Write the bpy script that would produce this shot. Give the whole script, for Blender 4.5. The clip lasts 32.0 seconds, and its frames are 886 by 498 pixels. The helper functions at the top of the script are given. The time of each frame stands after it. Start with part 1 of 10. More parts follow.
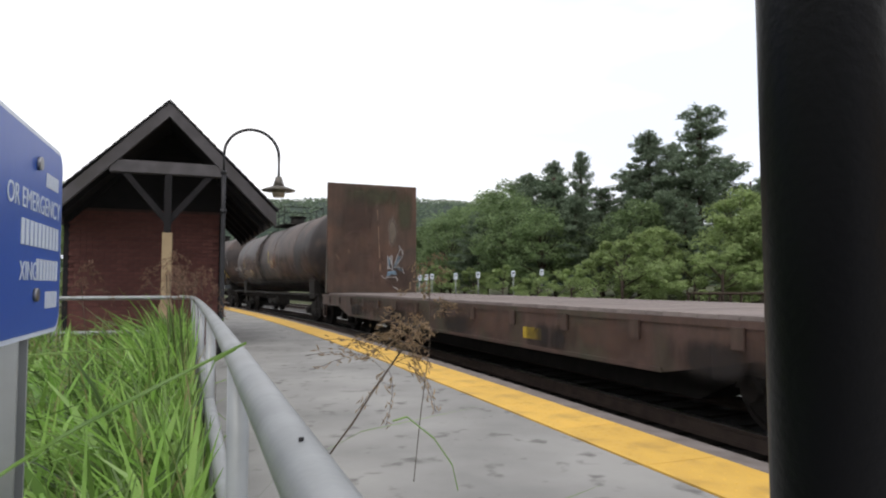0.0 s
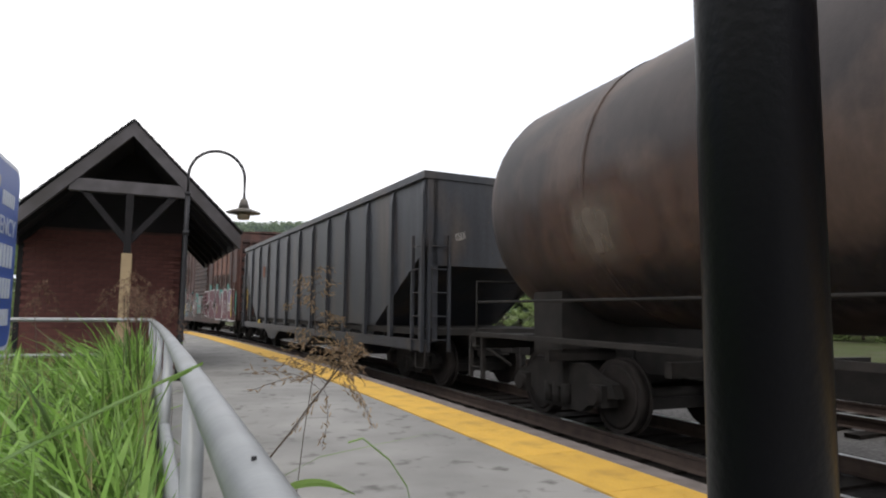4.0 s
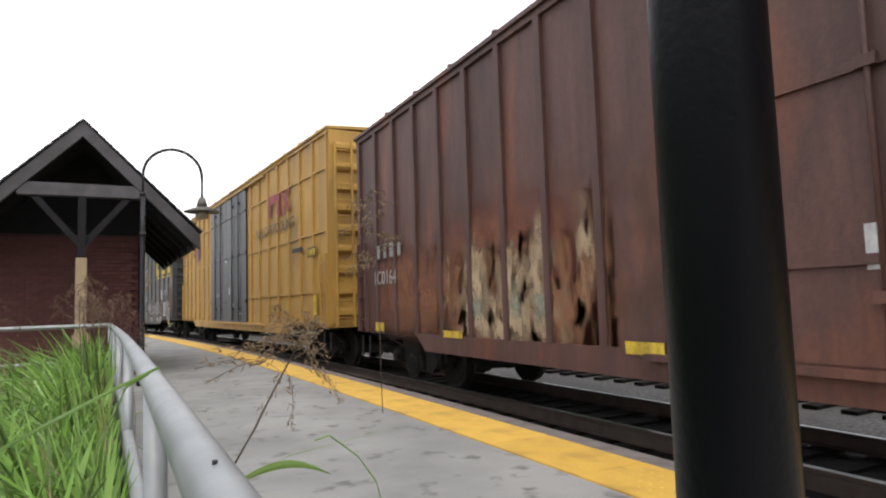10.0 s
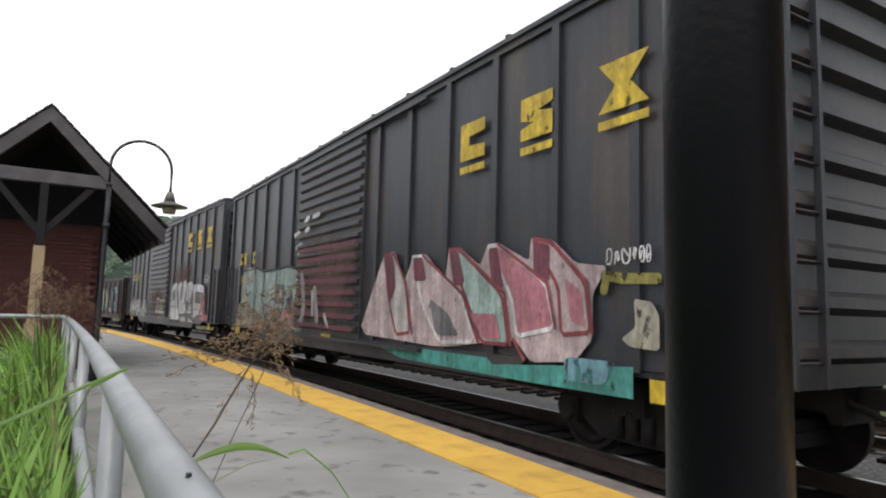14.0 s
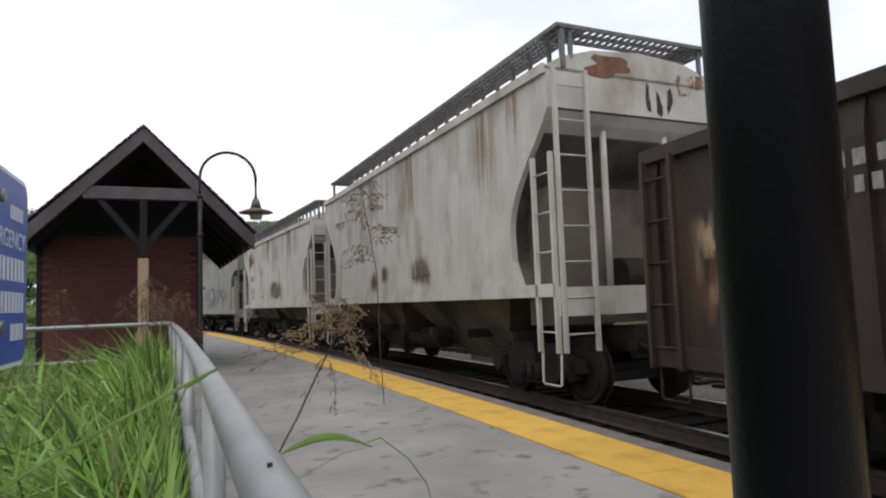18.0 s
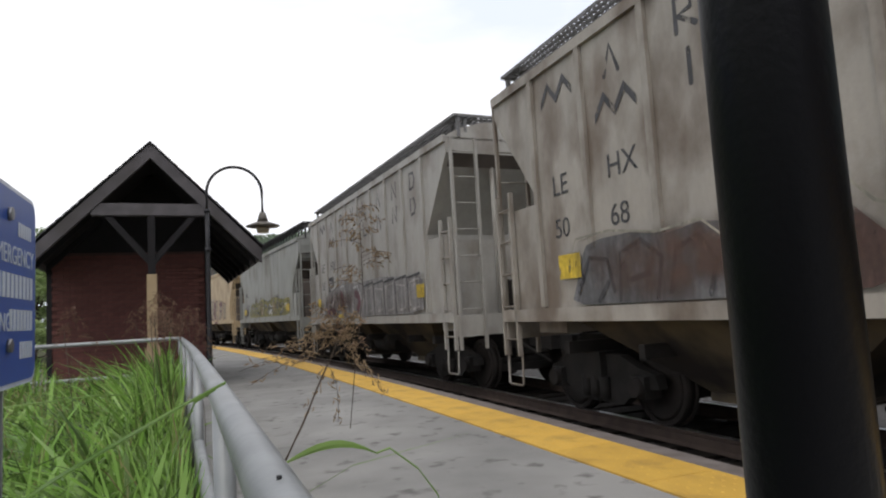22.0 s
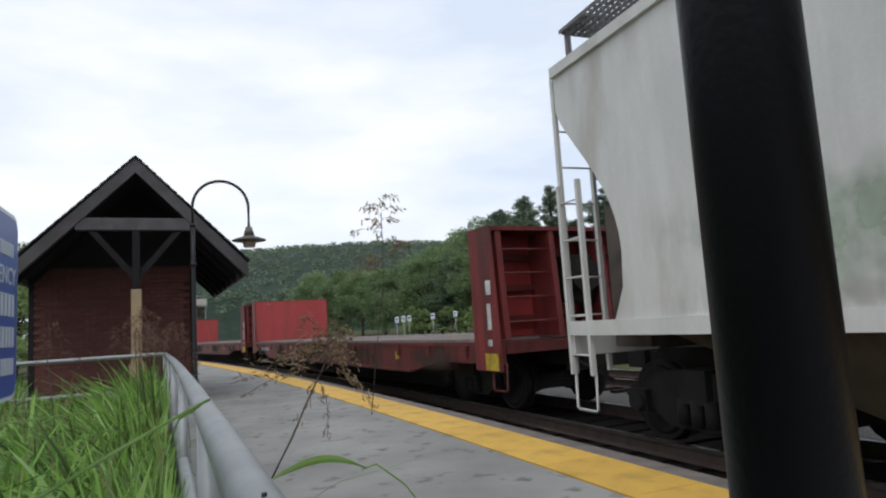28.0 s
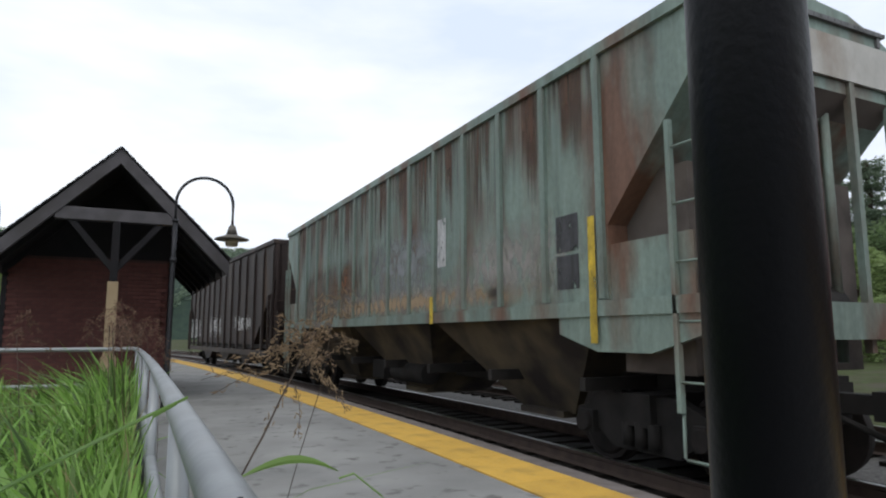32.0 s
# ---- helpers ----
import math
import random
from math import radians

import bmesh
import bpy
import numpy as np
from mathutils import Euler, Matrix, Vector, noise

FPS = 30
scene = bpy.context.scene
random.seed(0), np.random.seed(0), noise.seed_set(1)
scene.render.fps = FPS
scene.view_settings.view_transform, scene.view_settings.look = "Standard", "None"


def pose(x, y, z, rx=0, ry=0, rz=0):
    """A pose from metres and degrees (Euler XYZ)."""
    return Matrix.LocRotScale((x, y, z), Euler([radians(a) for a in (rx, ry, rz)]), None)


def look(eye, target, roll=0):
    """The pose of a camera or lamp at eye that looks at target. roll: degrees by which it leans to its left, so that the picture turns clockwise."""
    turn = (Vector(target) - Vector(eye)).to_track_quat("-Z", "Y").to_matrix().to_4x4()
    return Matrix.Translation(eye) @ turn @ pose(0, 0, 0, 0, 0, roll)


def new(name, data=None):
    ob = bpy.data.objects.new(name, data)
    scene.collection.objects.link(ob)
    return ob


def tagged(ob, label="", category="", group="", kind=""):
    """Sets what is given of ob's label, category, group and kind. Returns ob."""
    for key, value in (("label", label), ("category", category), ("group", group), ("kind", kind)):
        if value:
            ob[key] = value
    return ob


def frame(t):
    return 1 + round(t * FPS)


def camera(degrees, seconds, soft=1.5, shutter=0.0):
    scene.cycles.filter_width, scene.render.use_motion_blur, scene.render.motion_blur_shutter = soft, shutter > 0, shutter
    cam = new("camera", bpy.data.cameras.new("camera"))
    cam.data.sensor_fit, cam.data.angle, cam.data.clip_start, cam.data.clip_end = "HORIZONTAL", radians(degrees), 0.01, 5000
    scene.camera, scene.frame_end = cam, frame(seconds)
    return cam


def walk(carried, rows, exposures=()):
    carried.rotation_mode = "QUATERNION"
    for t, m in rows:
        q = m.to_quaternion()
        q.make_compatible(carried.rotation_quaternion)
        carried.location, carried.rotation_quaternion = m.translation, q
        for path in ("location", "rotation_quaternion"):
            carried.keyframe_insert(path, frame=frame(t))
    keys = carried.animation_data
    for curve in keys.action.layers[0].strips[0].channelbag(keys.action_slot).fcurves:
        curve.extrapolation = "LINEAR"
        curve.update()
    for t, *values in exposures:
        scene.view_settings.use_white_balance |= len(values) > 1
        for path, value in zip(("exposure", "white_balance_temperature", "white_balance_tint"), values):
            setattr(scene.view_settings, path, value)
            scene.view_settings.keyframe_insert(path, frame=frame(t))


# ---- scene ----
cam = camera(69.1, 32.0, soft=2.1)
walk(cam, [
    (0.0, pose(-0.0165, 0.0143, 1.2390, 93.13, 0.14, -19.70)),
    (0.5, pose(-0.0170, 0.0169, 1.2385, 93.22, 0.04, -19.94)),
    (1.0, pose(-0.0210, 0.0202, 1.2377, 93.23, -0.31, -20.31)),
    (1.5, pose(-0.0193, 0.0041, 1.2247, 93.60, -1.41, -20.81)),
    (2.0, pose(-0.0210, 0.0003, 1.2265, 94.62, -1.95, -22.47)),
    (2.5, pose(-0.0121, 0.0077, 1.2357, 95.00, -1.38, -23.16)),
    (3.0, pose(-0.0096, 0.0006, 1.2332, 95.19, -0.67, -23.17)),
    (3.5, pose(-0.0129, -0.0073, 1.2336, 95.43, -0.64, -22.80)),
    (5.5, pose(-0.0080, -0.0094, 1.2344, 95.41, -0.17, -22.40)),
    (6.0, pose(-0.0040, -0.0024, 1.2328, 94.84, 0.72, -22.58)),
    (6.5, pose(-0.0046, -0.0026, 1.2339, 94.24, 1.49, -22.78)),
    (7.0, pose(-0.0060, -0.0016, 1.2326, 94.10, 1.19, -23.18)),
    (7.5, pose(-0.0080, -0.0023, 1.2331, 94.08, 1.04, -23.76)),
    (8.0, pose(-0.0061, 0.0002, 1.2324, 94.16, 1.08, -24.31)),
    (8.5, pose(-0.0041, 0.0005, 1.2305, 94.32, 1.70, -24.56)),
    (9.0, pose(-0.0051, -0.0012, 1.2335, 94.33, 1.66, -24.88)),
    (9.5, pose(-0.0052, 0.0005, 1.2334, 94.50, 1.58, -25.39)),
    (10.0, pose(-0.0031, 0.0018, 1.2325, 94.68, 1.84, -25.68)),
    (10.5, pose(-0.0038, 0.0003, 1.2313, 94.97, 1.92, -25.71)),
    (11.0, pose(-0.0079, -0.0067, 1.2318, 95.39, 1.58, -25.65)),
    (11.5, pose(-0.0097, -0.0095, 1.2320, 95.68, 1.54, -25.38)),
    (12.0, pose(-0.0071, -0.0078, 1.2349, 95.78, 1.64, -25.21)),
    (12.5, pose(-0.0075, 0.0073, 1.2426, 96.00, 1.18, -25.38)),
    (13.0, pose(-0.0024, -0.0008, 1.2424, 96.11, 1.77, -23.47)),
    (13.5, pose(-0.0158, -0.0201, 1.2477, 95.89, 1.34, -23.69)),
    (14.0, pose(-0.0226, 0.0342, 1.2380, 95.73, -1.53, -28.82)),
    (14.5, pose(-0.0041, 0.0613, 1.2322, 94.90, -2.01, -28.73)),
    (15.0, pose(0.0036, 0.0076, 1.2412, 93.43, 0.65, -22.99)),
    (15.5, pose(0.0007, 0.0015, 1.2422, 93.41, 1.16, -21.30)),
    (17.5, pose(-0.0024, 0.0037, 1.2411, 94.36, 2.05, -21.20)),
    (18.0, pose(-0.0024, -0.0000, 1.2413, 94.60, 2.02, -21.29)),
    (18.5, pose(-0.0028, -0.0000, 1.2403, 94.84, 2.18, -21.26)),
    (19.0, pose(-0.0028, -0.0004, 1.2413, 94.92, 2.20, -21.19)),
    (19.5, pose(-0.0005, -0.0021, 1.2406, 95.04, 2.75, -21.06)),
    (20.0, pose(0.0007, -0.0055, 1.2408, 95.15, 3.26, -20.94)),
    (20.5, pose(-0.0021, -0.0068, 1.2408, 95.43, 2.97, -20.82)),
    (21.0, pose(0.0004, -0.0040, 1.2418, 95.33, 3.13, -20.70)),
    (21.5, pose(-0.0014, -0.0036, 1.2418, 95.42, 3.13, -20.62)),
    (22.0, pose(-0.0001, -0.0002, 1.2401, 95.46, 3.25, -20.56)),
    (22.5, pose(-0.0021, -0.0028, 1.2407, 95.42, 2.83, -20.74)),
    (23.0, pose(-0.0011, -0.0038, 1.2411, 95.42, 2.66, -20.91)),
    (23.5, pose(-0.0022, -0.0028, 1.2406, 95.53, 2.60, -21.02)),
    (24.0, pose(-0.0017, -0.0013, 1.2401, 95.58, 2.93, -21.06)),
    (24.5, pose(-0.0036, -0.0015, 1.2403, 95.83, 2.45, -21.21)),
    (25.0, pose(-0.0034, -0.0005, 1.2412, 95.97, 2.13, -21.32)),
    (25.5, pose(-0.0014, -0.0019, 1.2406, 96.11, 2.51, -21.38)),
    (26.0, pose(-0.0011, -0.0065, 1.2401, 96.33, 2.80, -21.39)),
    (26.5, pose(0.0001, -0.0030, 1.2404, 96.46, 3.25, -21.40)),
    (28.5, pose(0.0006, -0.0042, 1.2409, 96.66, 3.54, -21.68)),
    (29.0, pose(0.0010, -0.0001, 1.2395, 96.75, 3.32, -21.75)),
    (29.5, pose(-0.0016, -0.0019, 1.2396, 96.73, 3.01, -21.80)),
    (30.0, pose(-0.0034, -0.0014, 1.2408, 96.85, 2.27, -22.01)),
    (30.5, pose(-0.0039, -0.0005, 1.2403, 96.89, 1.92, -22.17)),
    (31.0, pose(-0.0091, 0.0004, 1.2412, 97.15, 0.75, -22.67)),
    (31.5, pose(-0.0089, -0.0010, 1.2405, 97.44, 0.31, -23.13)),
    (32.0, pose(-0.0095, 0.0081, 1.2402, 97.64, 0.11, -23.61)),
], exposures=[(0.0, 0.26, 6900, 12), (3.5, 0.36, 6900, 12), (6.0, 0.42, 6900, 12), (7.0, 0.66, 6900, 12), (8.0, 0.72, 6900, 12), (9.0, 0.60, 6900, 12), (10.0, 0.70, 6900, 12), (11.0, 0.42, 6900, 12), (13.0, 0.38, 6900, 12), (14.0, 0.55, 6900, 12), (15.0, 0.70, 6900, 12), (17.5, 0.12, 6850, 12), (26.5, 0.14, 6850, 12), (28.5, -0.15, 6420, 8), (31.2, -0.15, 6420, 8), (32.0, -0.02, 6450, 9)])

random.seed(7)

# ---- sky and sun: a bright overcast day ----
world = bpy.data.worlds.new("overcast_sky")
scene.world = world
world.use_nodes = True
wn, wl = world.node_tree.nodes, world.node_tree.links
wn.clear()
w_out, w_bg, w_mix = wn.new("ShaderNodeOutputWorld"), wn.new("ShaderNodeBackground"), wn.new("ShaderNodeMixRGB")
w_sky, w_noise, w_ramp = wn.new("ShaderNodeTexSky"), wn.new("ShaderNodeTexNoise"), wn.new("ShaderNodeValToRGB")
w_co, w_map, w_gain = wn.new("ShaderNodeTexCoord"), wn.new("ShaderNodeMapping"), wn.new("ShaderNodeMixRGB")
w_sky.sky_type, w_sky.sun_disc = "NISHITA", False
w_sky.sun_elevation, w_sky.sun_rotation = radians(50), radians(150)
w_map.inputs["Scale"].default_value = (1.0, 1.0, 3.2)
w_noise.inputs["Scale"].default_value, w_noise.inputs["Detail"].default_value = 2.2, 5.0
w_ramp.color_ramp.elements[0].position, w_ramp.color_ramp.elements[0].color = 0.36, (8.6, 9.6, 11.4, 1)
w_ramp.color_ramp.elements[1].position, w_ramp.color_ramp.elements[1].color = 0.60, (12.0, 12.2, 12.6, 1)
w_mix.inputs["Fac"].default_value = 0.88
w_bg.inputs["Strength"].default_value = 0.1
wl.new(w_co.outputs["Generated"], w_map.inputs["Vector"])
wl.new(w_map.outputs["Vector"], w_noise.inputs["Vector"])
wl.new(w_noise.outputs["Fac"], w_ramp.inputs["Fac"])
wl.new(w_sky.outputs["Color"], w_mix.inputs["Color1"])
wl.new(w_ramp.outputs["Color"], w_mix.inputs["Color2"])
wl.new(w_mix.outputs["Color"], w_bg.inputs["Color"])
wl.new(w_bg.outputs["Background"], w_out.inputs["Surface"])
sun = new("sun", bpy.data.lights.new("sun", "SUN"))
sun.data.energy, sun.data.angle, sun.data.color = 0.8, radians(25), (1.0, 0.97, 0.92)
sun.matrix_world = look((-20, -35, 50), (0, 0, 0))


# ---- mesh helpers ----
def bx(bm, x0, x1, y0, y1, z0, z1):
    v = [bm.verts.new((x, y, z)) for z in (z0, z1) for y in (y0, y1) for x in (x0, x1)]
    for f in ((0, 2, 3, 1), (4, 5, 7, 6), (0, 1, 5, 4), (2, 6, 7, 3), (0, 4, 6, 2), (1, 3, 7, 5)):
        bm.faces.new([v[i] for i in f])


def tube(bm, a, b, r, n=8, r2=None, caps=True):
    a, b = Vector(a), Vector(b)
    q = (b - a).to_track_quat("Z", "Y")
    r2 = r if r2 is None else r2
    rings = []
    for c, rad in ((a, r), (b, r2)):
        rings.append([bm.verts.new(c + q @ Vector((rad * math.cos(2 * math.pi * i / n), rad * math.sin(2 * math.pi * i / n), 0))) for i in range(n)])
    for i in range(n):
        f = bm.faces.new((rings[0][i], rings[0][(i + 1) % n], rings[1][(i + 1) % n], rings[1][i]))
        f.smooth = True
    if caps:
        bm.faces.new(rings[0][::-1])
        bm.faces.new(rings[1])


def pipe(bm, pts, r, n=10, caps=True):
    pts = [Vector(p) for p in pts]
    rings = []
    for i, p in enumerate(pts):
        d = (pts[min(i + 1, len(pts) - 1)] - pts[max(i - 1, 0)]).normalized()
        q = d.to_track_quat("Z", "Y" if abs(d.y) < 0.9 else "X")
        rings.append([bm.verts.new(p + q @ Vector((r * math.cos(2 * math.pi * k / n), r * math.sin(2 * math.pi * k / n), 0))) for k in range(n)])
    for a, b in zip(rings, rings[1:]):
        for k in range(n):
            bm.faces.new((a[k], a[(k + 1) % n], b[(k + 1) % n], b[k])).smooth = True
    if caps:
        bm.faces.new(rings[0][::-1])
        bm.faces.new(rings[-1])


def prism(bm, poly, axis, a, b):
    """Extrude a polygon: axis x takes (y, z) points, y takes (x, z), z takes (x, y)."""
    def at(p, c):
        return {"x": (c, p[0], p[1]), "y": (p[0], c, p[1]), "z": (p[0], p[1], c)}[axis]
    lo, hi = [bm.verts.new(at(p, a)) for p in poly], [bm.verts.new(at(p, b)) for p in poly]
    n = len(poly)
    bm.faces.new(lo)
    bm.faces.new(hi[::-1])
    for i in range(n):
        bm.faces.new((lo[i], hi[i], hi[(i + 1) % n], lo[(i + 1) % n]))


def as_mesh(name, bm, material, bevel=0.0):
    if bevel:
        bmesh.ops.bevel(bm, geom=list(bm.edges), offset=bevel, segments=1, affect="EDGES")
    bmesh.ops.recalc_face_normals(bm, faces=list(bm.faces))
    me = bpy.data.meshes.new(name)
    bm.to_mesh(me)
    bm.free()
    me.materials.append(material)
    return me


def part(name, bm, material, parent, label="", bevel=0.0):
    me = bm if isinstance(bm, bpy.types.Mesh) else as_mesh(name, bm, material, bevel)
    ob = new(name, me)
    if parent is not None:
        ob.parent = parent
    if label:
        ob["label"] = label
    return ob


def thing(name, label, category, group="", at=None):
    ob = new(name)
    ob.empty_display_size = 0.2
    if at is not None:
        ob.matrix_basis = at
    return tagged(ob, label, category, group)


def solid(name, bm, material, label, category="", kind="", group="", bevel=0.0):
    return tagged(part(name, bm, material, None, "", bevel), label, category, group, kind)


# ---- materials ----
def mat(name, a, b=None, rough=0.75, metal=0.0, scale=6.0, stain=None, stain_scale=1.2, stain_amount=0.5, bump=0.2, fine=45.0, streak=1.0, vary=0.0, edge=0.12, panel=0.0, grime=0.0, wear=0.0):
    m = bpy.data.materials.new(name)
    m.use_nodes = True
    n, l = m.node_tree.nodes, m.node_tree.links
    p = n["Principled BSDF"]
    p.inputs["Roughness"].default_value, p.inputs["Metallic"].default_value = rough, metal
    p.inputs["Specular IOR Level"].default_value = 0.35
    b = b or tuple(c * 0.72 for c in a)
    co, mp = n.new("ShaderNodeTexCoord"), n.new("ShaderNodeMapping")
    mp.inputs["Scale"].default_value = (1, 1, streak)
    l.new(co.outputs["Object"], mp.inputs["Vector"])
    def noise_node(s, d):
        t = n.new("ShaderNodeTexNoise")
        t.inputs["Scale"].default_value, t.inputs["Detail"].default_value = s, d
        return t
    big, small_ = noise_node(scale, 6), noise_node(fine, 3)
    l.new(mp.outputs["Vector"], big.inputs["Vector"])
    l.new(co.outputs["Object"], small_.inputs["Vector"])
    mix = n.new("ShaderNodeMixRGB")
    mix.inputs["Color1"].default_value, mix.inputs["Color2"].default_value = (*a, 1), (*b, 1)
    r = n.new("ShaderNodeValToRGB")
    r.color_ramp.elements[0].position, r.color_ramp.elements[1].position = 0.35, 0.65
    l.new(big.outputs["Fac"], r.inputs["Fac"])
    l.new(r.outputs["Color"], mix.inputs["Fac"])
    col = mix.outputs["Color"]
    if stain:
        st, sr, sm = noise_node(stain_scale, 8), n.new("ShaderNodeValToRGB"), n.new("ShaderNodeMixRGB")
        l.new(mp.outputs["Vector"], st.inputs["Vector"])
        c = 0.62 - 0.24 * stain_amount
        sr.color_ramp.elements[0].position, sr.color_ramp.elements[1].position = c - edge * 0.5, c + edge
        l.new(st.outputs["Fac"], sr.inputs["Fac"])
        l.new(sr.outputs["Color"], sm.inputs["Fac"])
        l.new(col, sm.inputs["Color1"])
        sm.inputs["Color2"].default_value = (*stain, 1)
        col = sm.outputs["Color"]
    if vary:
        info, hv, mm = n.new("ShaderNodeObjectInfo"), n.new("ShaderNodeHueSaturation"), n.new("ShaderNodeMapRange")
        mm.inputs["To Min"].default_value, mm.inputs["To Max"].default_value = 1 - vary, 1 + vary
        l.new(info.outputs["Random"], mm.inputs["Value"])
        l.new(mm.outputs["Result"], hv.inputs["Value"])
        l.new(col, hv.inputs["Color"])
        col = hv.outputs["Color"]
    def toned(col, fac, lo, hi):
        hv, mm = n.new("ShaderNodeHueSaturation"), n.new("ShaderNodeMapRange")
        mm.inputs["To Min"].default_value, mm.inputs["To Max"].default_value = lo, hi
        l.new(fac, mm.inputs["Value"])
        l.new(mm.outputs["Result"], hv.inputs["Value"])
        l.new(col, hv.inputs["Color"])
        return hv.outputs["Color"]
    def streaks(s, zs, lo, hi):
        mq, t, q = n.new("ShaderNodeMapping"), noise_node(s, 5), n.new("ShaderNodeMapRange")
        mq.inputs["Scale"].default_value = (1, 1, zs)
        l.new(co.outputs["Object"], mq.inputs["Vector"])
        l.new(mq.outputs["Vector"], t.inputs["Vector"])
        q.inputs["From Min"].default_value, q.inputs["From Max"].default_value = lo, hi
        l.new(t.outputs["Fac"], q.inputs["Value"])
        return q.outputs["Result"]
    if panel:
        # every sheet between two posts has weathered a little differently
        sx, mu, fl, wn_ = n.new("ShaderNodeSeparateXYZ"), n.new("ShaderNodeMath"), n.new("ShaderNodeMath"), n.new("ShaderNodeTexWhiteNoise")
        mu.operation, fl.operation, wn_.noise_dimensions = "MULTIPLY", "FLOOR", "1D"
        mu.inputs[1].default_value = 0.87
        l.new(co.outputs["Object"], sx.inputs["Vector"])
        l.new(sx.outputs["Y"], mu.inputs[0])
        l.new(mu.outputs[0], fl.inputs[0])
        l.new(fl.outputs[0], wn_.inputs["W"])
        col = toned(col, wn_.outputs["Value"], 1 - panel, 1 + panel)
    if grime:
        col = toned(col, streaks(7.0, 0.10, 0.35, 0.65), 1 - grime, 1 + grime * 0.6)
        col = toned(col, streaks(22.0, 0.6, 0.3, 0.7), 1 - grime * 0.7, 1 + grime * 0.7)
    l.new(col, p.inputs["Base Color"])
    if wear:
        # paint that has flaked away in spots
        tr, mx, out = n.new("ShaderNodeBsdfTransparent"), n.new("ShaderNodeMixShader"), n["Material Output"]
        l.new(streaks(9.0, 0.55, wear - 0.05, wear + 0.06), mx.inputs["Fac"])
        l.new(tr.outputs["BSDF"], mx.inputs[1])
        l.new(p.outputs["BSDF"], mx.inputs[2])
        l.new(mx.outputs["Shader"], out.inputs["Surface"])
    if bump:
        bp = n.new("ShaderNodeBump")
        bp.inputs["Strength"].default_value, bp.inputs["Distance"].default_value = bump, 0.01
        l.new(small_.outputs["Fac"], bp.inputs["Height"])
        l.new(bp.outputs["Normal"], p.inputs["Normal"])
    return m


def leaf_mat(name, a, b, rough=0.6, trans=0.25, lo=0.7, hi=1.3):
    m = mat(name, a, b, rough, scale=1.5, bump=0, vary=0.12)
    n, l = m.node_tree.nodes, m.node_tree.links
    p = n["Principled BSDF"]
    geo, hv, mr = n.new("ShaderNodeNewGeometry"), n.new("ShaderNodeHueSaturation"), n.new("ShaderNodeMapRange")
    mr.inputs["To Min"].default_value, mr.inputs["To Max"].default_value = lo, hi
    src = p.inputs["Base Color"].links[0].from_socket
    l.new(geo.outputs["Random Per Island"], mr.inputs["Value"])
    l.new(mr.outputs["Result"], hv.inputs["Value"])
    l.new(src, hv.inputs["Color"])
    l.new(hv.outputs["Color"], p.inputs["Base Color"])
    tr, mx, out = n.new("ShaderNodeBsdfTranslucent"), n.new("ShaderNodeMixShader"), n["Material Output"]
    mx.inputs["Fac"].default_value = trans
    l.new(hv.outputs["Color"], tr.inputs["Color"])
    l.new(p.outputs["BSDF"], mx.inputs[1])
    l.new(tr.outputs["BSDF"], mx.inputs[2])
    l.new(mx.outputs["Shader"], out.inputs["Surface"])
    return m


RUST = (0.10, 0.045, 0.028)
M_CONC = mat("platform_concrete", (0.29, 0.285, 0.272), (0.20, 0.198, 0.19), 0.9, scale=0.9, stain=(0.13, 0.125, 0.12), stain_scale=4.2, stain_amount=0.02, bump=0.35, fine=70, edge=0.07)
M_YEL = mat("tactile_yellow", (0.66, 0.40, 0.075), (0.56, 0.335, 0.065), 0.7, scale=3, stain=(0.42, 0.26, 0.06), stain_scale=2.6, stain_amount=0.1, bump=0.3, fine=60, vary=0.05)
M_EDGE = mat("edge_timber", (0.19, 0.165, 0.155), (0.13, 0.11, 0.10), 0.9, scale=5, bump=0.4)
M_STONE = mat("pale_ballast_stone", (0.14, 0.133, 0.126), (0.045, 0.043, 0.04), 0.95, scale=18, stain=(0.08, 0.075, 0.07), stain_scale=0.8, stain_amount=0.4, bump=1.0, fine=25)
# near ballast and ties carry the train's shade in their near-black colour
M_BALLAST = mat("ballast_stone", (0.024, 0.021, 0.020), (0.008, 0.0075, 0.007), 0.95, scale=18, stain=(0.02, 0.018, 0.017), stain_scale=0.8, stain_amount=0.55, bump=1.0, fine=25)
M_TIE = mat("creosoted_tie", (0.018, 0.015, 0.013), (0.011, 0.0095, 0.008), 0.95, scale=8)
M_RAILTOP = mat("polished_rail", (0.42, 0.42, 0.43), (0.3, 0.28, 0.27), 0.3, 0.9, scale=4, bump=0.05)
M_RAILSIDE = mat("rusty_rail", (0.07, 0.05, 0.04), (0.05, 0.035, 0.03), 0.85)
M_GALV = mat("galvanised_pipe", (0.33, 0.345, 0.355), (0.24, 0.255, 0.26), 0.5, 0.45, scale=5, stain=(0.27, 0.28, 0.28), stain_scale=3, stain_amount=0.3, bump=0.1)
M_POLE = mat("black_pole_paint", (0.0035, 0.0038, 0.006), (0.0028, 0.003, 0.0045), 0.4, 0.0, scale=3, bump=0.08, fine=90)
M_BRICK = mat("brick_red", (0.118, 0.047, 0.040), (0.092, 0.038, 0.034), 0.9, scale=9, bump=0.4, vary=0.12)
M_MORTAR = mat("mortar", (0.085, 0.048, 0.043), None, 0.95, scale=12)
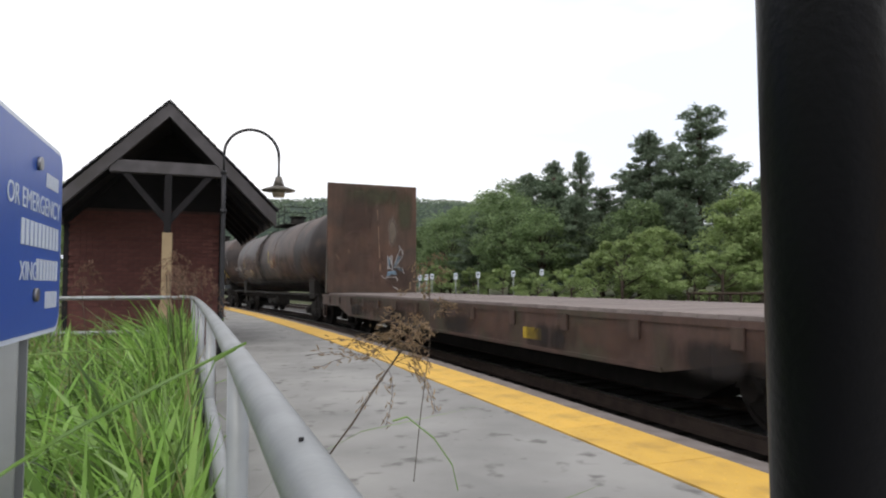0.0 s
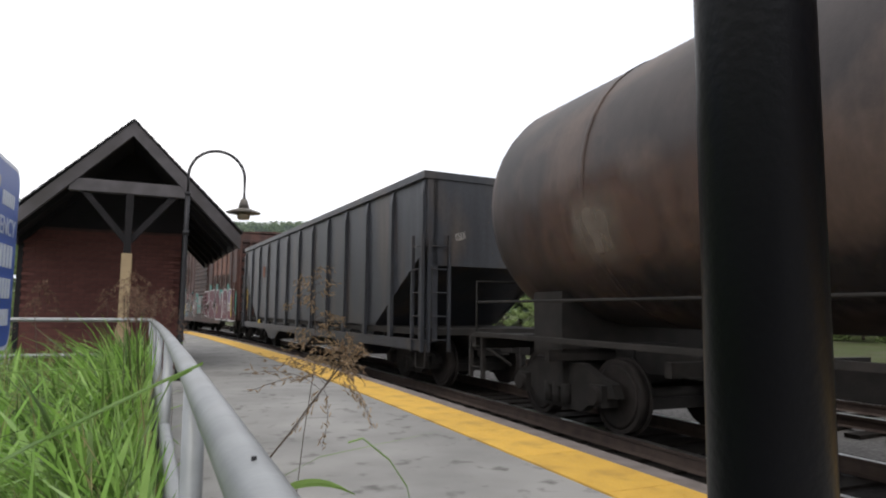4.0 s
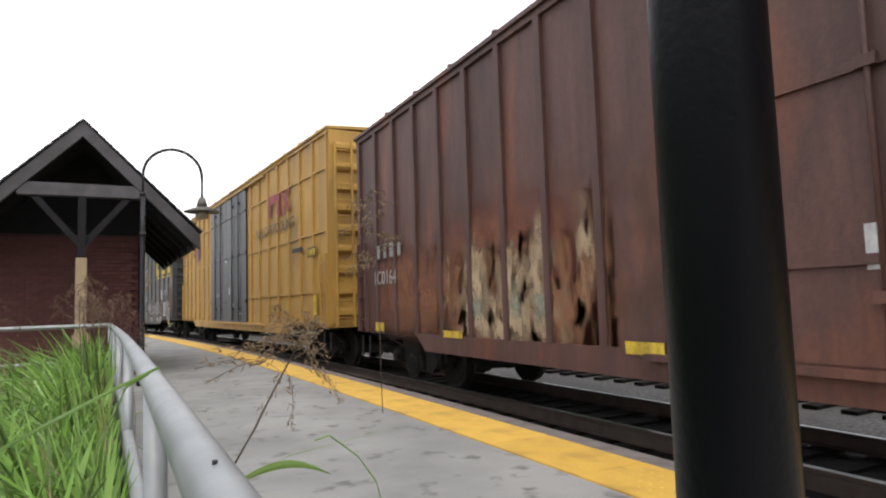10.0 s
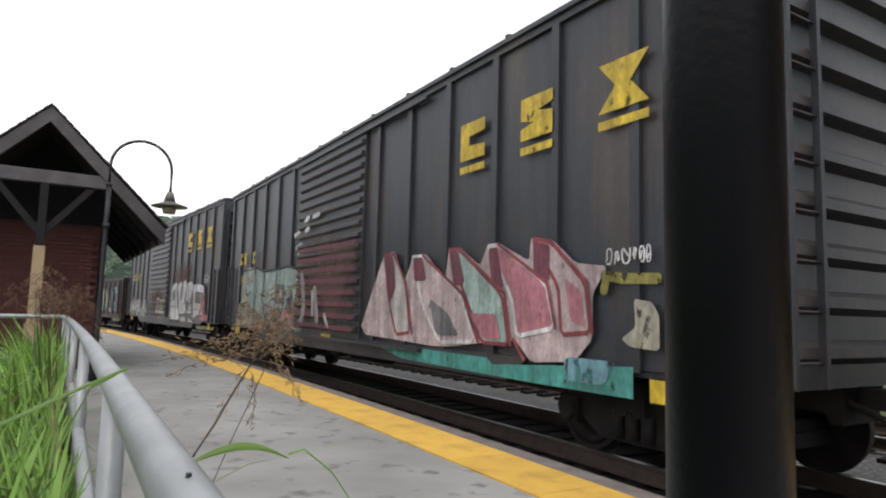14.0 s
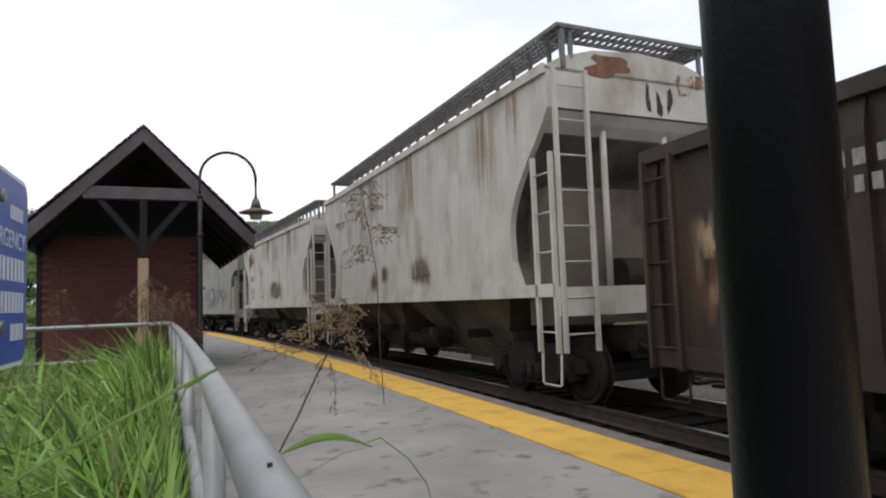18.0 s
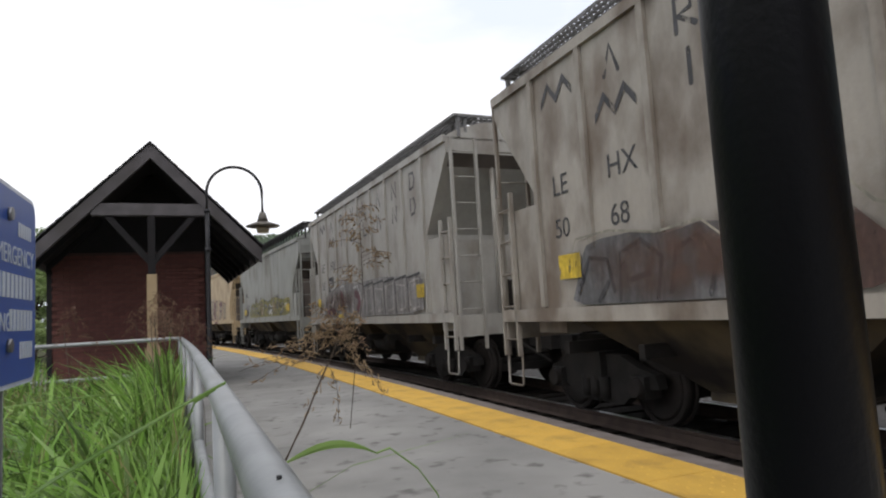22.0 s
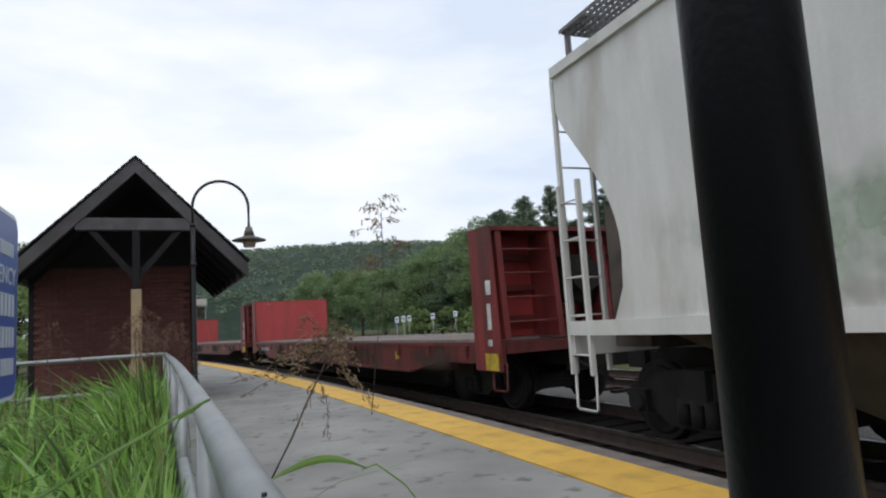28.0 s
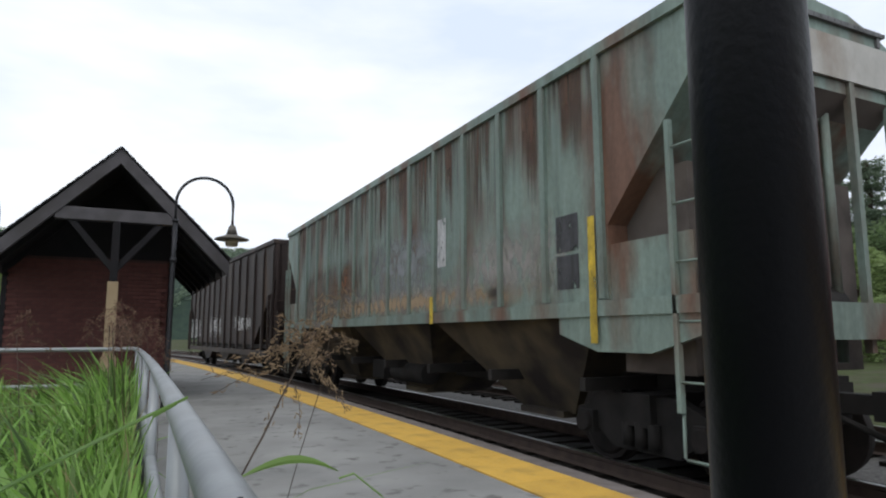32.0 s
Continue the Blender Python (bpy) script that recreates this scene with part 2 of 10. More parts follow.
M_TRIM = mat("weathered_trim", (0.095, 0.088, 0.094), (0.07, 0.065, 0.07), 0.85, scale=4, stain=(0.06, 0.055, 0.055), stain_amount=0.3)
# near-black base colour stands in for the shade under the roof
M_SOFFIT = mat("shade_dark_soffit", (0.013, 0.011, 0.013), (0.008, 0.008, 0.009), 0.9, scale=4)
M_SHINGLE = mat("roof_shingle", (0.06, 0.06, 0.065), (0.04, 0.04, 0.045), 0.95, scale=8, bump=0.5, vary=0.15)
M_TAN = mat("tan_painted_post", (0.34, 0.255, 0.155), (0.29, 0.215, 0.13), 0.8, scale=4, bump=0.1)
M_SIGNBLUE = mat("sign_blue", (0.025, 0.09, 0.40), (0.022, 0.08, 0.36), 0.35, scale=4, bump=0.02)
M_SIGNWHITE = mat("sign_white", (0.62, 0.68, 0.76), (0.56, 0.62, 0.72), 0.4, scale=4, bump=0.02)
M_GRASS = leaf_mat("grass_blade", (0.165, 0.285, 0.058), (0.09, 0.185, 0.034), 0.35, 0.45, 0.3, 1.85)
M_GRASSNEAR = leaf_mat("broad_grass_leaf", (0.28, 0.43, 0.12), (0.16, 0.29, 0.065), 0.3, 0.45, 0.5, 1.6)
M_SEED = leaf_mat("dry_seed_head", (0.34, 0.25, 0.15), (0.20, 0.125, 0.08), 0.8, 0.3)
M_SEEDDK = leaf_mat("brown_seed_head", (0.23, 0.14, 0.095), (0.14, 0.08, 0.055), 0.8, 0.3)
M_STALK = mat("brown_stalk", (0.07, 0.05, 0.035), None, 0.8)
M_SOIL = mat("ground_soil_grass", (0.06, 0.085, 0.03), (0.05, 0.05, 0.025), 0.95, scale=3, stain=(0.075, 0.07, 0.05), stain_scale=0.4, stain_amount=0.4, bump=0.6)
M_BARK = mat("bark", (0.07, 0.05, 0.038), (0.045, 0.033, 0.026), 0.95, scale=6, bump=0.6)
M_LEAF = leaf_mat("broadleaf_foliage", (0.215, 0.295, 0.14), (0.15, 0.22, 0.10), trans=0.5)
M_LEAFL = leaf_mat("light_foliage", (0.30, 0.38, 0.16), (0.22, 0.30, 0.12), trans=0.5)
M_PINE = leaf_mat("pine_needles", (0.19, 0.245, 0.165), (0.13, 0.18, 0.12), trans=0.5)
M_HILL = mat("far_woods", (0.030, 0.05, 0.034), (0.02, 0.036, 0.026), 0.95, scale=0.25, bump=1.0, fine=2)
M_LAMP = mat("lamp_black_iron", (0.03, 0.03, 0.034), (0.022, 0.022, 0.025), 0.5, 0.3)
M_SHADE = mat("weathered_lamp_shade", (0.16, 0.15, 0.13), (0.11, 0.10, 0.09), 0.5, 0.3)
M_GLASS = mat("frosted_lamp_glass", (0.33, 0.28, 0.20), (0.27, 0.22, 0.16), 0.3, bump=0)

# ---- the line: one gentle curve, straight beyond it ----
TRACK_X, CURVE, BEND, RAIL_Z, EYE_Z = 5.93, 0.003717, 62.0, -0.25, 1.24


def line(s, off=0.0):
    """Place and heading at s metres along the track, off metres to its right."""
    c = max(-40.0, min(BEND, s))
    th, rad = c * CURVE, 1.0 / CURVE
    x, y = TRACK_X - rad + rad * math.cos(th), rad * math.sin(th)
    x, y = x - (s - c) * math.sin(th), y + (s - c) * math.cos(th)
    return x + off * math.cos(th), y + off * math.sin(th), th


def ribbon(bm, s0, s1, step, offs):
    """A swept strip along the line; offs: (off, z) points of its section."""
    rows, n = [], max(2, int((s1 - s0) / step) + 1)
    for i in range(n):
        s = s0 + (s1 - s0) * i / (n - 1)
        row = []
        for o, z in offs:
            x, y, _ = line(s, o)
            row.append(bm.verts.new((x, y, z)))
        rows.append(row)
    for a, b in zip(rows, rows[1:]):
        for k in range(len(offs) - 1):
            bm.faces.new((a[k], a[k + 1], b[k + 1], b[k]))
    return rows


def closed_ribbon(bm, s0, s1, step, offs):
    rows = ribbon(bm, s0, s1, step, list(offs) + [offs[0]])
    bm.faces.new(rows[0][:-1])
    bm.faces.new(rows[-1][:-1])
    bmesh.ops.remove_doubles(bm, verts=list(bm.verts), dist=1e-5)


# ---- ground, platform and tracks ----
def ground_z(x, y):
    d = max(0.0, x - 16.0)
    return -0.62 + min(0.9, d * 0.025) + (0.55 if x < -0.2 else 0.0) * (1.0 if x < -1 else (-0.2 - x) / 0.8)


bm = bmesh.new()
xs = [-1500, -600, -200, -80, -30, -12, -6, -1, -0.2, 0.5, 8, 13, 16, 24, 32, 44, 52, 80, 140, 300, 700, 1500]
ys = [-1500, -500, -150, -50, -15, 0, 10, 20, 35, 60, 100, 180, 400, 800, 1800]
grid_v = [[bm.verts.new((x, y, ground_z(x, y))) for x in xs] for y in ys]
for a, b in zip(grid_v, grid_v[1:]):
    for k in range(len(xs) - 1):
        bm.faces.new((a[k], a[k + 1], b[k + 1], b[k]))
solid("ground", bm, M_SOIL, "uneven soil and short grass around the station", "ground", "structure")

bm = bmesh.new()
closed_ribbon(bm, -30, 70, 2.0, [(-5.85, 0.0), (-3.14, 0.0), (-3.14, -0.6), (-5.85, -0.6)])
solid("platform", bm, M_CONC, "worn grey concrete station platform with dark stains", "platform", "structure")
bm = bmesh.new()
closed_ribbon(bm, 11.2, 70, 2.0, [(-9.8, -0.004), (-5.86, -0.004), (-5.86, -0.6), (-9.8, -0.6)])
solid("platform", bm, M_CONC, "concrete apron under the station shelter", "platform", "structure")
# warning strip, panel by panel
strip_top = 0.012
strip = thing("tactile_strip", "yellow tactile warning strip along the platform edge", "tactile strip")
strip["kind"] = "structure"
def strip_panel():
    bm = bmesh.new()
    bx(bm, -0.305, 0.305, -0.579, 0.579, -0.02, strip_top)
    for i in range(12):
        for k in range(6):
            cx, cy = -0.25 + 0.1 * k, -0.53 + 0.0965 * i
            vs = [bm.verts.new((cx + 0.016 * math.cos(a), cy + 0.016 * math.sin(a), strip_top + (0.0045 if r else 0))) for r in (0,) for a in (0.8, 2.37, 3.94, 5.5)]
            top = bm.verts.new((cx, cy, strip_top + 0.006))
            for q in range(4):
                bm.faces.new((vs[q], vs[(q + 1) % 4], top))
    return as_mesh("panel", bm, M_YEL)


panel_mesh = strip_panel()
s = -3.9
while s < 60:
    x, y, th = line(s, -2.83)
    ob = part("panel", panel_mesh, None, strip)
    ob.matrix_basis = Matrix.Translation((x, y, 0.0)) @ Matrix.Rotation(th, 4, "Z")
    s += 1.18
# timber edge beam in lengths
edge = thing("platform_edge", "weathered timber beams along the platform edge", "platform edge")
edge["kind"] = "structure"
for k in range(-5, 16):
    bm = bmesh.new()
    closed_ribbon(bm, 6.32 + k * 3.66 + 0.008, 6.32 + (k + 1) * 3.66 - 0.008, 1.8, [(-2.52, 0.01), (-2.29, 0.0), (-2.29, -0.26), (-2.52, -0.26)])
    part("beam", bm, M_EDGE, edge)
bm = bmesh.new()
ribbon(bm, -30, 70, 2, [(-2.4, -0.25), (-2.4, -0.6)])
solid("platform_face", bm, M_EDGE, "dark face below the platform edge", "platform edge", "structure")


def track(off, far):
    bm = bmesh.new()
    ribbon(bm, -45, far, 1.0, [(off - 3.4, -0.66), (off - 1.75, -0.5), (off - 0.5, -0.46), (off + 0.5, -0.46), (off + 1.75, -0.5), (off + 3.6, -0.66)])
    solid("ballast", bm, M_BALLAST if off < 1 else M_STONE, "oil-stained crushed stone ballast, coloured darker for the shade under the train" if off < 1 else "pale grey crushed stone ballast under the far rails", "ballast", "stuff")
    for side in (-1, 1):
        rail = thing("rail", "steel rail with a worn bright head on timber ties", "rail", "rails")
        rail["kind"] = "structure"
        o = off + side * 0.755
        bm = bmesh.new()
        closed_ribbon(bm, -45, far, 1.5, [(o - 0.036, RAIL_Z - 0.002), (o + 0.036, RAIL_Z - 0.002), (o + 0.03, RAIL_Z - 0.04), (o + 0.01, RAIL_Z - 0.05), (o + 0.01, RAIL_Z - 0.15), (o + 0.07, RAIL_Z - 0.175), (o - 0.07, RAIL_Z - 0.175), (o - 0.01, RAIL_Z - 0.15), (o - 0.01, RAIL_Z - 0.05), (o - 0.03, RAIL_Z - 0.04)])
        part("web", bm, M_RAILSIDE, rail)
        bm = bmesh.new()
        closed_ribbon(bm, -45, far, 1.5, [(o - 0.034, RAIL_Z + 0.003), (o + 0.034, RAIL_Z + 0.003), (o + 0.034, RAIL_Z - 0.0015), (o - 0.034, RAIL_Z - 0.0015)])
        part("railhead", bm, M_RAILTOP, rail, "polished rail head")


track(0.0, 75)
track(4.25, 75)
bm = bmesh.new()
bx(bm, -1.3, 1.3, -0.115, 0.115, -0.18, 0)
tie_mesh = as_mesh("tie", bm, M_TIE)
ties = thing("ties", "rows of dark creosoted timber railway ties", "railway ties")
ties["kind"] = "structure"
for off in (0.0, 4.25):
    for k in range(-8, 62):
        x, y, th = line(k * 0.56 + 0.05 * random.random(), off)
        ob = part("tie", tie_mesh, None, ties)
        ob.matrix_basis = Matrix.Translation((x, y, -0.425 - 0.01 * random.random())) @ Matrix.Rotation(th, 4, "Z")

M_POLE.node_tree.nodes["Principled BSDF"].inputs["Specular IOR Level"].default_value = 0.24
for m in (M_TIE, M_BALLAST, M_SOIL):
    m.node_tree.nodes["Principled BSDF"].inputs["Specular IOR Level"].default_value = 0.08

# ---- station shelter ----
SH_Y, SH_A = 12.5, radians(2.4)          # front gable plane and heading of the ridge
shelter = thing("station_shelter", "small red brick shelter with steep gabled roof and dark trim", "shelter",
                at=Matrix.Translation((-0.79, SH_Y, 0)) @ Matrix.Rotation(SH_A, 4, "Z"))
APEX, EAVE, HALF, DEEP = 4.54, 2.62, 1.88, 7.5


def slope_board(bm, x0, z0, x1, z1, y0, y1, w):
    prism(bm, [(x0, z0), (x1, z1), (x1, z1 - w), (x0, z0 - w)], "y", y0, y1)


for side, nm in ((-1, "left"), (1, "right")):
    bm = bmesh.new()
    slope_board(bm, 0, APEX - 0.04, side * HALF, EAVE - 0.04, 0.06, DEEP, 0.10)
    part("roof_deck", bm, M_SOFFIT, shelter, "boarded roof underside with its shade in the near-black colour")
    bm = bmesh.new()
    slope_board(bm, 0, APEX, side * (HALF + 0.02), EAVE - 0.02, -0.06, 0.055, 0.27)
    part("barge_board", bm, M_TRIM, shelter, "grey weathered barge board")
    # shingle courses
    n = 17
    for i in range(n):
        f0, f1 = i / n, (i + 1) / n
        bm = bmesh.new()
        z0, z1 = APEX + 0.035 + (EAVE - APEX) * f0, APEX + 0.05 + (EAVE - APEX) * f1
        prism(bm, [(side * HALF * 1.03 * f0, z0), (side * HALF * 1.03 * f1, z1), (side * HALF * 1.03 * f1, z1 - 0.03), (side * HALF * 1.03 * f0, z0 - 0.03)], "y", -0.09, DEEP + 0.1)
        part("shingle_course", bm, M_SHINGLE, shelter)
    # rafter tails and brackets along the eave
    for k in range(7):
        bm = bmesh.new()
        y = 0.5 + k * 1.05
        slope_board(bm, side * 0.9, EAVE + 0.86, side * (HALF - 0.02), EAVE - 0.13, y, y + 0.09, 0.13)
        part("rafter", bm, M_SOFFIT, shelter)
    bm = bmesh.new()
    bx(bm, side * HALF - 0.03, side * HALF + 0.03, 0.06, DEEP, EAVE - 0.22, EAVE - 0.06)
    part("gutter", bm, M_TRIM, shelter, "grey eave gutter")
bm = bmesh.new()
bx(bm, -0.95, 0.90, -0.04, 0.10, 3.22, 3.44)
part("tie_beam", bm, M_TRIM, shelter, "grey timber tie beam", 0.01)
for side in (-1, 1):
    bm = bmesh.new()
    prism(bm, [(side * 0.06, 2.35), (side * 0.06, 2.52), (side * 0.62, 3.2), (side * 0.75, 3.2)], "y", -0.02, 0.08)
    part("knee_brace", bm, M_SOFFIT, shelter, "curved timber brace coloured near-black for the shade under the roof")
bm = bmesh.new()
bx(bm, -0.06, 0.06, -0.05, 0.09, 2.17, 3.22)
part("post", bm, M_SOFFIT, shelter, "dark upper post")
bm = bmesh.new()
bx(bm, -0.085, 0.085, -0.07, 0.11, 0.92, 2.17)
part("post", bm, M_TAN, shelter, "tan painted timber post", 0.008)
bm = bmesh.new()
bx(bm, -0.12, 0.12, -0.10, 0.14, 0.0, 0.86)
prism(bm, [(-0.12, 0.86), (0.12, 0.86), (0.085, 0.93), (-0.085, 0.93)], "y", -0.07, 0.11)
part("plinth", bm, M_TAN, shelter, "tan post plinth")
# brick end wall, with the inner walls behind it
WY, WX0, WX1 = 1.7, -1.775, 0.968
bm = bmesh.new()
for x0, x1, y0, y1 in ((WX0, WX0 + 0.22, WY + 0.25, DEEP - 0.3), (WX1 - 0.22, WX1, WY + 0.25, DEEP - 0.3), (WX0 + 0.22, WX1 - 0.22, DEEP - 0.52, DEEP - 0.3)):
    bx(bm, x0, x1, y0, y1, 0, 2.75)
    part("wall", bm, M_BRICK, shelter, "plain brick wall of the shelter")
    bm = bmesh.new()
bx(bm, WX0, WX1, WY + 0.02, WY + 0.25, 0.0, 2.75)
brick_wall = part("wall", bm, M_MORTAR, shelter, "mortar bed of the brick walls")
# wall in the gable recess; the recess shade is in its colour
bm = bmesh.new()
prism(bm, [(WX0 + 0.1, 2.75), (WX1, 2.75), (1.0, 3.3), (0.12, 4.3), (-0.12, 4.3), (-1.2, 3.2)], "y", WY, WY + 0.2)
part("upper_wall", bm, M_SOFFIT, shelter, "shingled upper wall coloured near-black for the gable's shade")

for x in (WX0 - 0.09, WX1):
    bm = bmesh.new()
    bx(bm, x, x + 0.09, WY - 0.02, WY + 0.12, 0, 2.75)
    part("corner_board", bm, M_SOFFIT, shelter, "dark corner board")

# ---- platform lamp ----
def lamp_post(x, y, label, bend=1):
    lamp = thing("platform_lamp", label, "street lamp", at=Matrix.Translation((x, y, 0)))
    bm = bmesh.new()
    pipe(bm, [(0, 0, 0), (0, 0, 0.5), (0, 0, 2.5), (0, 0, 3.25)], 0.04, 12)
    part("post", bm, M_LAMP, lamp)
    bm = bmesh.new()
    tube(bm, (0, 0, 0), (0, 0, 0.55), 0.085, 14, 0.06)
    part("base", bm, M_LAMP, lamp, "fluted black base")
    bm = bmesh.new()
    r = 0.475
    pts = [(0, 0, 3.22)] + [(bend * (r - r * math.cos(a)), 0, 3.56 + r * math.sin(a)) for a in [math.pi * i / 18 for i in range(19)]] + [(bend * 2 * r, 0, 3.2)]
    pipe(bm, pts, 0.026, 10)
    part("gooseneck", bm, M_LAMP, lamp, "curved black gooseneck arm")
    bm = bmesh.new()
    tube(bm, (0, 0, 2.5), (0, 0, 2.58), 0.055, 12)
    part("collar", bm, M_LAMP, lamp)
    bm = bmesh.new()
    tube(bm, (0, 0, 3.2), (0, 0, 3.26), 0.05, 12)
    part("collar", bm, M_LAMP, lamp)
    bm = bmesh.new()
    cx = bend * 2 * r
    tube(bm, (cx, 0, 3.03), (cx, 0, 3.2), 0.10, 18, 0.055)
    tube(bm, (cx, 0, 2.96), (cx, 0, 3.03), 0.30, 24, 0.10)
    tube(bm, (cx, 0, 2.945), (cx, 0, 2.96), 0.30, 24, 0.30)
    part("shade", bm, M_SHADE, lamp, "weathered metal lamp shade")
    bm = bmesh.new()
    tube(bm, (cx, 0, 2.83), (cx, 0, 2.945), 0.10, 16, 0.125)
    part("globe", bm, M_GLASS, lamp, "frosted glass jar")
    return lamp


lamp_post(0.145, 12.0, "black gooseneck platform lamp beside the shelter")

# ---- the near pole ----
pole = thing("lamp_pole", "thick black painted steel pole on the platform", "pole", at=Matrix.Translation((0.513, 0.446, 0)))
bm = bmesh.new()
tube(bm, (0, 0, 0), (0, 0, 4.2), 0.0556, 40)
part("shaft", bm, M_POLE, pole)
bm = bmesh.new()
tube(bm, (0, 0, 0), (0, 0, 0.30), 0.12, 24, 0.09)
part("base", bm, M_POLE, pole)

# ---- pipe railing ----
def rail_x(y):
    return 0.088 - 0.02 * y - y * y / 640.0


RAIL_TOP, CORNER_Y = 1.05, 10.45
railing = thing("pipe_railing", "galvanised two-rail pipe railing between grass and platform", "railing")
for z, nm in ((RAIL_TOP, "top_rail"), (0.55, "mid_rail")):
    bm = bmesh.new()
    pts = [(rail_x(y), y, z) for y in [-1.6 + 0.4 * i for i in range(30)]]
    cx = rail_x(CORNER_Y)
    for a in (0.25, 0.5, 0.75):
        pts.append((cx - 0.06 * (1 - math.cos(a * math.pi / 2)), 10.39 + 0.06 * math.sin(a * math.pi / 2), z))
    pts += [(cx - 0.06 - 0.5 * i, CORNER_Y + 0.02 * i, z) for i in range(0, 9)]
    pipe(bm, pts, 0.030, 14)
    part(nm, bm, M_GALV, railing)
for y in (-0.6, 1.72, 4.1, 6.4, 8.6, 10.3):
    bm = bmesh.new()
    tube(bm, (rail_x(y), y, -0.1), (rail_x(y), y, RAIL_TOP), 0.027, 12)
    part("post", bm, M_GALV, railing)
for x in (-4.3,):
    bm = bmesh.new()
    tube(bm, (x, CORNER_Y + 0.04, -0.1), (x, CORNER_Y + 0.04, RAIL_TOP), 0.027, 12)
    part("post", bm, M_GALV, railing)
bm = bmesh.new()
tube(bm, (rail_x(0.69) - 0.002, 0.69, RAIL_TOP + 0.02), (rail_x(0.69) - 0.002, 0.69, RAIL_TOP + 0.0335), 0.0028, 8)
part("bolt", bm, M_POLE, railing, "small dark rivet")

# ---- freight cars ----
def paint(name, a, b=None, rust=RUST, amount=0.35, rough=0.6, scale=1.2, streak=0.35, metal=0.0, panel=0.13, grime=0.15):
    return mat(name, a, b, rough, metal, scale=scale * 2, stain=rust, stain_scale=scale, stain_amount=amount, bump=0.2, fine=30, streak=streak, panel=panel, grime=grime)


P_UNDER = mat("underframe_grime", (0.022, 0.019, 0.0175), (0.012, 0.011, 0.010), 0.9, scale=4)
# grime stains over a brown darkened for the shade under the end overhang
P_SLOPE = mat("grimy_shaded_sheet", (0.13, 0.108, 0.095), (0.095, 0.08, 0.07), 0.9, scale=1.5, stain=(0.035, 0.028, 0.025), stain_scale=1.0, stain_amount=0.35)
P_GRATE = mat("dull_steel_grating", (0.19, 0.19, 0.195), (0.13, 0.13, 0.13), 0.7, 0.4)
P_GRATEDK = mat("blackened_steel_grating", (0.055, 0.055, 0.058), (0.035, 0.035, 0.036), 0.8, 0.3)
P_WHEEL = mat("wheel_steel", (0.034, 0.028, 0.026), (0.02, 0.0175, 0.016), 0.8, 0.4)
P_STEEL = mat("bright_worn_steel", (0.32, 0.32, 0.33), (0.2, 0.19, 0.19), 0.4, 0.8)
P_BROWN = paint("oxide_brown_paint", (0.085, 0.040, 0.032), (0.065, 0.032, 0.027), (0.035, 0.02, 0.017), 0.5)
P_RUSTCAR = paint("rusted_brown_paint", (0.088, 0.042, 0.035), (0.062, 0.031, 0.027), (0.17, 0.062, 0.035), 0.12)
P_GREY = paint("dark_slate_paint", (0.050, 0.056, 0.062), (0.038, 0.043, 0.048), (0.05, 0.038, 0.03), 0.25)
P_BLACK = paint("black_car_paint", (0.034, 0.037, 0.044), (0.026, 0.028, 0.034), (0.06, 0.05, 0.045), 0.3, 0.45)
P_GREEN = paint("green_weathered_paint", (0.085, 0.083, 0.08), (0.055, 0.056, 0.056), (0.155, 0.12, 0.095), 0.6)
P_YELLOW = paint("boxcar_yellow_paint", (0.42, 0.245, 0.055), (0.37, 0.21, 0.05), (0.28, 0.17, 0.06), 0.3, panel=0.06, grime=0.07)
P_TANK = mat("sooty_tank_paint", (0.040, 0.031, 0.030), (0.022, 0.018, 0.018), 0.55, scale=1.2, stain=(0.085, 0.058, 0.048), stain_scale=0.9, stain_amount=0.5, bump=0.1, grime=0.12)
P_PALE = paint("smooth_white_paint", (0.60, 0.60, 0.58), (0.54, 0.54, 0.52), (0.42, 0.40, 0.37), 0.08, panel=0.02, grime=0.03, streak=0.4)
P_WHITE = paint("dirty_white_paint", (0.48, 0.47, 0.44), (0.40, 0.39, 0.36), (0.29, 0.245, 0.20), 0.16, panel=0.02, grime=0.05, streak=0.6)
P_LGREY = paint("light_grey_paint", (0.335, 0.325, 0.30), (0.295, 0.285, 0.265), (0.20, 0.175, 0.15), 0.22, panel=0.02, grime=0.05, streak=0.6)
P_SLGREY = paint("greenish_grey_paint", (0.245, 0.25, 0.235), (0.205, 0.21, 0.195), (0.15, 0.14, 0.12), 0.25, panel=0.02, grime=0.06, streak=0.5)
P_DOORBLK = paint("black_door_paint", (0.016, 0.016, 0.018), (0.011, 0.011, 0.013), (0.03, 0.028, 0.028), 0.25, 0.42, panel=0.03, grime=0.1)
P_TANCAR = paint("tan_hopper_paint", (0.42, 0.325, 0.20), (0.36, 0.275, 0.17), (0.30, 0.22, 0.13), 0.25, streak=0.8, panel=0.02, grime=0.04)
P_MM = paint("cement_grey_paint", (0.325, 0.30, 0.265), (0.265, 0.245, 0.215), (0.15, 0.12, 0.095), 0.42, panel=0.06, grime=0.05, streak=0.6)
P_MINT = paint("faded_mint_paint", (0.20, 0.26, 0.225), (0.155, 0.205, 0.18), (0.14, 0.075, 0.05), 0.38)
P_RED = paint("flatcar_red_paint", (0.36, 0.05, 0.05), (0.31, 0.043, 0.043), (0.24, 0.05, 0.045), 0.12, panel=0.02, grime=0.07)
P_MIDRED = paint("weathered_red_paint", (0.19, 0.03, 0.03), (0.15, 0.026, 0.026), (0.09, 0.024, 0.022), 0.35)
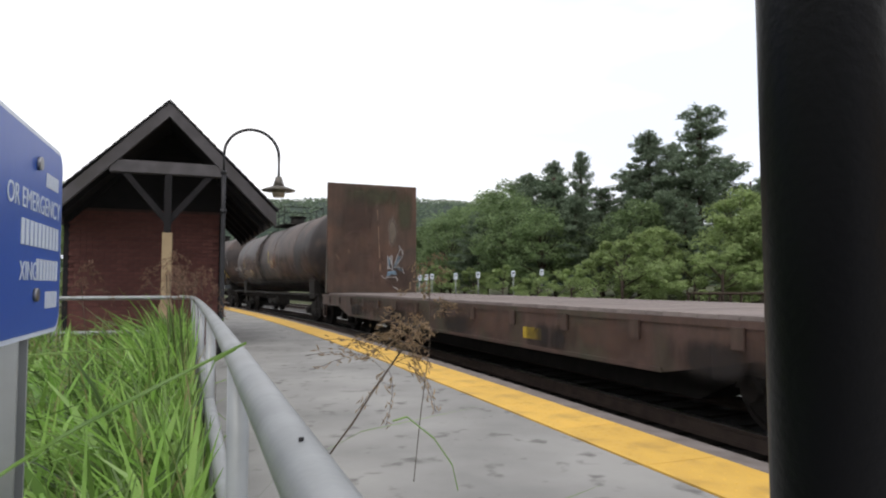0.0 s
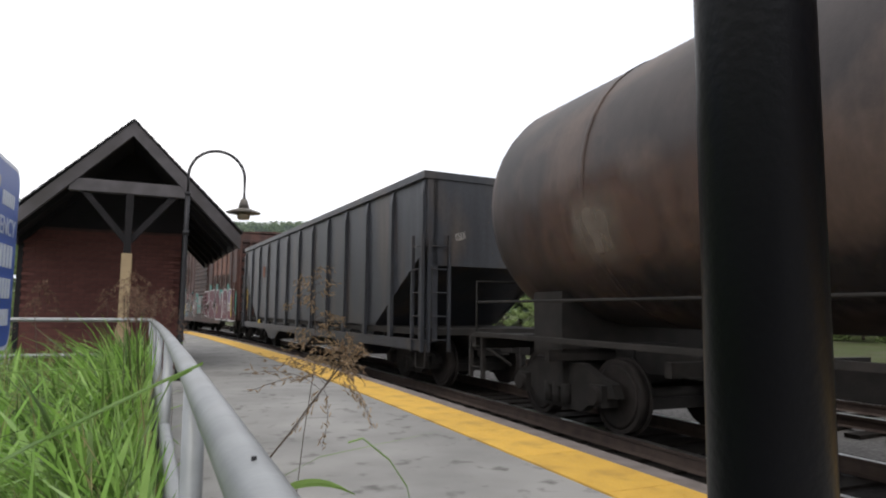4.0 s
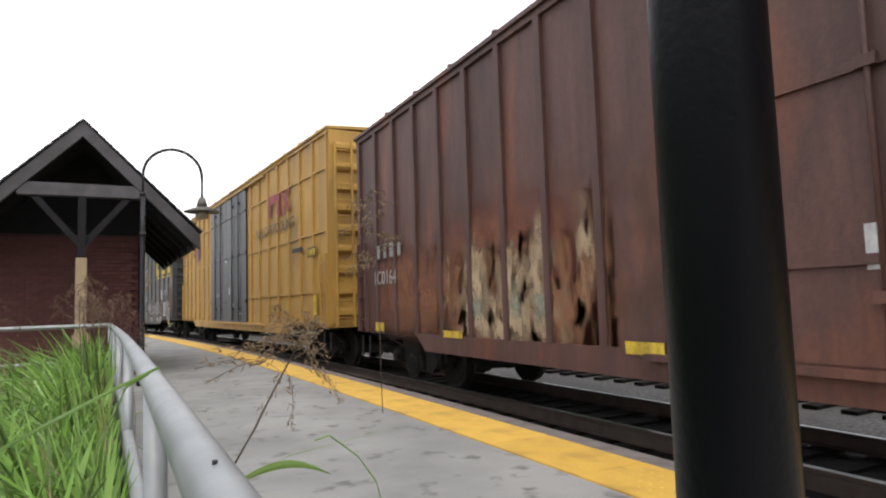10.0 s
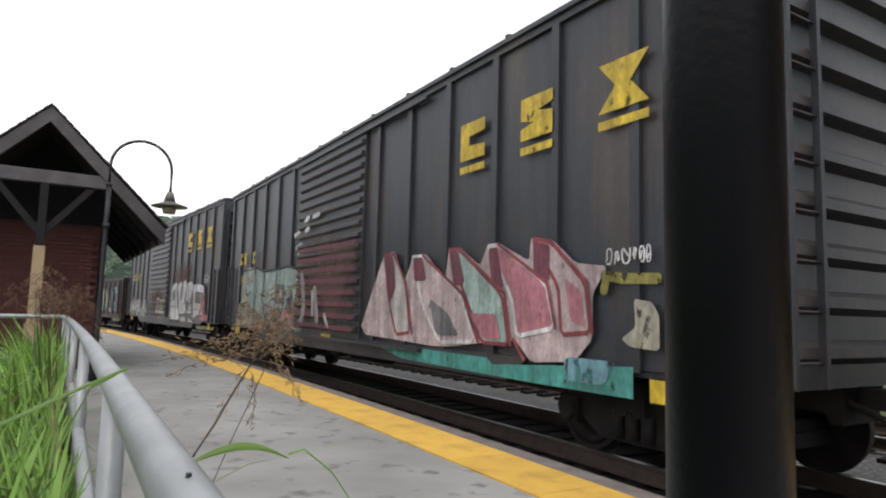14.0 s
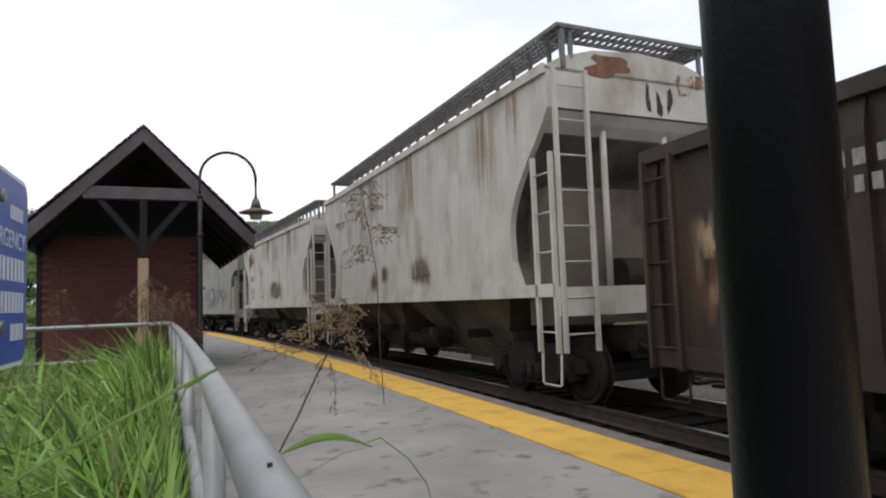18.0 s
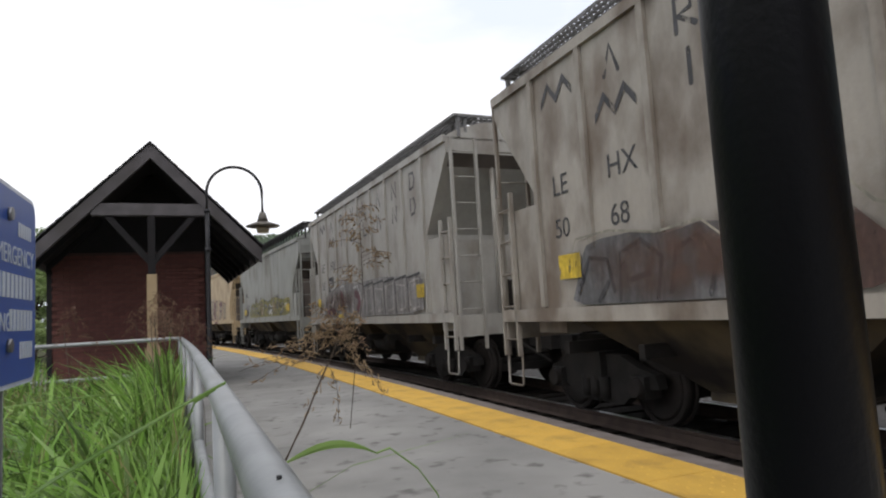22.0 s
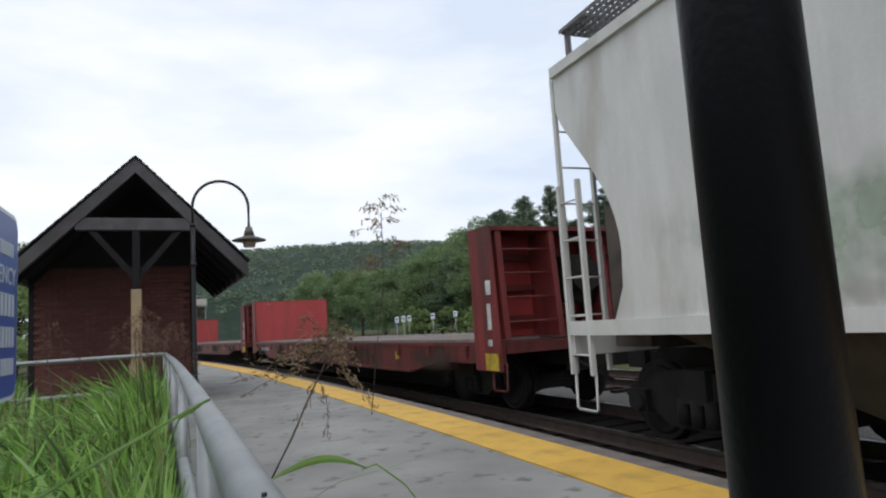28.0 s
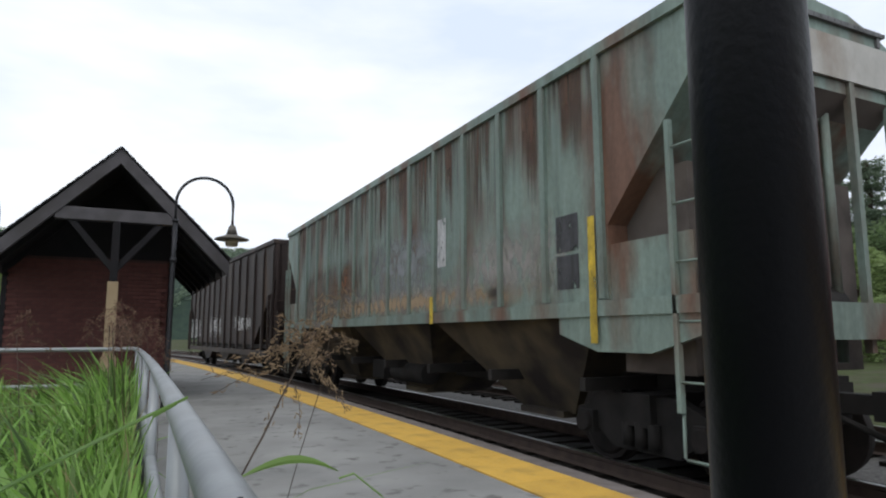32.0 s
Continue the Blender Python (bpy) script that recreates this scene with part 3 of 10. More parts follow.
P_DKRED = paint("dull_red_paint", (0.137, 0.026, 0.024), (0.104, 0.022, 0.020), (0.045, 0.02, 0.018), 0.4)
P_FLATBR = paint("brown_flatcar_paint", (0.082, 0.05, 0.042), (0.06, 0.038, 0.032), (0.055, 0.05, 0.035), 0.45)
P_BULK = mat("rusted_bulkhead", (0.085, 0.054, 0.042), (0.055, 0.040, 0.032), 0.85, scale=2.2, stain=(0.115, 0.062, 0.043), stain_scale=1.4, stain_amount=0.3, bump=0.3, edge=0.3, streak=0.7, grime=0.12)
P_DKBROWN = paint("sooty_brown_paint", (0.030, 0.019, 0.017), (0.022, 0.015, 0.013), (0.06, 0.038, 0.026), 0.25)
P_DECK = mat("grey_timber_deck", (0.24, 0.20, 0.185), (0.18, 0.15, 0.14), 0.95, scale=3, bump=0.4, vary=0.15)
P_BAY = mat("dusty_hopper_bay", (0.115, 0.09, 0.055), (0.06, 0.048, 0.036), 0.9, scale=1.5, stain=(0.025, 0.02, 0.018), stain_scale=0.9, stain_amount=0.45)
INKS = {}
for nm, c in dict(white=(0.62, 0.62, 0.62), yellow=(0.62, 0.44, 0.04), black=(0.015, 0.015, 0.018), red=(0.33, 0.035, 0.05), maroon=(0.15, 0.04, 0.06), teal=(0.06, 0.30, 0.26), pink=(0.42, 0.17, 0.20), cyan=(0.16, 0.34, 0.40), blue=(0.08, 0.15, 0.30), grey=(0.14, 0.14, 0.145), orange=(0.25, 0.075, 0.03), mint=(0.30, 0.44, 0.36), cream=(0.46, 0.40, 0.28), lilac=(0.25, 0.2, 0.3), dkgrey=(0.06, 0.06, 0.065), soil=(0.075, 0.055, 0.055), moss=(0.11, 0.105, 0.05), patina=(0.21, 0.085, 0.05), bluegrey=(0.10, 0.15, 0.19), brown=(0.10, 0.055, 0.045), tan=(0.36, 0.25, 0.17), rustwash=(0.30, 0.16, 0.08), signred=(0.50, 0.035, 0.05), signblue=(0.05, 0.10, 0.45), olive=(0.24, 0.22, 0.05), sand=(0.36, 0.27, 0.17), buff=(0.335, 0.275, 0.195), rose=(0.46, 0.37, 0.37), mistmint=(0.34, 0.45, 0.42), ash=(0.27, 0.26, 0.26), chalk=(0.42, 0.40, 0.385), claret=(0.135, 0.038, 0.055), spruce=(0.016, 0.085, 0.048), sky=(0.17, 0.29, 0.40), stone=(0.33, 0.31, 0.25), redwine=(0.24, 0.05, 0.06)).items():
    INKS[nm] = mat("ink_" + nm, c, tuple(k * 0.8 for k in c), 0.6, scale=5, bump=0.05, stain=tuple(k * 0.45 + 0.02 for k in c), stain_scale=3, stain_amount=0.5, edge=0.3, grime=0.3, wear=0.33 if nm in ("white", "yellow", "black", "patina", "orange", "signred", "signblue", "buff", "stone") else 0.27 if nm in ("spruce", "mistmint", "rose", "ash", "chalk", "claret", "maroon", "teal", "pink", "sky", "redwine", "lilac", "grey") else 0.47 if nm in ("rustwash", "sand") else 0.39)
SIDE = -1.63


def soft_ink(name, c, gain=1.3, ragged=1.6, scale=5.0, tall=0.25, cover=0.72):
    """A stain that fades out towards the rim of its patch and is broken by vertical runs."""
    m = mat("stain_" + name, c, tuple(k * 0.75 for k in c), 0.85, scale=4, bump=0.05)
    n, l = m.node_tree.nodes, m.node_tree.links
    uv, sp, co, mp, nz = n.new("ShaderNodeUVMap"), n.new("ShaderNodeSeparateXYZ"), n.new("ShaderNodeTexCoord"), n.new("ShaderNodeMapping"), n.new("ShaderNodeTexNoise")
    mp.inputs["Scale"].default_value = (1, 1, tall)
    nz.inputs["Scale"].default_value, nz.inputs["Detail"].default_value = scale, 6
    l.new(uv.outputs["UV"], sp.inputs["Vector"])
    l.new(co.outputs["Object"], mp.inputs["Vector"])
    l.new(mp.outputs["Vector"], nz.inputs["Vector"])

    def calc(op, a, b):
        q = n.new("ShaderNodeMath")
        q.operation = op
        for k, v in ((0, a), (1, b)):
            if isinstance(v, float):
                q.inputs[k].default_value = v
            else:
                l.new(v, q.inputs[k])
        return q
    rim = [calc("MULTIPLY", sp.outputs[a], calc("SUBTRACT", 1.0, sp.outputs[a]).outputs[0]).outputs[0] for a in ("X", "Y")]
    rim = calc("MULTIPLY", calc("MULTIPLY", rim[0], rim[1]).outputs[0], 16.0 * gain)
    rag = calc("MULTIPLY", calc("SUBTRACT", nz.outputs["Fac"], 0.52).outputs[0], ragged * 2.0)
    fac = calc("ADD", rim.outputs[0], rag.outputs[0])
    fac.use_clamp = True
    keep = calc("MULTIPLY", fac.outputs[0], calc("MINIMUM", rim.outputs[0], 1.0).outputs[0])
    keep.use_clamp = True
    keep = calc("MULTIPLY", keep.outputs[0], cover)
    tr, mx, out = n.new("ShaderNodeBsdfTransparent"), n.new("ShaderNodeMixShader"), n["Material Output"]
    l.new(keep.outputs[0], mx.inputs["Fac"])
    l.new(tr.outputs["BSDF"], mx.inputs[1])
    l.new(n["Principled BSDF"].outputs["BSDF"], mx.inputs[2])
    l.new(mx.outputs["Shader"], out.inputs["Surface"])
    return m


STAINS = {nm: soft_ink(nm, c, *more) for nm, c, *more in (
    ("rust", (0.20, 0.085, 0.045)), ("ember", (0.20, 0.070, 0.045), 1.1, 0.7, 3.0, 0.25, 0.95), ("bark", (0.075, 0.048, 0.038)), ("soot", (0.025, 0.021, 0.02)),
    ("dust", (0.20, 0.165, 0.135)), ("chalk", (0.40, 0.375, 0.35), 1.0, 2.2, 7.0, 0.5), ("moss", (0.075, 0.075, 0.045)), ("flame", (0.27, 0.125, 0.065), 0.85, 3.4, 6.0, 0.5, 0.85), ("bone", (0.42, 0.31, 0.20), 1.0, 2.6, 8.0, 0.45, 0.95), ("verdigris", (0.27, 0.33, 0.27), 0.9, 2.2, 5.0, 0.5), ("wash", (0.12, 0.072, 0.055), 1.1, 1.8, 3.0, 0.6), ("aqua", (0.25, 0.38, 0.40), 0.9, 1.8, 3.0, 0.8), ("leaf", (0.36, 0.45, 0.34), 0.9, 1.8, 3.0, 0.8),
    ("drip", (0.13, 0.075, 0.052), 1.0, 3.4, 11.0, 0.035, 0.9), ("oredrip", (0.30, 0.18, 0.09), 0.9, 3.2, 8.0, 0.05, 0.65), ("greydrip", (0.19, 0.175, 0.155), 0.8, 3.2, 7.0, 0.05, 0.26), ("blush", (0.50, 0.25, 0.23), 0.9, 2.2, 6.0, 0.7, 0.85), ("slush", (0.30, 0.32, 0.33), 1.0, 2.4, 7.0, 0.6, 0.8), ("tealhaze", (0.09, 0.25, 0.26), 1.0, 2.2, 6.0, 0.5, 0.85))}


def stain_quad(c, ink, a, b, d, e, label="", high=1.0):
    """A soft-edged stain over the quad a, b, d, e; with high 0.5 it stays strong up to its top edge."""
    bm = bmesh.new()
    uv = bm.loops.layers.uv.new("UVMap")
    f = bm.faces.new([bm.verts.new(p) for p in (a, b, d, e)])
    for lp, q in zip(f.loops, ((0, 0), (1, 0), (1, high), (0, high))):
        lp[uv].uv = q
    me = bpy.data.meshes.new("stain")
    bm.to_mesh(me)
    bm.free()
    me.materials.append(STAINS[ink])
    return part("stain", me, None, c, label)


def stain(c, ink, y0, y1, z0, z1, x=SIDE - 0.001):
    """A soft stain on the platform side of a car."""
    return stain_quad(c, ink, (x, y0, z0), (x, y1, z0), (x, y1, z1), (x, y0, z1))


def runs(c, ink, y0, y1, z0, z1, x):
    """Drip marks that start at the top edge and fade downwards."""
    return stain_quad(c, ink, (x, y0, z0), (x, y1, z0), (x, y1, z1), (x, y0, z1), "streaks run down from the roof edge", 0.5)


def wheel_mesh():
    bm = bmesh.new()
    tube(bm, (-0.065, 0, 0), (0.065, 0, 0), 0.455, 28, 0.45)
    tube(bm, (0.06, 0, 0), (0.095, 0, 0), 0.485, 28, 0.48)
    tube(bm, (-0.10, 0, 0), (-0.06, 0, 0), 0.12, 14)
    tube(bm, (-0.075, 0, 0), (-0.065, 0, 0), 0.36, 28, 0.40, )
    return as_mesh("wheel", bm, P_WHEEL)


def truck_mesh():
    bm = bmesh.new()
    for sx in (-1, 1):
        a, b = sx * 0.93, sx * 1.06
        top = [(-1.18, 0.46), (-1.12, 0.62), (-0.85, 0.68), (-0.5, 0.82), (0.5, 0.82), (0.85, 0.68), (1.12, 0.62), (1.18, 0.46), (0.8, 0.42), (0.48, 0.22), (-0.48, 0.22), (-0.8, 0.42)]
        prism(bm, top, "x", a, b)
        for y in (-0.89, 0.89):
            bx(bm, sx * 0.9, sx * 1.14, y - 0.13, y + 0.13, 0.34, 0.60)
        for y in (-0.2, 0, 0.2):
            tube(bm, (sx * 1.0, y, 0.26), (sx * 1.0, y, 0.55), 0.075, 8)
            tube(bm, (sx * 1.1, y, 0.28), (sx * 1.1, y, 0.54), 0.07, 8)
    bx(bm, -1.15, 1.15, -0.2, 0.2, 0.5, 0.85)
    for y in (-0.89, 0.89):
        tube(bm, (-1.0, y, 0.455), (1.0, y, 0.455), 0.085, 10)
        bx(bm, -0.7, 0.7, y - 0.12, y - 0.04, 0.28, 0.42)
    return as_mesh("truck", bm, P_UNDER)


def cap_mesh():
    bm = bmesh.new()
    tube(bm, (-1.20, 0, 0), (-1.08, 0, 0), 0.11, 12, 0.13)
    return as_mesh("bearing_cap", bm, P_WHEEL)


def coupler_mesh():
    bm = bmesh.new()
    bx(bm, -0.09, 0.09, 0.0, 0.62, 0.76, 0.94)
    bx(bm, -0.19, 0.17, 0.5, 0.86, 0.72, 0.98)
    tube(bm, (0.28, -0.05, 0.85), (0.12, 0.75, 0.5), 0.03, 6)
    bx(bm, -0.32, 0.32, -0.12, 0.0, 0.62, 1.08)
    return as_mesh("coupler", bm, P_UNDER)


WHEEL, TRUCK, CAP, COUPLER = wheel_mesh(), truck_mesh(), cap_mesh(), coupler_mesh()
TRAIN = []


def car(name, label, u0, u1, group="passing freight train"):
    ob = thing(name, label, "freight car", group)
    TRAIN.append((ob, 0.5 * (u0 + u1)))
    return ob, 0.5 * (u1 - u0)


def running_gear(c, half, inset=1.75, couplers=(1, 1)):
    for sy in (-1, 1):
        t = part("truck", TRUCK, None, c, "black cast steel truck")
        t.matrix_basis = Matrix.Translation((0, sy * (half - inset), 0))
        for y in (-0.89, 0.89):
            for sx in (-1, 1):
                w = part("wheel", WHEEL, None, t)
                w.matrix_basis = Matrix.Translation((sx * 0.755, y, 0.455)) @ (Matrix.Rotation(math.pi, 4, "Z") if sx > 0 else Matrix())
            k = part("bearing_cap", CAP, None, t)
            k.matrix_basis = Matrix.Translation((0, y, 0.47))
        if couplers[0 if sy < 0 else 1]:
            k = part("coupler", COUPLER, None, c)
            k.matrix_basis = Matrix.Translation((0, sy * (half - 0.12), 0)) @ (Matrix.Rotation(math.pi, 4, "Z") if sy < 0 else Matrix())
    bm = bmesh.new()
    bx(bm, -0.35, 0.35, -half + 0.1, half - 0.1, 0.72, 1.02)
    part("center_sill", bm, P_UNDER, c, "grimy black centre sill")
    bm = bmesh.new()
    tube(bm, (-0.9, -1.0, 0.75), (-0.9, 0.6, 0.75), 0.2, 12)
    part("brake_cylinder", bm, P_UNDER, c)
    bm = bmesh.new()
    bx(bm, -1.0, -0.6, 1.2, 1.9, 0.55, 0.95)
    part("brake_valve", bm, P_UNDER, c)
    for k in range(-3, 4):
        bm = bmesh.new()
        bx(bm, -1.45, 1.45, k * half / 4 - 0.05, k * half / 4 + 0.05, 0.85, 1.0)
        part("cross_bearer", bm, P_UNDER, c)


def ladder(c, x, y, z0, z1, m, w=0.42, along="y", rungs=None, label=""):
    bm, rung = bmesh.new(), bmesh.new()
    n = rungs or max(2, int((z1 - z0) / 0.38))
    if along == "y":
        bx(bm, x - 0.03, x + 0.03, y - 0.025, y + 0.025, z0, z1)
        far = (0, w, 0)
        tube(rung, (x, y, 0), (x, y + w, 0), 0.013, 6)
    else:
        bx(bm, x - 0.025, x + 0.025, y - 0.03, y + 0.03, z0, z1)
        far = (w, 0, 0)
        tube(rung, (x, y, 0), (x + w, y, 0), 0.013, 6)
    ob = part("ladder", bm, m, c, label)
    part("side_rail", ob.data, None, ob).matrix_basis = Matrix.Translation(far)
    rung = as_mesh("rung", rung, m)
    for i in range(n):
        part("rung", rung, None, ob).matrix_basis = Matrix.Translation((0, 0, z0 + (i + 0.5) * (z1 - z0) / n))
    return ob


def stirrup(c, y, m, w=0.4, z0=0.42, z1=0.85):
    bm = bmesh.new()
    pipe(bm, [(SIDE + 0.06, y, z1), (SIDE + 0.05, y, z0 + 0.02), (SIDE + 0.05, y + 0.03, z0), (SIDE + 0.05, y + w - 0.03, z0), (SIDE + 0.05, y + w, z0 + 0.02), (SIDE + 0.06, y + w, z1)], 0.018, 6)
    part("stirrup_step", bm, m, c)


def flat_poly(bm, pts, x):
    """A film of paint on the platform side."""
    bm.faces.new([bm.verts.new((x - 0.004, y, z)) for y, z in pts])


def bars(c, ink, rects, x=SIDE + 0.052, name="lettering", label=""):
    """Plain bars of paint on the platform side: (y, z, width, height)."""
    def rect(bm, y, z, w, h):
        flat_poly(bm, [(y - w / 2, z - h / 2), (y + w / 2, z - h / 2), (y + w / 2, z + h / 2), (y - w / 2, z + h / 2)], x)
    if name != "lettering":
        for r in rects:
            bm = bmesh.new()
            rect(bm, *r)
            ob = part(name, bm, INKS[ink], c, label)
        return ob
    bm = bmesh.new()
    for r in rects:
        rect(bm, *r)
    ob = part(name, bm, INKS[ink], c, label)
    ob["kind"] = "stuff"
    return ob


def logo_blocks(c, ink, y, z, n, w, h, pitch, x, foot=True):
    """Notched paint blocks in a row, each with a bar under it."""
    for k in range(n):
        cy = y - k * pitch
        a, b = w / 2 * (1.15 if k == 2 else 1.0), h / 2
        shapes = ([(a, -b), (-a, -b), (-a, -b * 0.35), (0.25 * a, -b * 0.25), (0.25 * a, b * 0.25), (-a, b * 0.35), (-a, b), (a, b)],
                  [(a, -b), (-a, -b), (-a, b * 0.05), (-0.1 * a, b * 0.25), (-a, b * 0.45), (-a, b), (a, b), (a, -b * 0.05), (0.1 * a, -b * 0.25), (a, -b * 0.45)],
                  [(a, -b), (-a, -b), (-0.3 * a, 0), (-a, b), (a, b), (0.3 * a, 0)])
        bm = bmesh.new()
        flat_poly(bm, [(cy + p, z + q) for p, q in shapes[k % 3]], x)
        if foot:
            part("logo_block", bm, INKS[ink], c, "%s notched block mark" % ink)
            bm = bmesh.new()
            flat_poly(bm, [(cy - a, z - b - 0.17), (cy + a, z - b - 0.17), (cy + a, z - b - 0.08), (cy - a, z - b - 0.08)], x)
        part("logo_block", bm, INKS[ink], c, "%s notched block mark" % ink)


def text_rows(c, ink, y, z, rows, x=SIDE + 0.052, seed=1, label=""):
    rnd = random.Random(seed)
    rects = []
    for n, h, gap in rows:
        yy = y
        for i in range(n):
            w = h * (0.5 + 0.3 * rnd.random())
            rects.append((yy, z, w, h))
            yy -= w + h * gap
        z -= h * 1.6
    return bars(c, ink, rects, x, "lettering", label)


def blob(rnd, cy, cz, ry, rz, n=18, wob=0.25):
    ph = [rnd.random() * 6.28 for _ in range(3)]
    pts = []
    for i in range(n):
        a = 2 * math.pi * i / n
        r = 1 + wob * (0.5 * math.sin(2 * a + ph[0]) + 0.35 * math.sin(3 * a + ph[1]) + 0.3 * math.sin(5 * a + ph[2]))
        ca, sa = math.cos(a), math.sin(a)
        k = max(abs(ca), abs(sa)) ** 0.6
        pts.append((cy + ry * r * ca / k * 0.86, cz + rz * r * sa / k * 0.86))
    return pts


def stroke(bm, p, q, w, x):
    """A thick sprayed stroke with blunt rounded ends."""
    dy, dz = q[0] - p[0], q[1] - p[1]
    l = math.hypot(dy, dz) or 1e-3
    uy, uz = dy / l, dz / l
    ny, nz = -uz, uy
    pts = []
    for c0, sg in ((q, 1), (p, -1)):
        for a in (90, 45, 0, -45, -90):
            ca, sa = math.cos(radians(a)), math.sin(radians(a))
            pts.append((c0[0] + sg * (uy * ca + ny * sa) * w / 2, c0[1] + sg * (uz * ca + nz * sa) * w / 2))
    flat_poly(bm, pts, x)


GLYPHS = ([(0, 0), (0, 2), (2, 2), (2, 0)], [(2, 2), (0, 2), (0, 0), (2, 0), (2, 1), (1, 1)], [(2, 2), (0, 2), (0, 1), (2, 1), (2, 0), (0, 0)], [(0, 0), (0, 2), (2, 2), (2, 1), (0, 1)],
          [(0, 0), (1, 2), (2, 0)], [(0, 2), (0, 0), (2, 0), (2, 2)], [(0, 0), (0, 2), (2, 0), (2, 2)], [(2, 2), (0, 2), (0, 0), (2, 0), (2, 2)], [(0, 2), (2, 2), (0, 0), (2, 0)])


def odd_glyph(rnd):
    """A mirrored or tipped stroke shape with a stray tail."""
    g = GLYPHS[rnd.randrange(len(GLYPHS))]
    if rnd.random() < 0.65:
        g = [(2 - a, b) for a, b in g]
    if rnd.random() < 0.5:
        g = [(a, 2 - b) for a, b in g]
    return g + [(rnd.uniform(0.2, 1.8), rnd.uniform(0.3, 1.7))]


def smooth(pts, rounds=2):
    """Corner cutting that keeps the two ends."""
    for _ in range(rounds):
        out = [pts[0]]
        for p, q in zip(pts, pts[1:]):
            out += [(p[0] * 0.75 + q[0] * 0.25, p[1] * 0.75 + q[1] * 0.25), (p[0] * 0.25 + q[0] * 0.75, p[1] * 0.25 + q[1] * 0.75)]
        pts = out + [pts[-1]]
    return pts


def spray(pts, w, x, taper=1.0):
    """One sprayed stroke: a film of paint that follows pts, each step a hair prouder than the last."""
    bm = bmesh.new()
    n, rows = len(pts), []
    for i, (y, z) in enumerate(pts):
        a, b = pts[max(i - 1, 0)], pts[min(i + 1, n - 1)]
        dy, dz = b[0] - a[0], b[1] - a[1]
        l = math.hypot(dy, dz) or 1e-3
        k = w / 2 * (1 + (taper - 1) * i / (n - 1))
        xx = x - 0.00009 * i
        if i in (0, n - 1):
            e = -1 if i == 0 else 1
            tip = (xx, y + e * dy / l * k * 0.8, z + e * dz / l * k * 0.8)
            row = [bm.verts.new((tip[0], tip[1] - dz / l * k * 0.6, tip[2] + dy / l * k * 0.6)), bm.verts.new((tip[0], tip[1] + dz / l * k * 0.6, tip[2] - dy / l * k * 0.6))]
            body = [bm.verts.new((xx, y - dz / l * k, z + dy / l * k)), bm.verts.new((xx, y + dz / l * k, z - dy / l * k))]
            rows += [row, body] if i == 0 else [body, row]
        else:
            rows.append([bm.verts.new((xx, y - dz / l * k, z + dy / l * k)), bm.verts.new((xx, y + dz / l * k, z - dy / l * k))])
    for p, q in zip(rows, rows[1:]):
        bm.faces.new((p[0], p[1], q[1], q[0]))
    return bm


def graffiti(c, y0, y1, z0, z1, fills, outline, seed, n=5, x=SIDE + 0.05, name="graffiti", fat=(0.26, 0.36), second=None):
    """Sprayed letter shapes that spell nothing: each one a fat outline with a fill and shading on it."""
    rnd = random.Random(seed)
    step = (y1 - y0) / n
    for i in range(n):
        cy, w, hgt = y0 + step * (i + 0.5), step * 0.78, (z1 - z0) * rnd.uniform(0.82, 1.12)
        zb, lean, fw = z0 + (z1 - z0) * rnd.uniform(-0.06, 0.08), rnd.uniform(-0.25, 0.25) * step, min(step, z1 - z0) * rnd.uniform(*fat)
        g = odd_glyph(rnd)
        pts = smooth([(cy - w * 0.5 + w * (2 - a) / 2 + lean * (b - 1) * 0.5 + rnd.uniform(-0.09, 0.09) * step, zb + fw / 2 + (hgt - fw) * b / 2 + rnd.uniform(-0.07, 0.07)) for a, b in g], 1)
        lift = 0.0004 * (i % 2)
        letter = part(name, spray(pts, fw + 0.09, x - 0.004 - lift), INKS[outline], c, "sprayed letter outline in %s" % outline)
        f = fills[i % len(fills)]
        part("fill", spray(pts, fw, x - 0.0075 - lift), INKS[f], letter, "%s fill" % f)
        s2 = second or fills[(i + 1) % len(fills)]
        lowp = [(p[0] - fw * 0.12, p[1] - fw * 0.16) for p in pts[len(pts) // 3:]]
        part("shading", spray(lowp, fw * 0.42, x - 0.0115 - lift, 0.5), INKS[s2 if s2 != f else "grey"], letter)
        k0 = rnd.randrange(max(1, len(pts) - 4))
        hl = [(p[0] + fw * 0.2, p[1] + fw * 0.18) for p in pts[k0:k0 + 3]]
        part("highlight", spray(hl, fw * 0.14, x - 0.015 - lift), INKS["white" if outline != "white" else "grey"], letter)
    # loose sprayed scraps over and under the letters
    for i in range(n):
        cy, cz = rnd.uniform(y0, y1), rnd.uniform(z0 - 0.05, z0 + (z1 - z0) * 0.7)
        pts = smooth([(cy + rnd.uniform(-0.3, 0.3) * step, cz + rnd.uniform(-0.25, 0.25)) for k in range(5)], 1)
        part("tag", spray(pts, rnd.uniform(0.03, 0.12), x - 0.0185), INKS[rnd.choice(["white", "grey", "dkgrey", outline])], c)


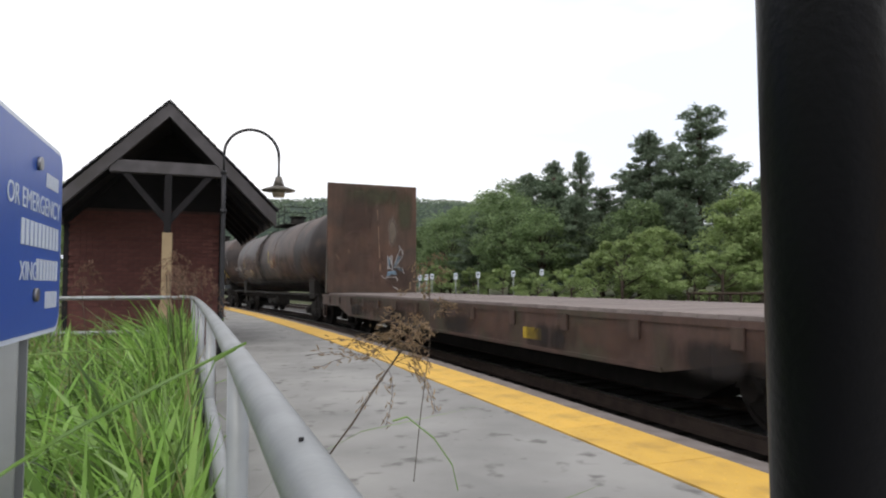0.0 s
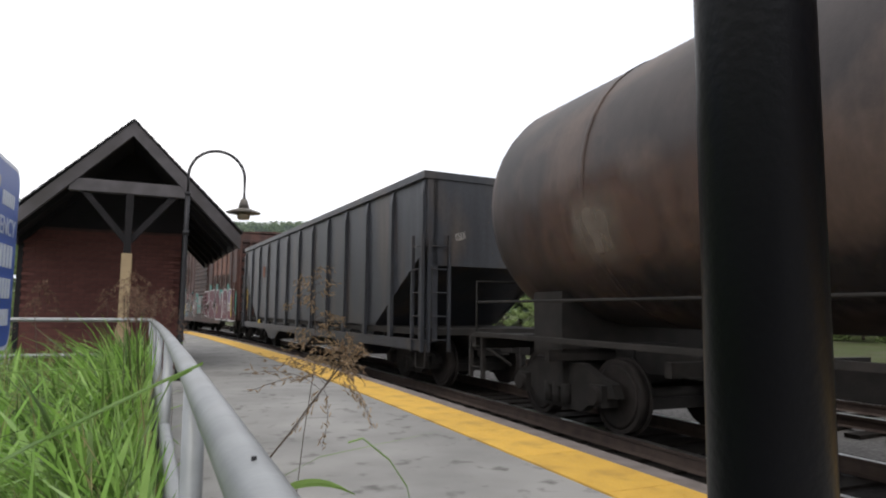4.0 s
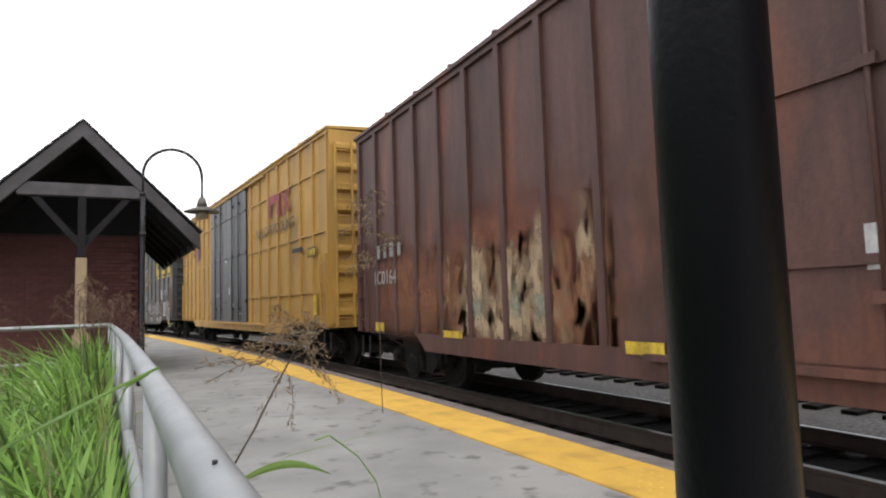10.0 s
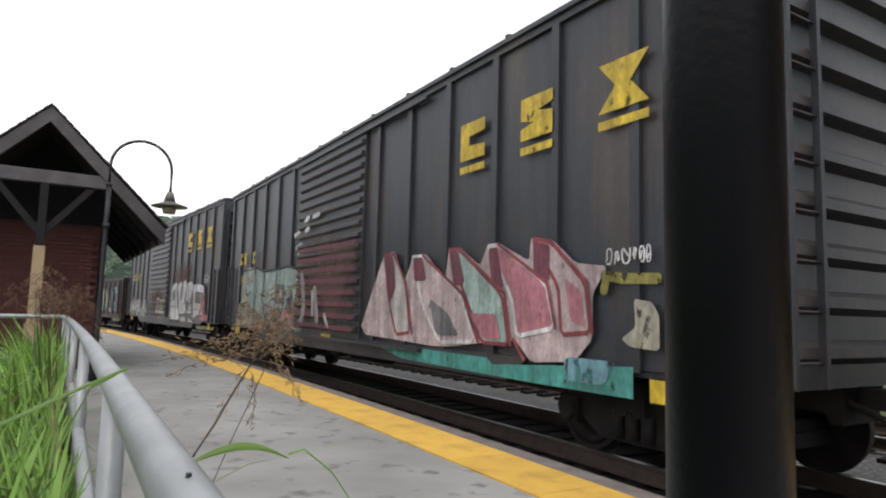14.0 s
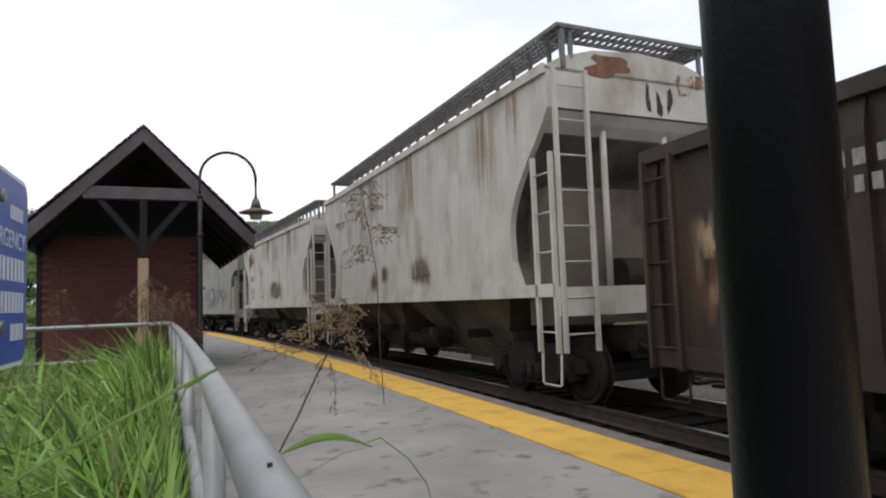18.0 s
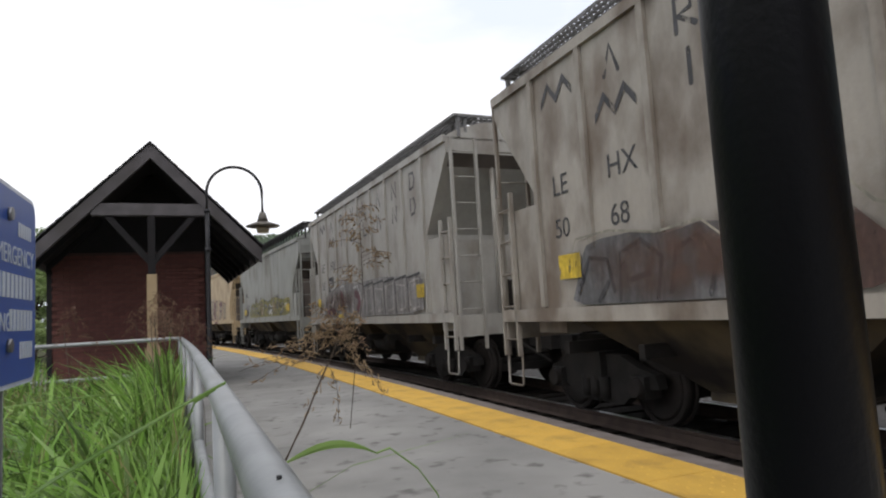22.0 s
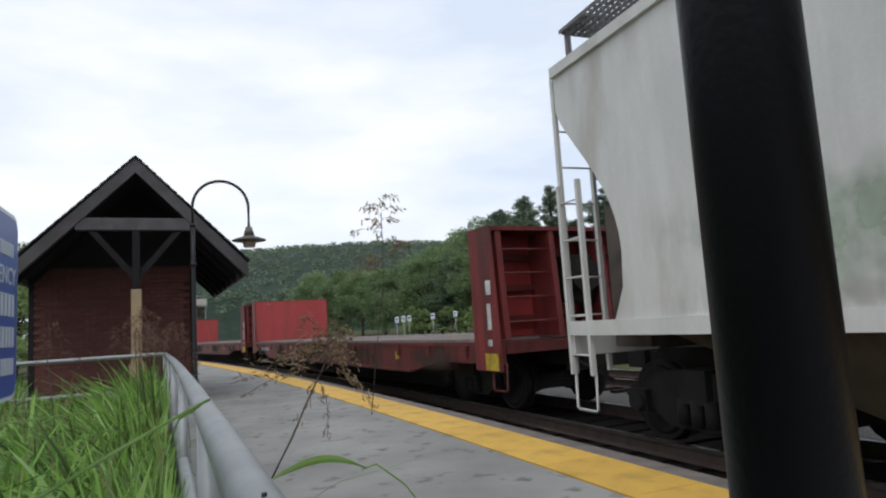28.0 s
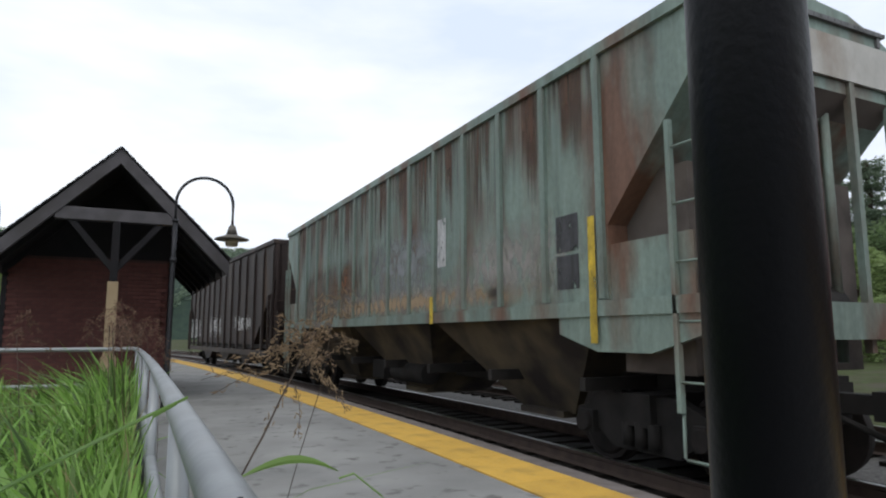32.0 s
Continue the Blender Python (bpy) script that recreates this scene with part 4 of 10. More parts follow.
def scribble(c, y0, y1, z0, z1, ink, seed, n=14, x=SIDE + 0.045, w=0.035):
    """Thin scrawled strokes in short rows, like hurried handwriting that spells nothing."""
    rnd = random.Random(seed)
    runs = max(1, n // 7)
    hgt = min(0.5, (z1 - z0) * (0.9 if runs == 1 else 0.55))
    for r in range(runs):
        y = y1 - (y1 - y0) * (r % 3) / 3.0 * (runs > 1) - 0.1 * rnd.random()
        zb = z0 + (z1 - z0 - hgt) * (rnd.random() if runs > 1 else 0.3)
        for k in range(min(7, n)):
            wd = hgt * rnd.uniform(0.35, 0.75)
            if y - wd < y0:
                break
            g = odd_glyph(rnd)
            pts = [(y - wd * a / 2 + rnd.uniform(-0.1, 0.1) * hgt, zb + hgt * b / 2 * rnd.uniform(0.8, 1.15) + rnd.uniform(-0.05, 0.05) * hgt) for a, b in g]
            part("tag", spray(smooth(pts, 1), w * rnd.uniform(0.7, 1.1), x - 0.003 - 0.002 * (r % 3)), INKS[ink], c, "scrawled %s spray line" % ink)
            y -= wd + hgt * rnd.uniform(0.1, 0.3)


def rounded_loop(pts):
    """One pass of corner cutting round a closed outline."""
    out = []
    for p, q in zip(pts, pts[1:] + pts[:1]):
        out += [(p[0] * 0.9 + q[0] * 0.1, p[1] * 0.9 + q[1] * 0.1), (p[0] * 0.1 + q[0] * 0.9, p[1] * 0.1 + q[1] * 0.9)]
    return out


def film(c, ink, pts, lay=0, x=SIDE - 0.002, name="graffiti", label=""):
    """A patch of paint of a given outline on the platform side."""
    bm = bmesh.new()
    pts = rounded_loop(pts) if name == "graffiti" else pts
    bm.faces.new([bm.verts.new((x - 0.0035 * lay, y, z)) for y, z in pts])
    return part(name, bm, INKS[ink], c, label or "sprayed %s patch" % ink)


def letter(c, pts, fill, edge, lay=1, w=0.05, x=SIDE - 0.002):
    """One sprayed letter form: a filled outline with a painted edge."""
    ob = film(c, fill, pts, lay, x, label="sprayed letter form filled with %s" % fill)
    pts = rounded_loop(pts)
    part("outline", spray(pts + pts[:1], w, x - 0.0035 * lay - 0.002), INKS[edge], ob, "%s outline" % edge)
    return ob


def marks(c, ink, w, strokes, lay=3, x=SIDE - 0.002, name="tag"):
    """Loose sprayed strokes on the platform side."""
    for k, pts in enumerate(strokes):
        part(name, spray(pts, w, x - 0.0035 * lay - 0.0006 * (k % 4)), INKS[ink], c, "sprayed %s stroke" % ink)


def end_marks(c, ink, w, y, strokes):
    """Loose strokes on a panel that faces along the train: (x, z) points."""
    for k, pts in enumerate(strokes):
        bm = spray(pts, w, -0.0006 * (k % 4))
        for v in bm.verts:
            v.co = (v.co.y, y + v.co.x, v.co.z)
        part("tag", bm, INKS[ink], c, "sprayed %s stroke" % ink)


def boxcar(u0, u1, top, bottom, m, label, ribs=14, door=(0.0, 3.0), door_kind="corrugated", door_mat=None, end_ribs=9, roof_mat=None, panel_rows=0, end_mat=None, post_mat=None):
    c, half = car("boxcar", label, u0, u1)
    running_gear(c, half)
    lo = bottom + 0.22
    bm = bmesh.new()
    bx(bm, SIDE + 0.06, 1.56, -half, half, lo, top - 0.10)
    part("body", bm, m, c, "", 0.0)
    # side posts
    bm = bmesh.new()
    bx(bm, 0, 0.055, -0.06, 0.06, lo + 0.04, top - 0.16)
    post = as_mesh("side_post", bm, post_mat or m)
    d0, d1 = door
    for i in range(ribs + 1):
        y = -half + 0.12 + (2 * half - 0.24) * i / ribs
        if d0 - 0.12 < y < d1 + 0.12:
            continue
        ob = part("side_post", post, None, c)
        ob.matrix_basis = Matrix.Translation((SIDE + 0.006, y, 0))
    for rz in range(panel_rows):
        z = (1.82, 3.26, 4.76)[rz]
        bm = bmesh.new()
        bx(bm, SIDE + 0.02, SIDE + 0.06, -half + 0.2, d0 - 0.1, z - 0.03, z + 0.03)
        part("side_rail", bm, m, c)
        bm = bmesh.new()
        bx(bm, SIDE + 0.02, SIDE + 0.06, d1 + 0.1, half - 0.2, z - 0.03, z + 0.03)
        part("side_rail", bm, m, c)
    bm = bmesh.new()
    bx(bm, SIDE + 0.01, SIDE + 0.14, -half, half, top - 0.16, top - 0.06)
    part("top_chord", bm, m, c)
    bm = bmesh.new()
    w = half - 3.2
    prism(bm, [(-half, lo), (-half, bottom + 0.28), (-w - 0.4, bottom + 0.28), (-w, bottom), (w, bottom), (w + 0.4, bottom + 0.28), (half, bottom + 0.28), (half, lo), (half, lo + 0.06), (-half, lo + 0.06)], "x", SIDE + 0.012, SIDE + 0.055)
    part("side_sill", bm, m, c)
    # roof with overhanging edge
    bm = bmesh.new()
    prism(bm, [(SIDE - 0.03, top - 0.07), (SIDE - 0.03, top - 0.01), (0, top + 0.10), (1.66, top - 0.01), (1.66, top - 0.07), (0, top)], "y", -half - 0.05, half + 0.05)
    for i in range(int(2 * half / 1.3)):
        y = -half + 0.6 + i * 1.3
        prism(bm, [(SIDE - 0.03, top), (SIDE - 0.03, top + 0.03), (0, top + 0.14), (1.66, top + 0.03), (1.66, top), (0, top + 0.1)], "y", y, y + 0.07)
    part("roof", bm, roof_mat or m, c)
    # corrugated ends
    for sy in (-1, 1):
        bm = bmesh.new()
        y = sy * half
        bx(bm, SIDE + 0.03, 1.6, min(y, y + sy * 0.03), max(y, y + sy * 0.03), bottom + 0.3, top - 0.08)
        em = end_mat or m
        ew = part("end_wall", bm, em, c, "horizontally corrugated end")
        hgt = (top - lo) / end_ribs * 0.27
        bm = bmesh.new()
        prism(bm, [(y, -hgt), (y + sy * 0.13, -hgt * 0.35), (y + sy * 0.13, hgt * 0.35), (y, hgt)], "x", SIDE + 0.16, 1.48)
        er = as_mesh("end_rib", bm, em)
        for i in range(end_ribs):
            k = part("end_rib", er, None, ew)
            k.matrix_basis = Matrix.Translation((0, 0, lo + 0.1 + (top - lo - 0.35) * (i + 0.5) / end_ribs))
        ladder(c, SIDE + 0.14, y + sy * 0.15, bottom + 0.25, 2.6 if sy > 0 else top - 0.4, em, along="x")
        stirrup(c, y + (0.08 if sy < 0 else -0.48), P_UNDER)
    ladder(c, SIDE - 0.02, -half + 0.10, bottom + 0.25, 2.7, m)
    ladder(c, SIDE - 0.02, half - 0.52, bottom + 0.25, 2.7, m)
    # door
    dm = door_mat or m
    if d1 > d0:
        n = 2 if door_kind == "double" else 1
        for k in range(n):
            a, b = d0 + (d1 - d0) * k / n, d0 + (d1 - d0) * (k + 1) / n
            bm = bmesh.new()
            bx(bm, SIDE + 0.0, SIDE + 0.059, a + 0.01, b - 0.01, lo + 0.05, top - 0.2)
            dr = part("door", bm, dm, c, "sliding side door")
            if door_kind in ("corrugated", "banded"):
                nr = 17
                for i in range(nr):
                    z = lo + 0.12 + (top - lo - 0.4) * (i + 0.5) / nr
                    if door_kind == "banded":
                        z = 1.5 + 0.175 * i + 0.22 * ((i > 3) + (i > 7) + (i > 10))
                        if z > top - 0.35:
                            break
                    bm = bmesh.new()
                    prism(bm, [(SIDE, z - 0.075), (SIDE - 0.06, z - 0.03), (SIDE - 0.06, z + 0.02), (SIDE, z + 0.05)], "y", a + 0.06, b - 0.06)
                    part("door_rib", bm, dm, dr)
            else:
                for f in ((0.22, 0.5, 0.78) if door_kind == "plug" else (0.33, 0.66)):
                    bm = bmesh.new()
                    y = a + (b - a) * f
                    tube(bm, (SIDE - 0.04, y, lo + 0.1), (SIDE - 0.04, y, top - 0.25), 0.022, 6)
                    for z in (lo + 0.5, (lo + top) / 2, top - 0.6):
                        bx(bm, SIDE - 0.07, SIDE, y - 0.07, y + 0.07, z - 0.04, z + 0.04)
                    part("lock_rod", bm, dm, dr)
                for z in (lo + 0.75, (lo + top) / 2, top - 0.95):
                    bm = bmesh.new()
                    bx(bm, SIDE - 0.03, SIDE, a + 0.05, b - 0.05, z - 0.035, z + 0.035)
                    part("door_rib", bm, dm, dr)
        bm = bmesh.new()
        bx(bm, SIDE - 0.07, SIDE + 0.02, d0 - 2.2, d1 + 0.3, lo - 0.03, lo + 0.03)
        part("door_track", bm, m, c)
        bm = bmesh.new()
        bx(bm, SIDE - 0.05, SIDE + 0.02, d0 - 2.2, d1 + 0.3, top - 0.24, top - 0.19)
        part("door_track", bm, m, c)
    return c, half


def hopper(u0, u1, top, sill, m, label, ribs=0, slope=(1.5, 3.3), bays=2, cut=1.08, notch=0.0, board=0.55, skirt=0.0, drop=0.45, grate=None, plate=False, shear=None, band=0.17, skirt_ends=(-1, 1)):
    c, half = car("covered_hopper", label, u0, u1)
    running_gear(c, half, 1.55)
    yt, yb = half - 0.10, half - cut
    zk = slope[1]
    # side outline: full length on top, drawn in below along the end slope sheets
    if notch:
        out = [(-yt, top), (-yt, notch), (-yt + 0.55, notch - 0.05), (-yt + 1.0, notch - 0.2), (-yt + 1.33, notch - 0.5), (-yt + 1.45, notch - 0.9), (-yt + 1.57, sill)]
    elif ribs == 0:
        out = [(-yt, top), (-yt, top - 0.55)]
        for i in range(1, 11):
            f = i / 10
            out.append((-yt + cut * math.sin(f * math.pi / 2) ** 1.25, top - 0.55 - f * (top - 0.55 - sill - 0.75)))
        out += [(-yt + cut * 0.97, sill + 0.35), (-yt + cut * 0.8, sill)]
    else:
        out = [(-yt, top), (-yt, top - drop), (-yb, zk), (-yb, sill)]
    bm = bmesh.new()
    prism(bm, out + [(-y, z) for y, z in out[::-1]], "x", SIDE + 0.05, 1.58)
    part("body", bm, m, c)
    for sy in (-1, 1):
        # grimy slope sheet closing the end; the overhang's shade is in its colour
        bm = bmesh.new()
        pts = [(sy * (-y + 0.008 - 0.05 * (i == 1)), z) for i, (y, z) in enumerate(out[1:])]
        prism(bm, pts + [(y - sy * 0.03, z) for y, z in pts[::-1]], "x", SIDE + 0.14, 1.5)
        part("slope_sheet", bm, P_SLOPE, c, "grimy slope sheet with the end overhang's shade in its dark colour")
        e0, e1 = sorted((sy * (half - 0.12), sy * half))
        bm = bmesh.new()
        bx(bm, SIDE + 0.04, 1.6, e0, e1, sill - 0.42, sill - 0.05)
        part("end_sill", bm, m, c)
        if plate:
            e0, e1 = sorted((sy * (half - 2.3), sy * (half - 0.15)))
            bm = bmesh.new()
            prism(bm, [(e0, sill - 0.16), (e1, sill - 0.16), (e1, sill - 0.36), ((e0 + e1) / 2 + 0.4, sill - 0.55), ((e0 + e1) / 2 - 0.4, sill - 0.55), (e0, sill - 0.36)], "x", SIDE + 0.03, SIDE + 0.10)
            part("bolster_plate", bm, m, c)
        if skirt and sy in skirt_ends:
            e0, e1 = sorted((sy * (yb - 0.02), sy * (half - 0.28)))
            bm = bmesh.new()
            bx(bm, SIDE + 0.075, SIDE + 0.10, e0, e1, sill, skirt)
            part("skirt_plate", bm, m, c, "plate that closes the lower end of the side")
        # upright shear plate inboard of the ladders
        y0, y1 = sorted((sy * (yb - 0.1), sy * (half - 0.55)))
        bm = bmesh.new()
        bx(bm, -1.3, 1.3, y0, y1, 1.1, sill + 1.35)
        part("shear_plate", bm, shear or P_SLOPE, c)
        bm = bmesh.new()
        for x in (-0.55, 0.55):
            tube(bm, (x, sy * (half - 0.3), 1.2), (x, sy * (half - 0.3), top - 0.4), 0.05, 6)
        part("end_post", bm, m, c)
        y0 = sy * (half - 0.06) - (0.42 if sy > 0 else 0)
        ladder(c, SIDE + 0.03, y0, 0.78, sill + 1.7, m, 0.42, rungs=5)
        ladder(c, SIDE + 0.10, sy * half, 0.78, top - 0.05, m, 0.5, along="x", rungs=8)
        stirrup(c, y0, m, 0.42, 0.36, 0.82)
        bm = bmesh.new()
        tube(bm, (-0.3, sy * (half - 0.45), 1.75), (0.6, sy * (half - 0.45), 1.75), 0.26, 16)
        part("air_reservoir", bm, P_WHEEL, c)
    for z0, z1, xx in ((sill - band, sill, SIDE - (0.03 if band > 0.2 else 0.0)), (top - 0.1, top + 0.03, SIDE + 0.0)):
        bm = bmesh.new()
        y = half - 0.05 if z0 < 2 else yt
        bx(bm, xx, SIDE + 0.06, -y, y, z0, z1)
        part("side_sill" if z0 < 2 else "top_chord", bm, m, c)
    if ribs:
        bm = bmesh.new()
        bx(bm, 0, 0.055, -0.05, 0.05, sill + 0.02, top - 0.1)
        post = as_mesh("side_post", bm, m)
        for i in range(ribs + 1):
            ob = part("side_post", post, None, c)
            ob.matrix_basis = Matrix.Translation((SIDE + 0.002, -yb + 0.08 + (2 * yb - 0.16) * i / ribs, 0))
    # hopper bays
    for k in range(bays):
        w = (2 * yb - 0.6) / bays
        y0 = -yb + 0.3 + k * w
        bm = bmesh.new()
        rings = []
        for z, iy, x0, x1 in ((sill - 0.05, 0.0, -1.5, 1.5), (0.42, w * 0.36, -0.62, 0.62)):
            rings.append([bm.verts.new(p) for p in ((x0, y0 + iy, z), (x1, y0 + iy, z), (x1, y0 + w - iy, z), (x0, y0 + w - iy, z))])
        for i in range(4):
            bm.faces.new((rings[0][i], rings[0][(i + 1) % 4], rings[1][(i + 1) % 4], rings[1][i]))
        bm.faces.new(rings[0][::-1])
        bm.faces.new(rings[1])
        bx(bm, -0.75, 0.75, y0 + w * 0.38, y0 + w * 0.62, 0.36, 0.45)
        part("hopper_bay", bm, P_BAY, c, "dusty sloping discharge bay")
    # roof and running boards
    bm = bmesh.new()
    prism(bm, [(SIDE + 0.04, top), (-1.3, top + 0.16), (-0.8, top + 0.30), (0, top + 0.36), (0.8, top + 0.30), (1.25, top + 0.16), (1.58, top), (1.58, top - 0.05), (SIDE + 0.04, top - 0.05)], "y", -yt, yt)
    part("roof", bm, m, c)
    bm = bmesh.new()
    for sx in (-1, 1):
        for i in range(int(4 * yt) - 1):
            y = -yt + i * 0.5
            bx(bm, sx * 1.15 - 0.03, sx * 1.15 + 0.03, y, y + 0.04, top + 0.1, top + board + 0.01)
        for k in range(9 if grate else 6):
            x = sx * 1.15 - 0.24 + (0.06 if grate else 0.096) * k
            bx(bm, x - 0.008, x + 0.008, -yt - 0.05, yt + 0.05, top + board, top + board + 0.05)
    for i in range(int(2 * yt / 0.10)):
        y = -yt + i * 0.10
        bx(bm, -1.40, -0.9, y, y + 0.014, top + board + 0.01, top + board + 0.04)
    for sy in (-1, 1):
        for k in range(24):
            x = -1.35 + k * 0.115
            y0, y1 = sorted((sy * (yt + 0.05), sy * (yt - 0.45)))
            bx(bm, x, x + 0.03, y0, y1, top + board + 0.01, top + board + 0.04)
        for k in range(3):
            y = sy * (yt + 0.03 - 0.22 * k)
            bx(bm, -1.36, 1.36, y - 0.015, y + 0.015, top + board - 0.005, top + board + 0.05)
        for x in (-1.3, 1.3):
            bx(bm, x - 0.03, x + 0.03, sy * yt - 0.03, sy * yt + 0.03, top, top + board + 0.01)
    part("running_board", bm, grate or P_GRATE, c, "steel grating running boards")
    for k in range(3 if half < 7 else 5):
        bm = bmesh.new()
        n_h = 3 if half < 7 else 5
        y = -yt + 1.4 + k * (2 * yt - 2.8) / (n_h - 1)
        bx(bm, -0.42, 0.42, y - 0.9, y + 0.9, top + 0.3, top + 0.46)
        part("roof_hatch", bm, m, c)
    return c, half


def tank_car(u0, u1, label, m, zc=2.75, r=1.6):
    c, half = car("tank_car", label, u0, u1)
    running_gear(c, half, 1.9)
    n = 40
    bm = bmesh.new()
    prof = []
    for i in range(8):
        a = math.pi / 2 * i / 7
        prof.append((-half + 0.45 + 0.75 * (1 - math.sin(a)), r * math.cos(a)))
    prof = [(y, q) for y, q in prof][::-1]
    prof += [(-y, q) for y, q in prof[::-1]]
    prof.sort()
    rings = []
    for y, q in prof:
        q = max(q, 0.01)
        rings.append([bm.verts.new((q * math.cos(2 * math.pi * k / n), y, zc + q * math.sin(2 * math.pi * k / n))) for k in range(n)])
    for a, b in zip(rings, rings[1:]):
        for k in range(n):
            bm.faces.new((a[k], b[k], b[(k + 1) % n], a[(k + 1) % n])).smooth = True
    bm.faces.new(rings[0])
    bm.faces.new(rings[-1][::-1])
    part("shell", bm, m, c)
    for f in (-0.62, -0.22, 0.22, 0.62):
        bm = bmesh.new()
        tube(bm, (0, f * half - 0.04, zc), (0, f * half + 0.04, zc), r + 0.012, n)
        part("shell_seam", bm, m, c)
    for sy in (-1, 1):
        bm = bmesh.new()
        y = sy * (half - 1.9)
        bx(bm, -1.25, 1.25, y - 0.35, y + 0.35, 0.95, 1.75)
        part("saddle", bm, P_UNDER, c)
        bm = bmesh.new()
        bx(bm, -1.5, 1.5, min(sy * half, sy * (half - 0.2)), max(sy * half, sy * (half - 0.2)), 0.9, 1.07)
        part("end_sill", bm, P_UNDER, c)
        bm = bmesh.new()
        bx(bm, -0.4, 0.4, min(sy * (half - 0.21), sy * (half - 2.6)), max(sy * (half - 0.21), sy * (half - 2.6)), 0.8, 1.075)
        part("centre_sill", bm, P_UNDER, c)
        ladder(c, -1.5, sy * half - (0.45 if sy > 0 else 0), 0.45, 1.1, P_UNDER)
        bm = bmesh.new()
        e = sy * (half - 0.12)
        pipe(bm, [(-1.45, e, 1.1), (-1.45, e, 1.95), (1.45, e, 1.95), (1.45, e, 1.1)], 0.02, 6)
        part("end_rail", bm, P_UNDER, c)
        bm = bmesh.new()
        bx(bm, -1.55, 1.55, min(e, e - sy * 0.7), max(e, e - sy * 0.7), 1.08, 1.13)
        part("end_platform", bm, P_UNDER, c)
    bm = bmesh.new()
    pipe(bm, [(-1.52, -half + 0.3, 1.62), (-1.52, half - 0.3, 1.62)], 0.018, 6)
    bx(bm, -1.58, -1.48, -half + 0.3, half - 0.3, 1.10, 1.16)
    part("grab_rail", bm, P_UNDER, c)
    bm = bmesh.new()
    tube(bm, (0, 0, zc + r - 0.1), (0, 0, zc + r + 0.45), 0.36, 20, 0.34)
    tube(bm, (0, 0, zc + r + 0.45), (0, 0, zc + r + 0.5), 0.42, 20)
    part("dome", bm, P_UNDER, c)
    bm = bmesh.new()
    zz = zc + r + 0.05
    bx(bm, -0.95, 0.95, -1.2, 1.2, zz - 0.04, zz)
    for x in (-0.95, 0.95):
        for y in (-1.2, 0, 1.2):
            tube(bm, (x, y, zz), (x, y, zz + 0.8), 0.02, 6)
        for z in (zz + 0.42, zz + 0.8):
            tube(bm, (x, -1.2, z), (x, 1.2, z), 0.018, 6)
    for y in (-1.2, 1.2):
        tube(bm, (-0.95, y, zz + 0.8), (0.95, y, zz + 0.8), 0.018, 6)
    part("dome_platform", bm, P_UNDER, c, "railed platform round the dome")
    bm = bmesh.new()
    pts = [(-(r + 0.1) * math.cos(a), 0.75, zc + (r + 0.1) * math.sin(a)) for a in [1.15 - 0.16 * i for i in range(13)]]
    pts2 = [(x, y + 0.42, z) for x, y, z in pts]
    pipe(bm, pts, 0.02, 6)
    pipe(bm, pts2, 0.02, 6)
    for a, b in zip(pts, pts2):
        tube(bm, a, b, 0.013, 6)
    part("ladder", bm, P_UNDER, c)
    return c, half


def bulkhead(c, y, top, face, m, back, plates):
    """face: the side (-1 near, 1 far) that carries the smooth loading panel."""
    deep = 0.80 if plates else 0.62
    y0, y1 = sorted((y, y - face * 0.09))
    bm = bmesh.new()
    bx(bm, SIDE + 0.03, 1.6, y0, y1, 1.2, top)
    b = part("bulkhead", bm, m, c, "", 0.02)
    for k in range(4):
        x = SIDE + 0.1 + k * 1.0
        bm = bmesh.new()
        prism(bm, [(y - face * 0.092, top - 0.03), (y - face * (deep * 0.85 if plates else 0.2), top - 0.03), (y - face * deep, 1.2), (y - face * 0.092, 1.2)], "x", x, x + 0.10)
        part("bulkhead_post", bm, P_MIDRED if plates else back, b)
    for z in [1.5 + 0.5 * i for i in range(int((top - 1.5) / 0.5) + 1)]:
        ya, yb = sorted((y - face * 0.092, y - face * 0.2))
        bm = bmesh.new()
        bx(bm, SIDE + 0.1, 1.5, ya, yb, z - 0.05, z + 0.05)
        part("bulkhead_rib", bm, back, b)
    if plates:
        for x in (SIDE - 0.005, 1.58):
            bm = bmesh.new()
            prism(bm, [(y, top + 0.01), (y - face * deep * 0.87, top + 0.01), (y - face * (deep + 0.02), 0.72), (y, 0.72)], "x", x, x + 0.03)
            part("side_plate", bm, P_MIDRED, b, "red steel plate closing the bulkhead's side")
        bm = bmesh.new()
        ya, yb = sorted((y, y - face * deep * 0.88))
        bx(bm, SIDE + 0.03, 1.57, ya, yb, top - 0.07, top - 0.005)
        part("top_cap", bm, P_MIDRED, b)
        for i in range(4):
            z = 1.45 + i * 0.38
            yy = y - face * (deep - 0.06 - 0.04 * i)
            bm = bmesh.new()
            tube(bm, (SIDE + 0.2, yy, z), (SIDE + 1.1, yy, z), 0.018, 6)
            part("rung", bm, P_MIDRED, b)


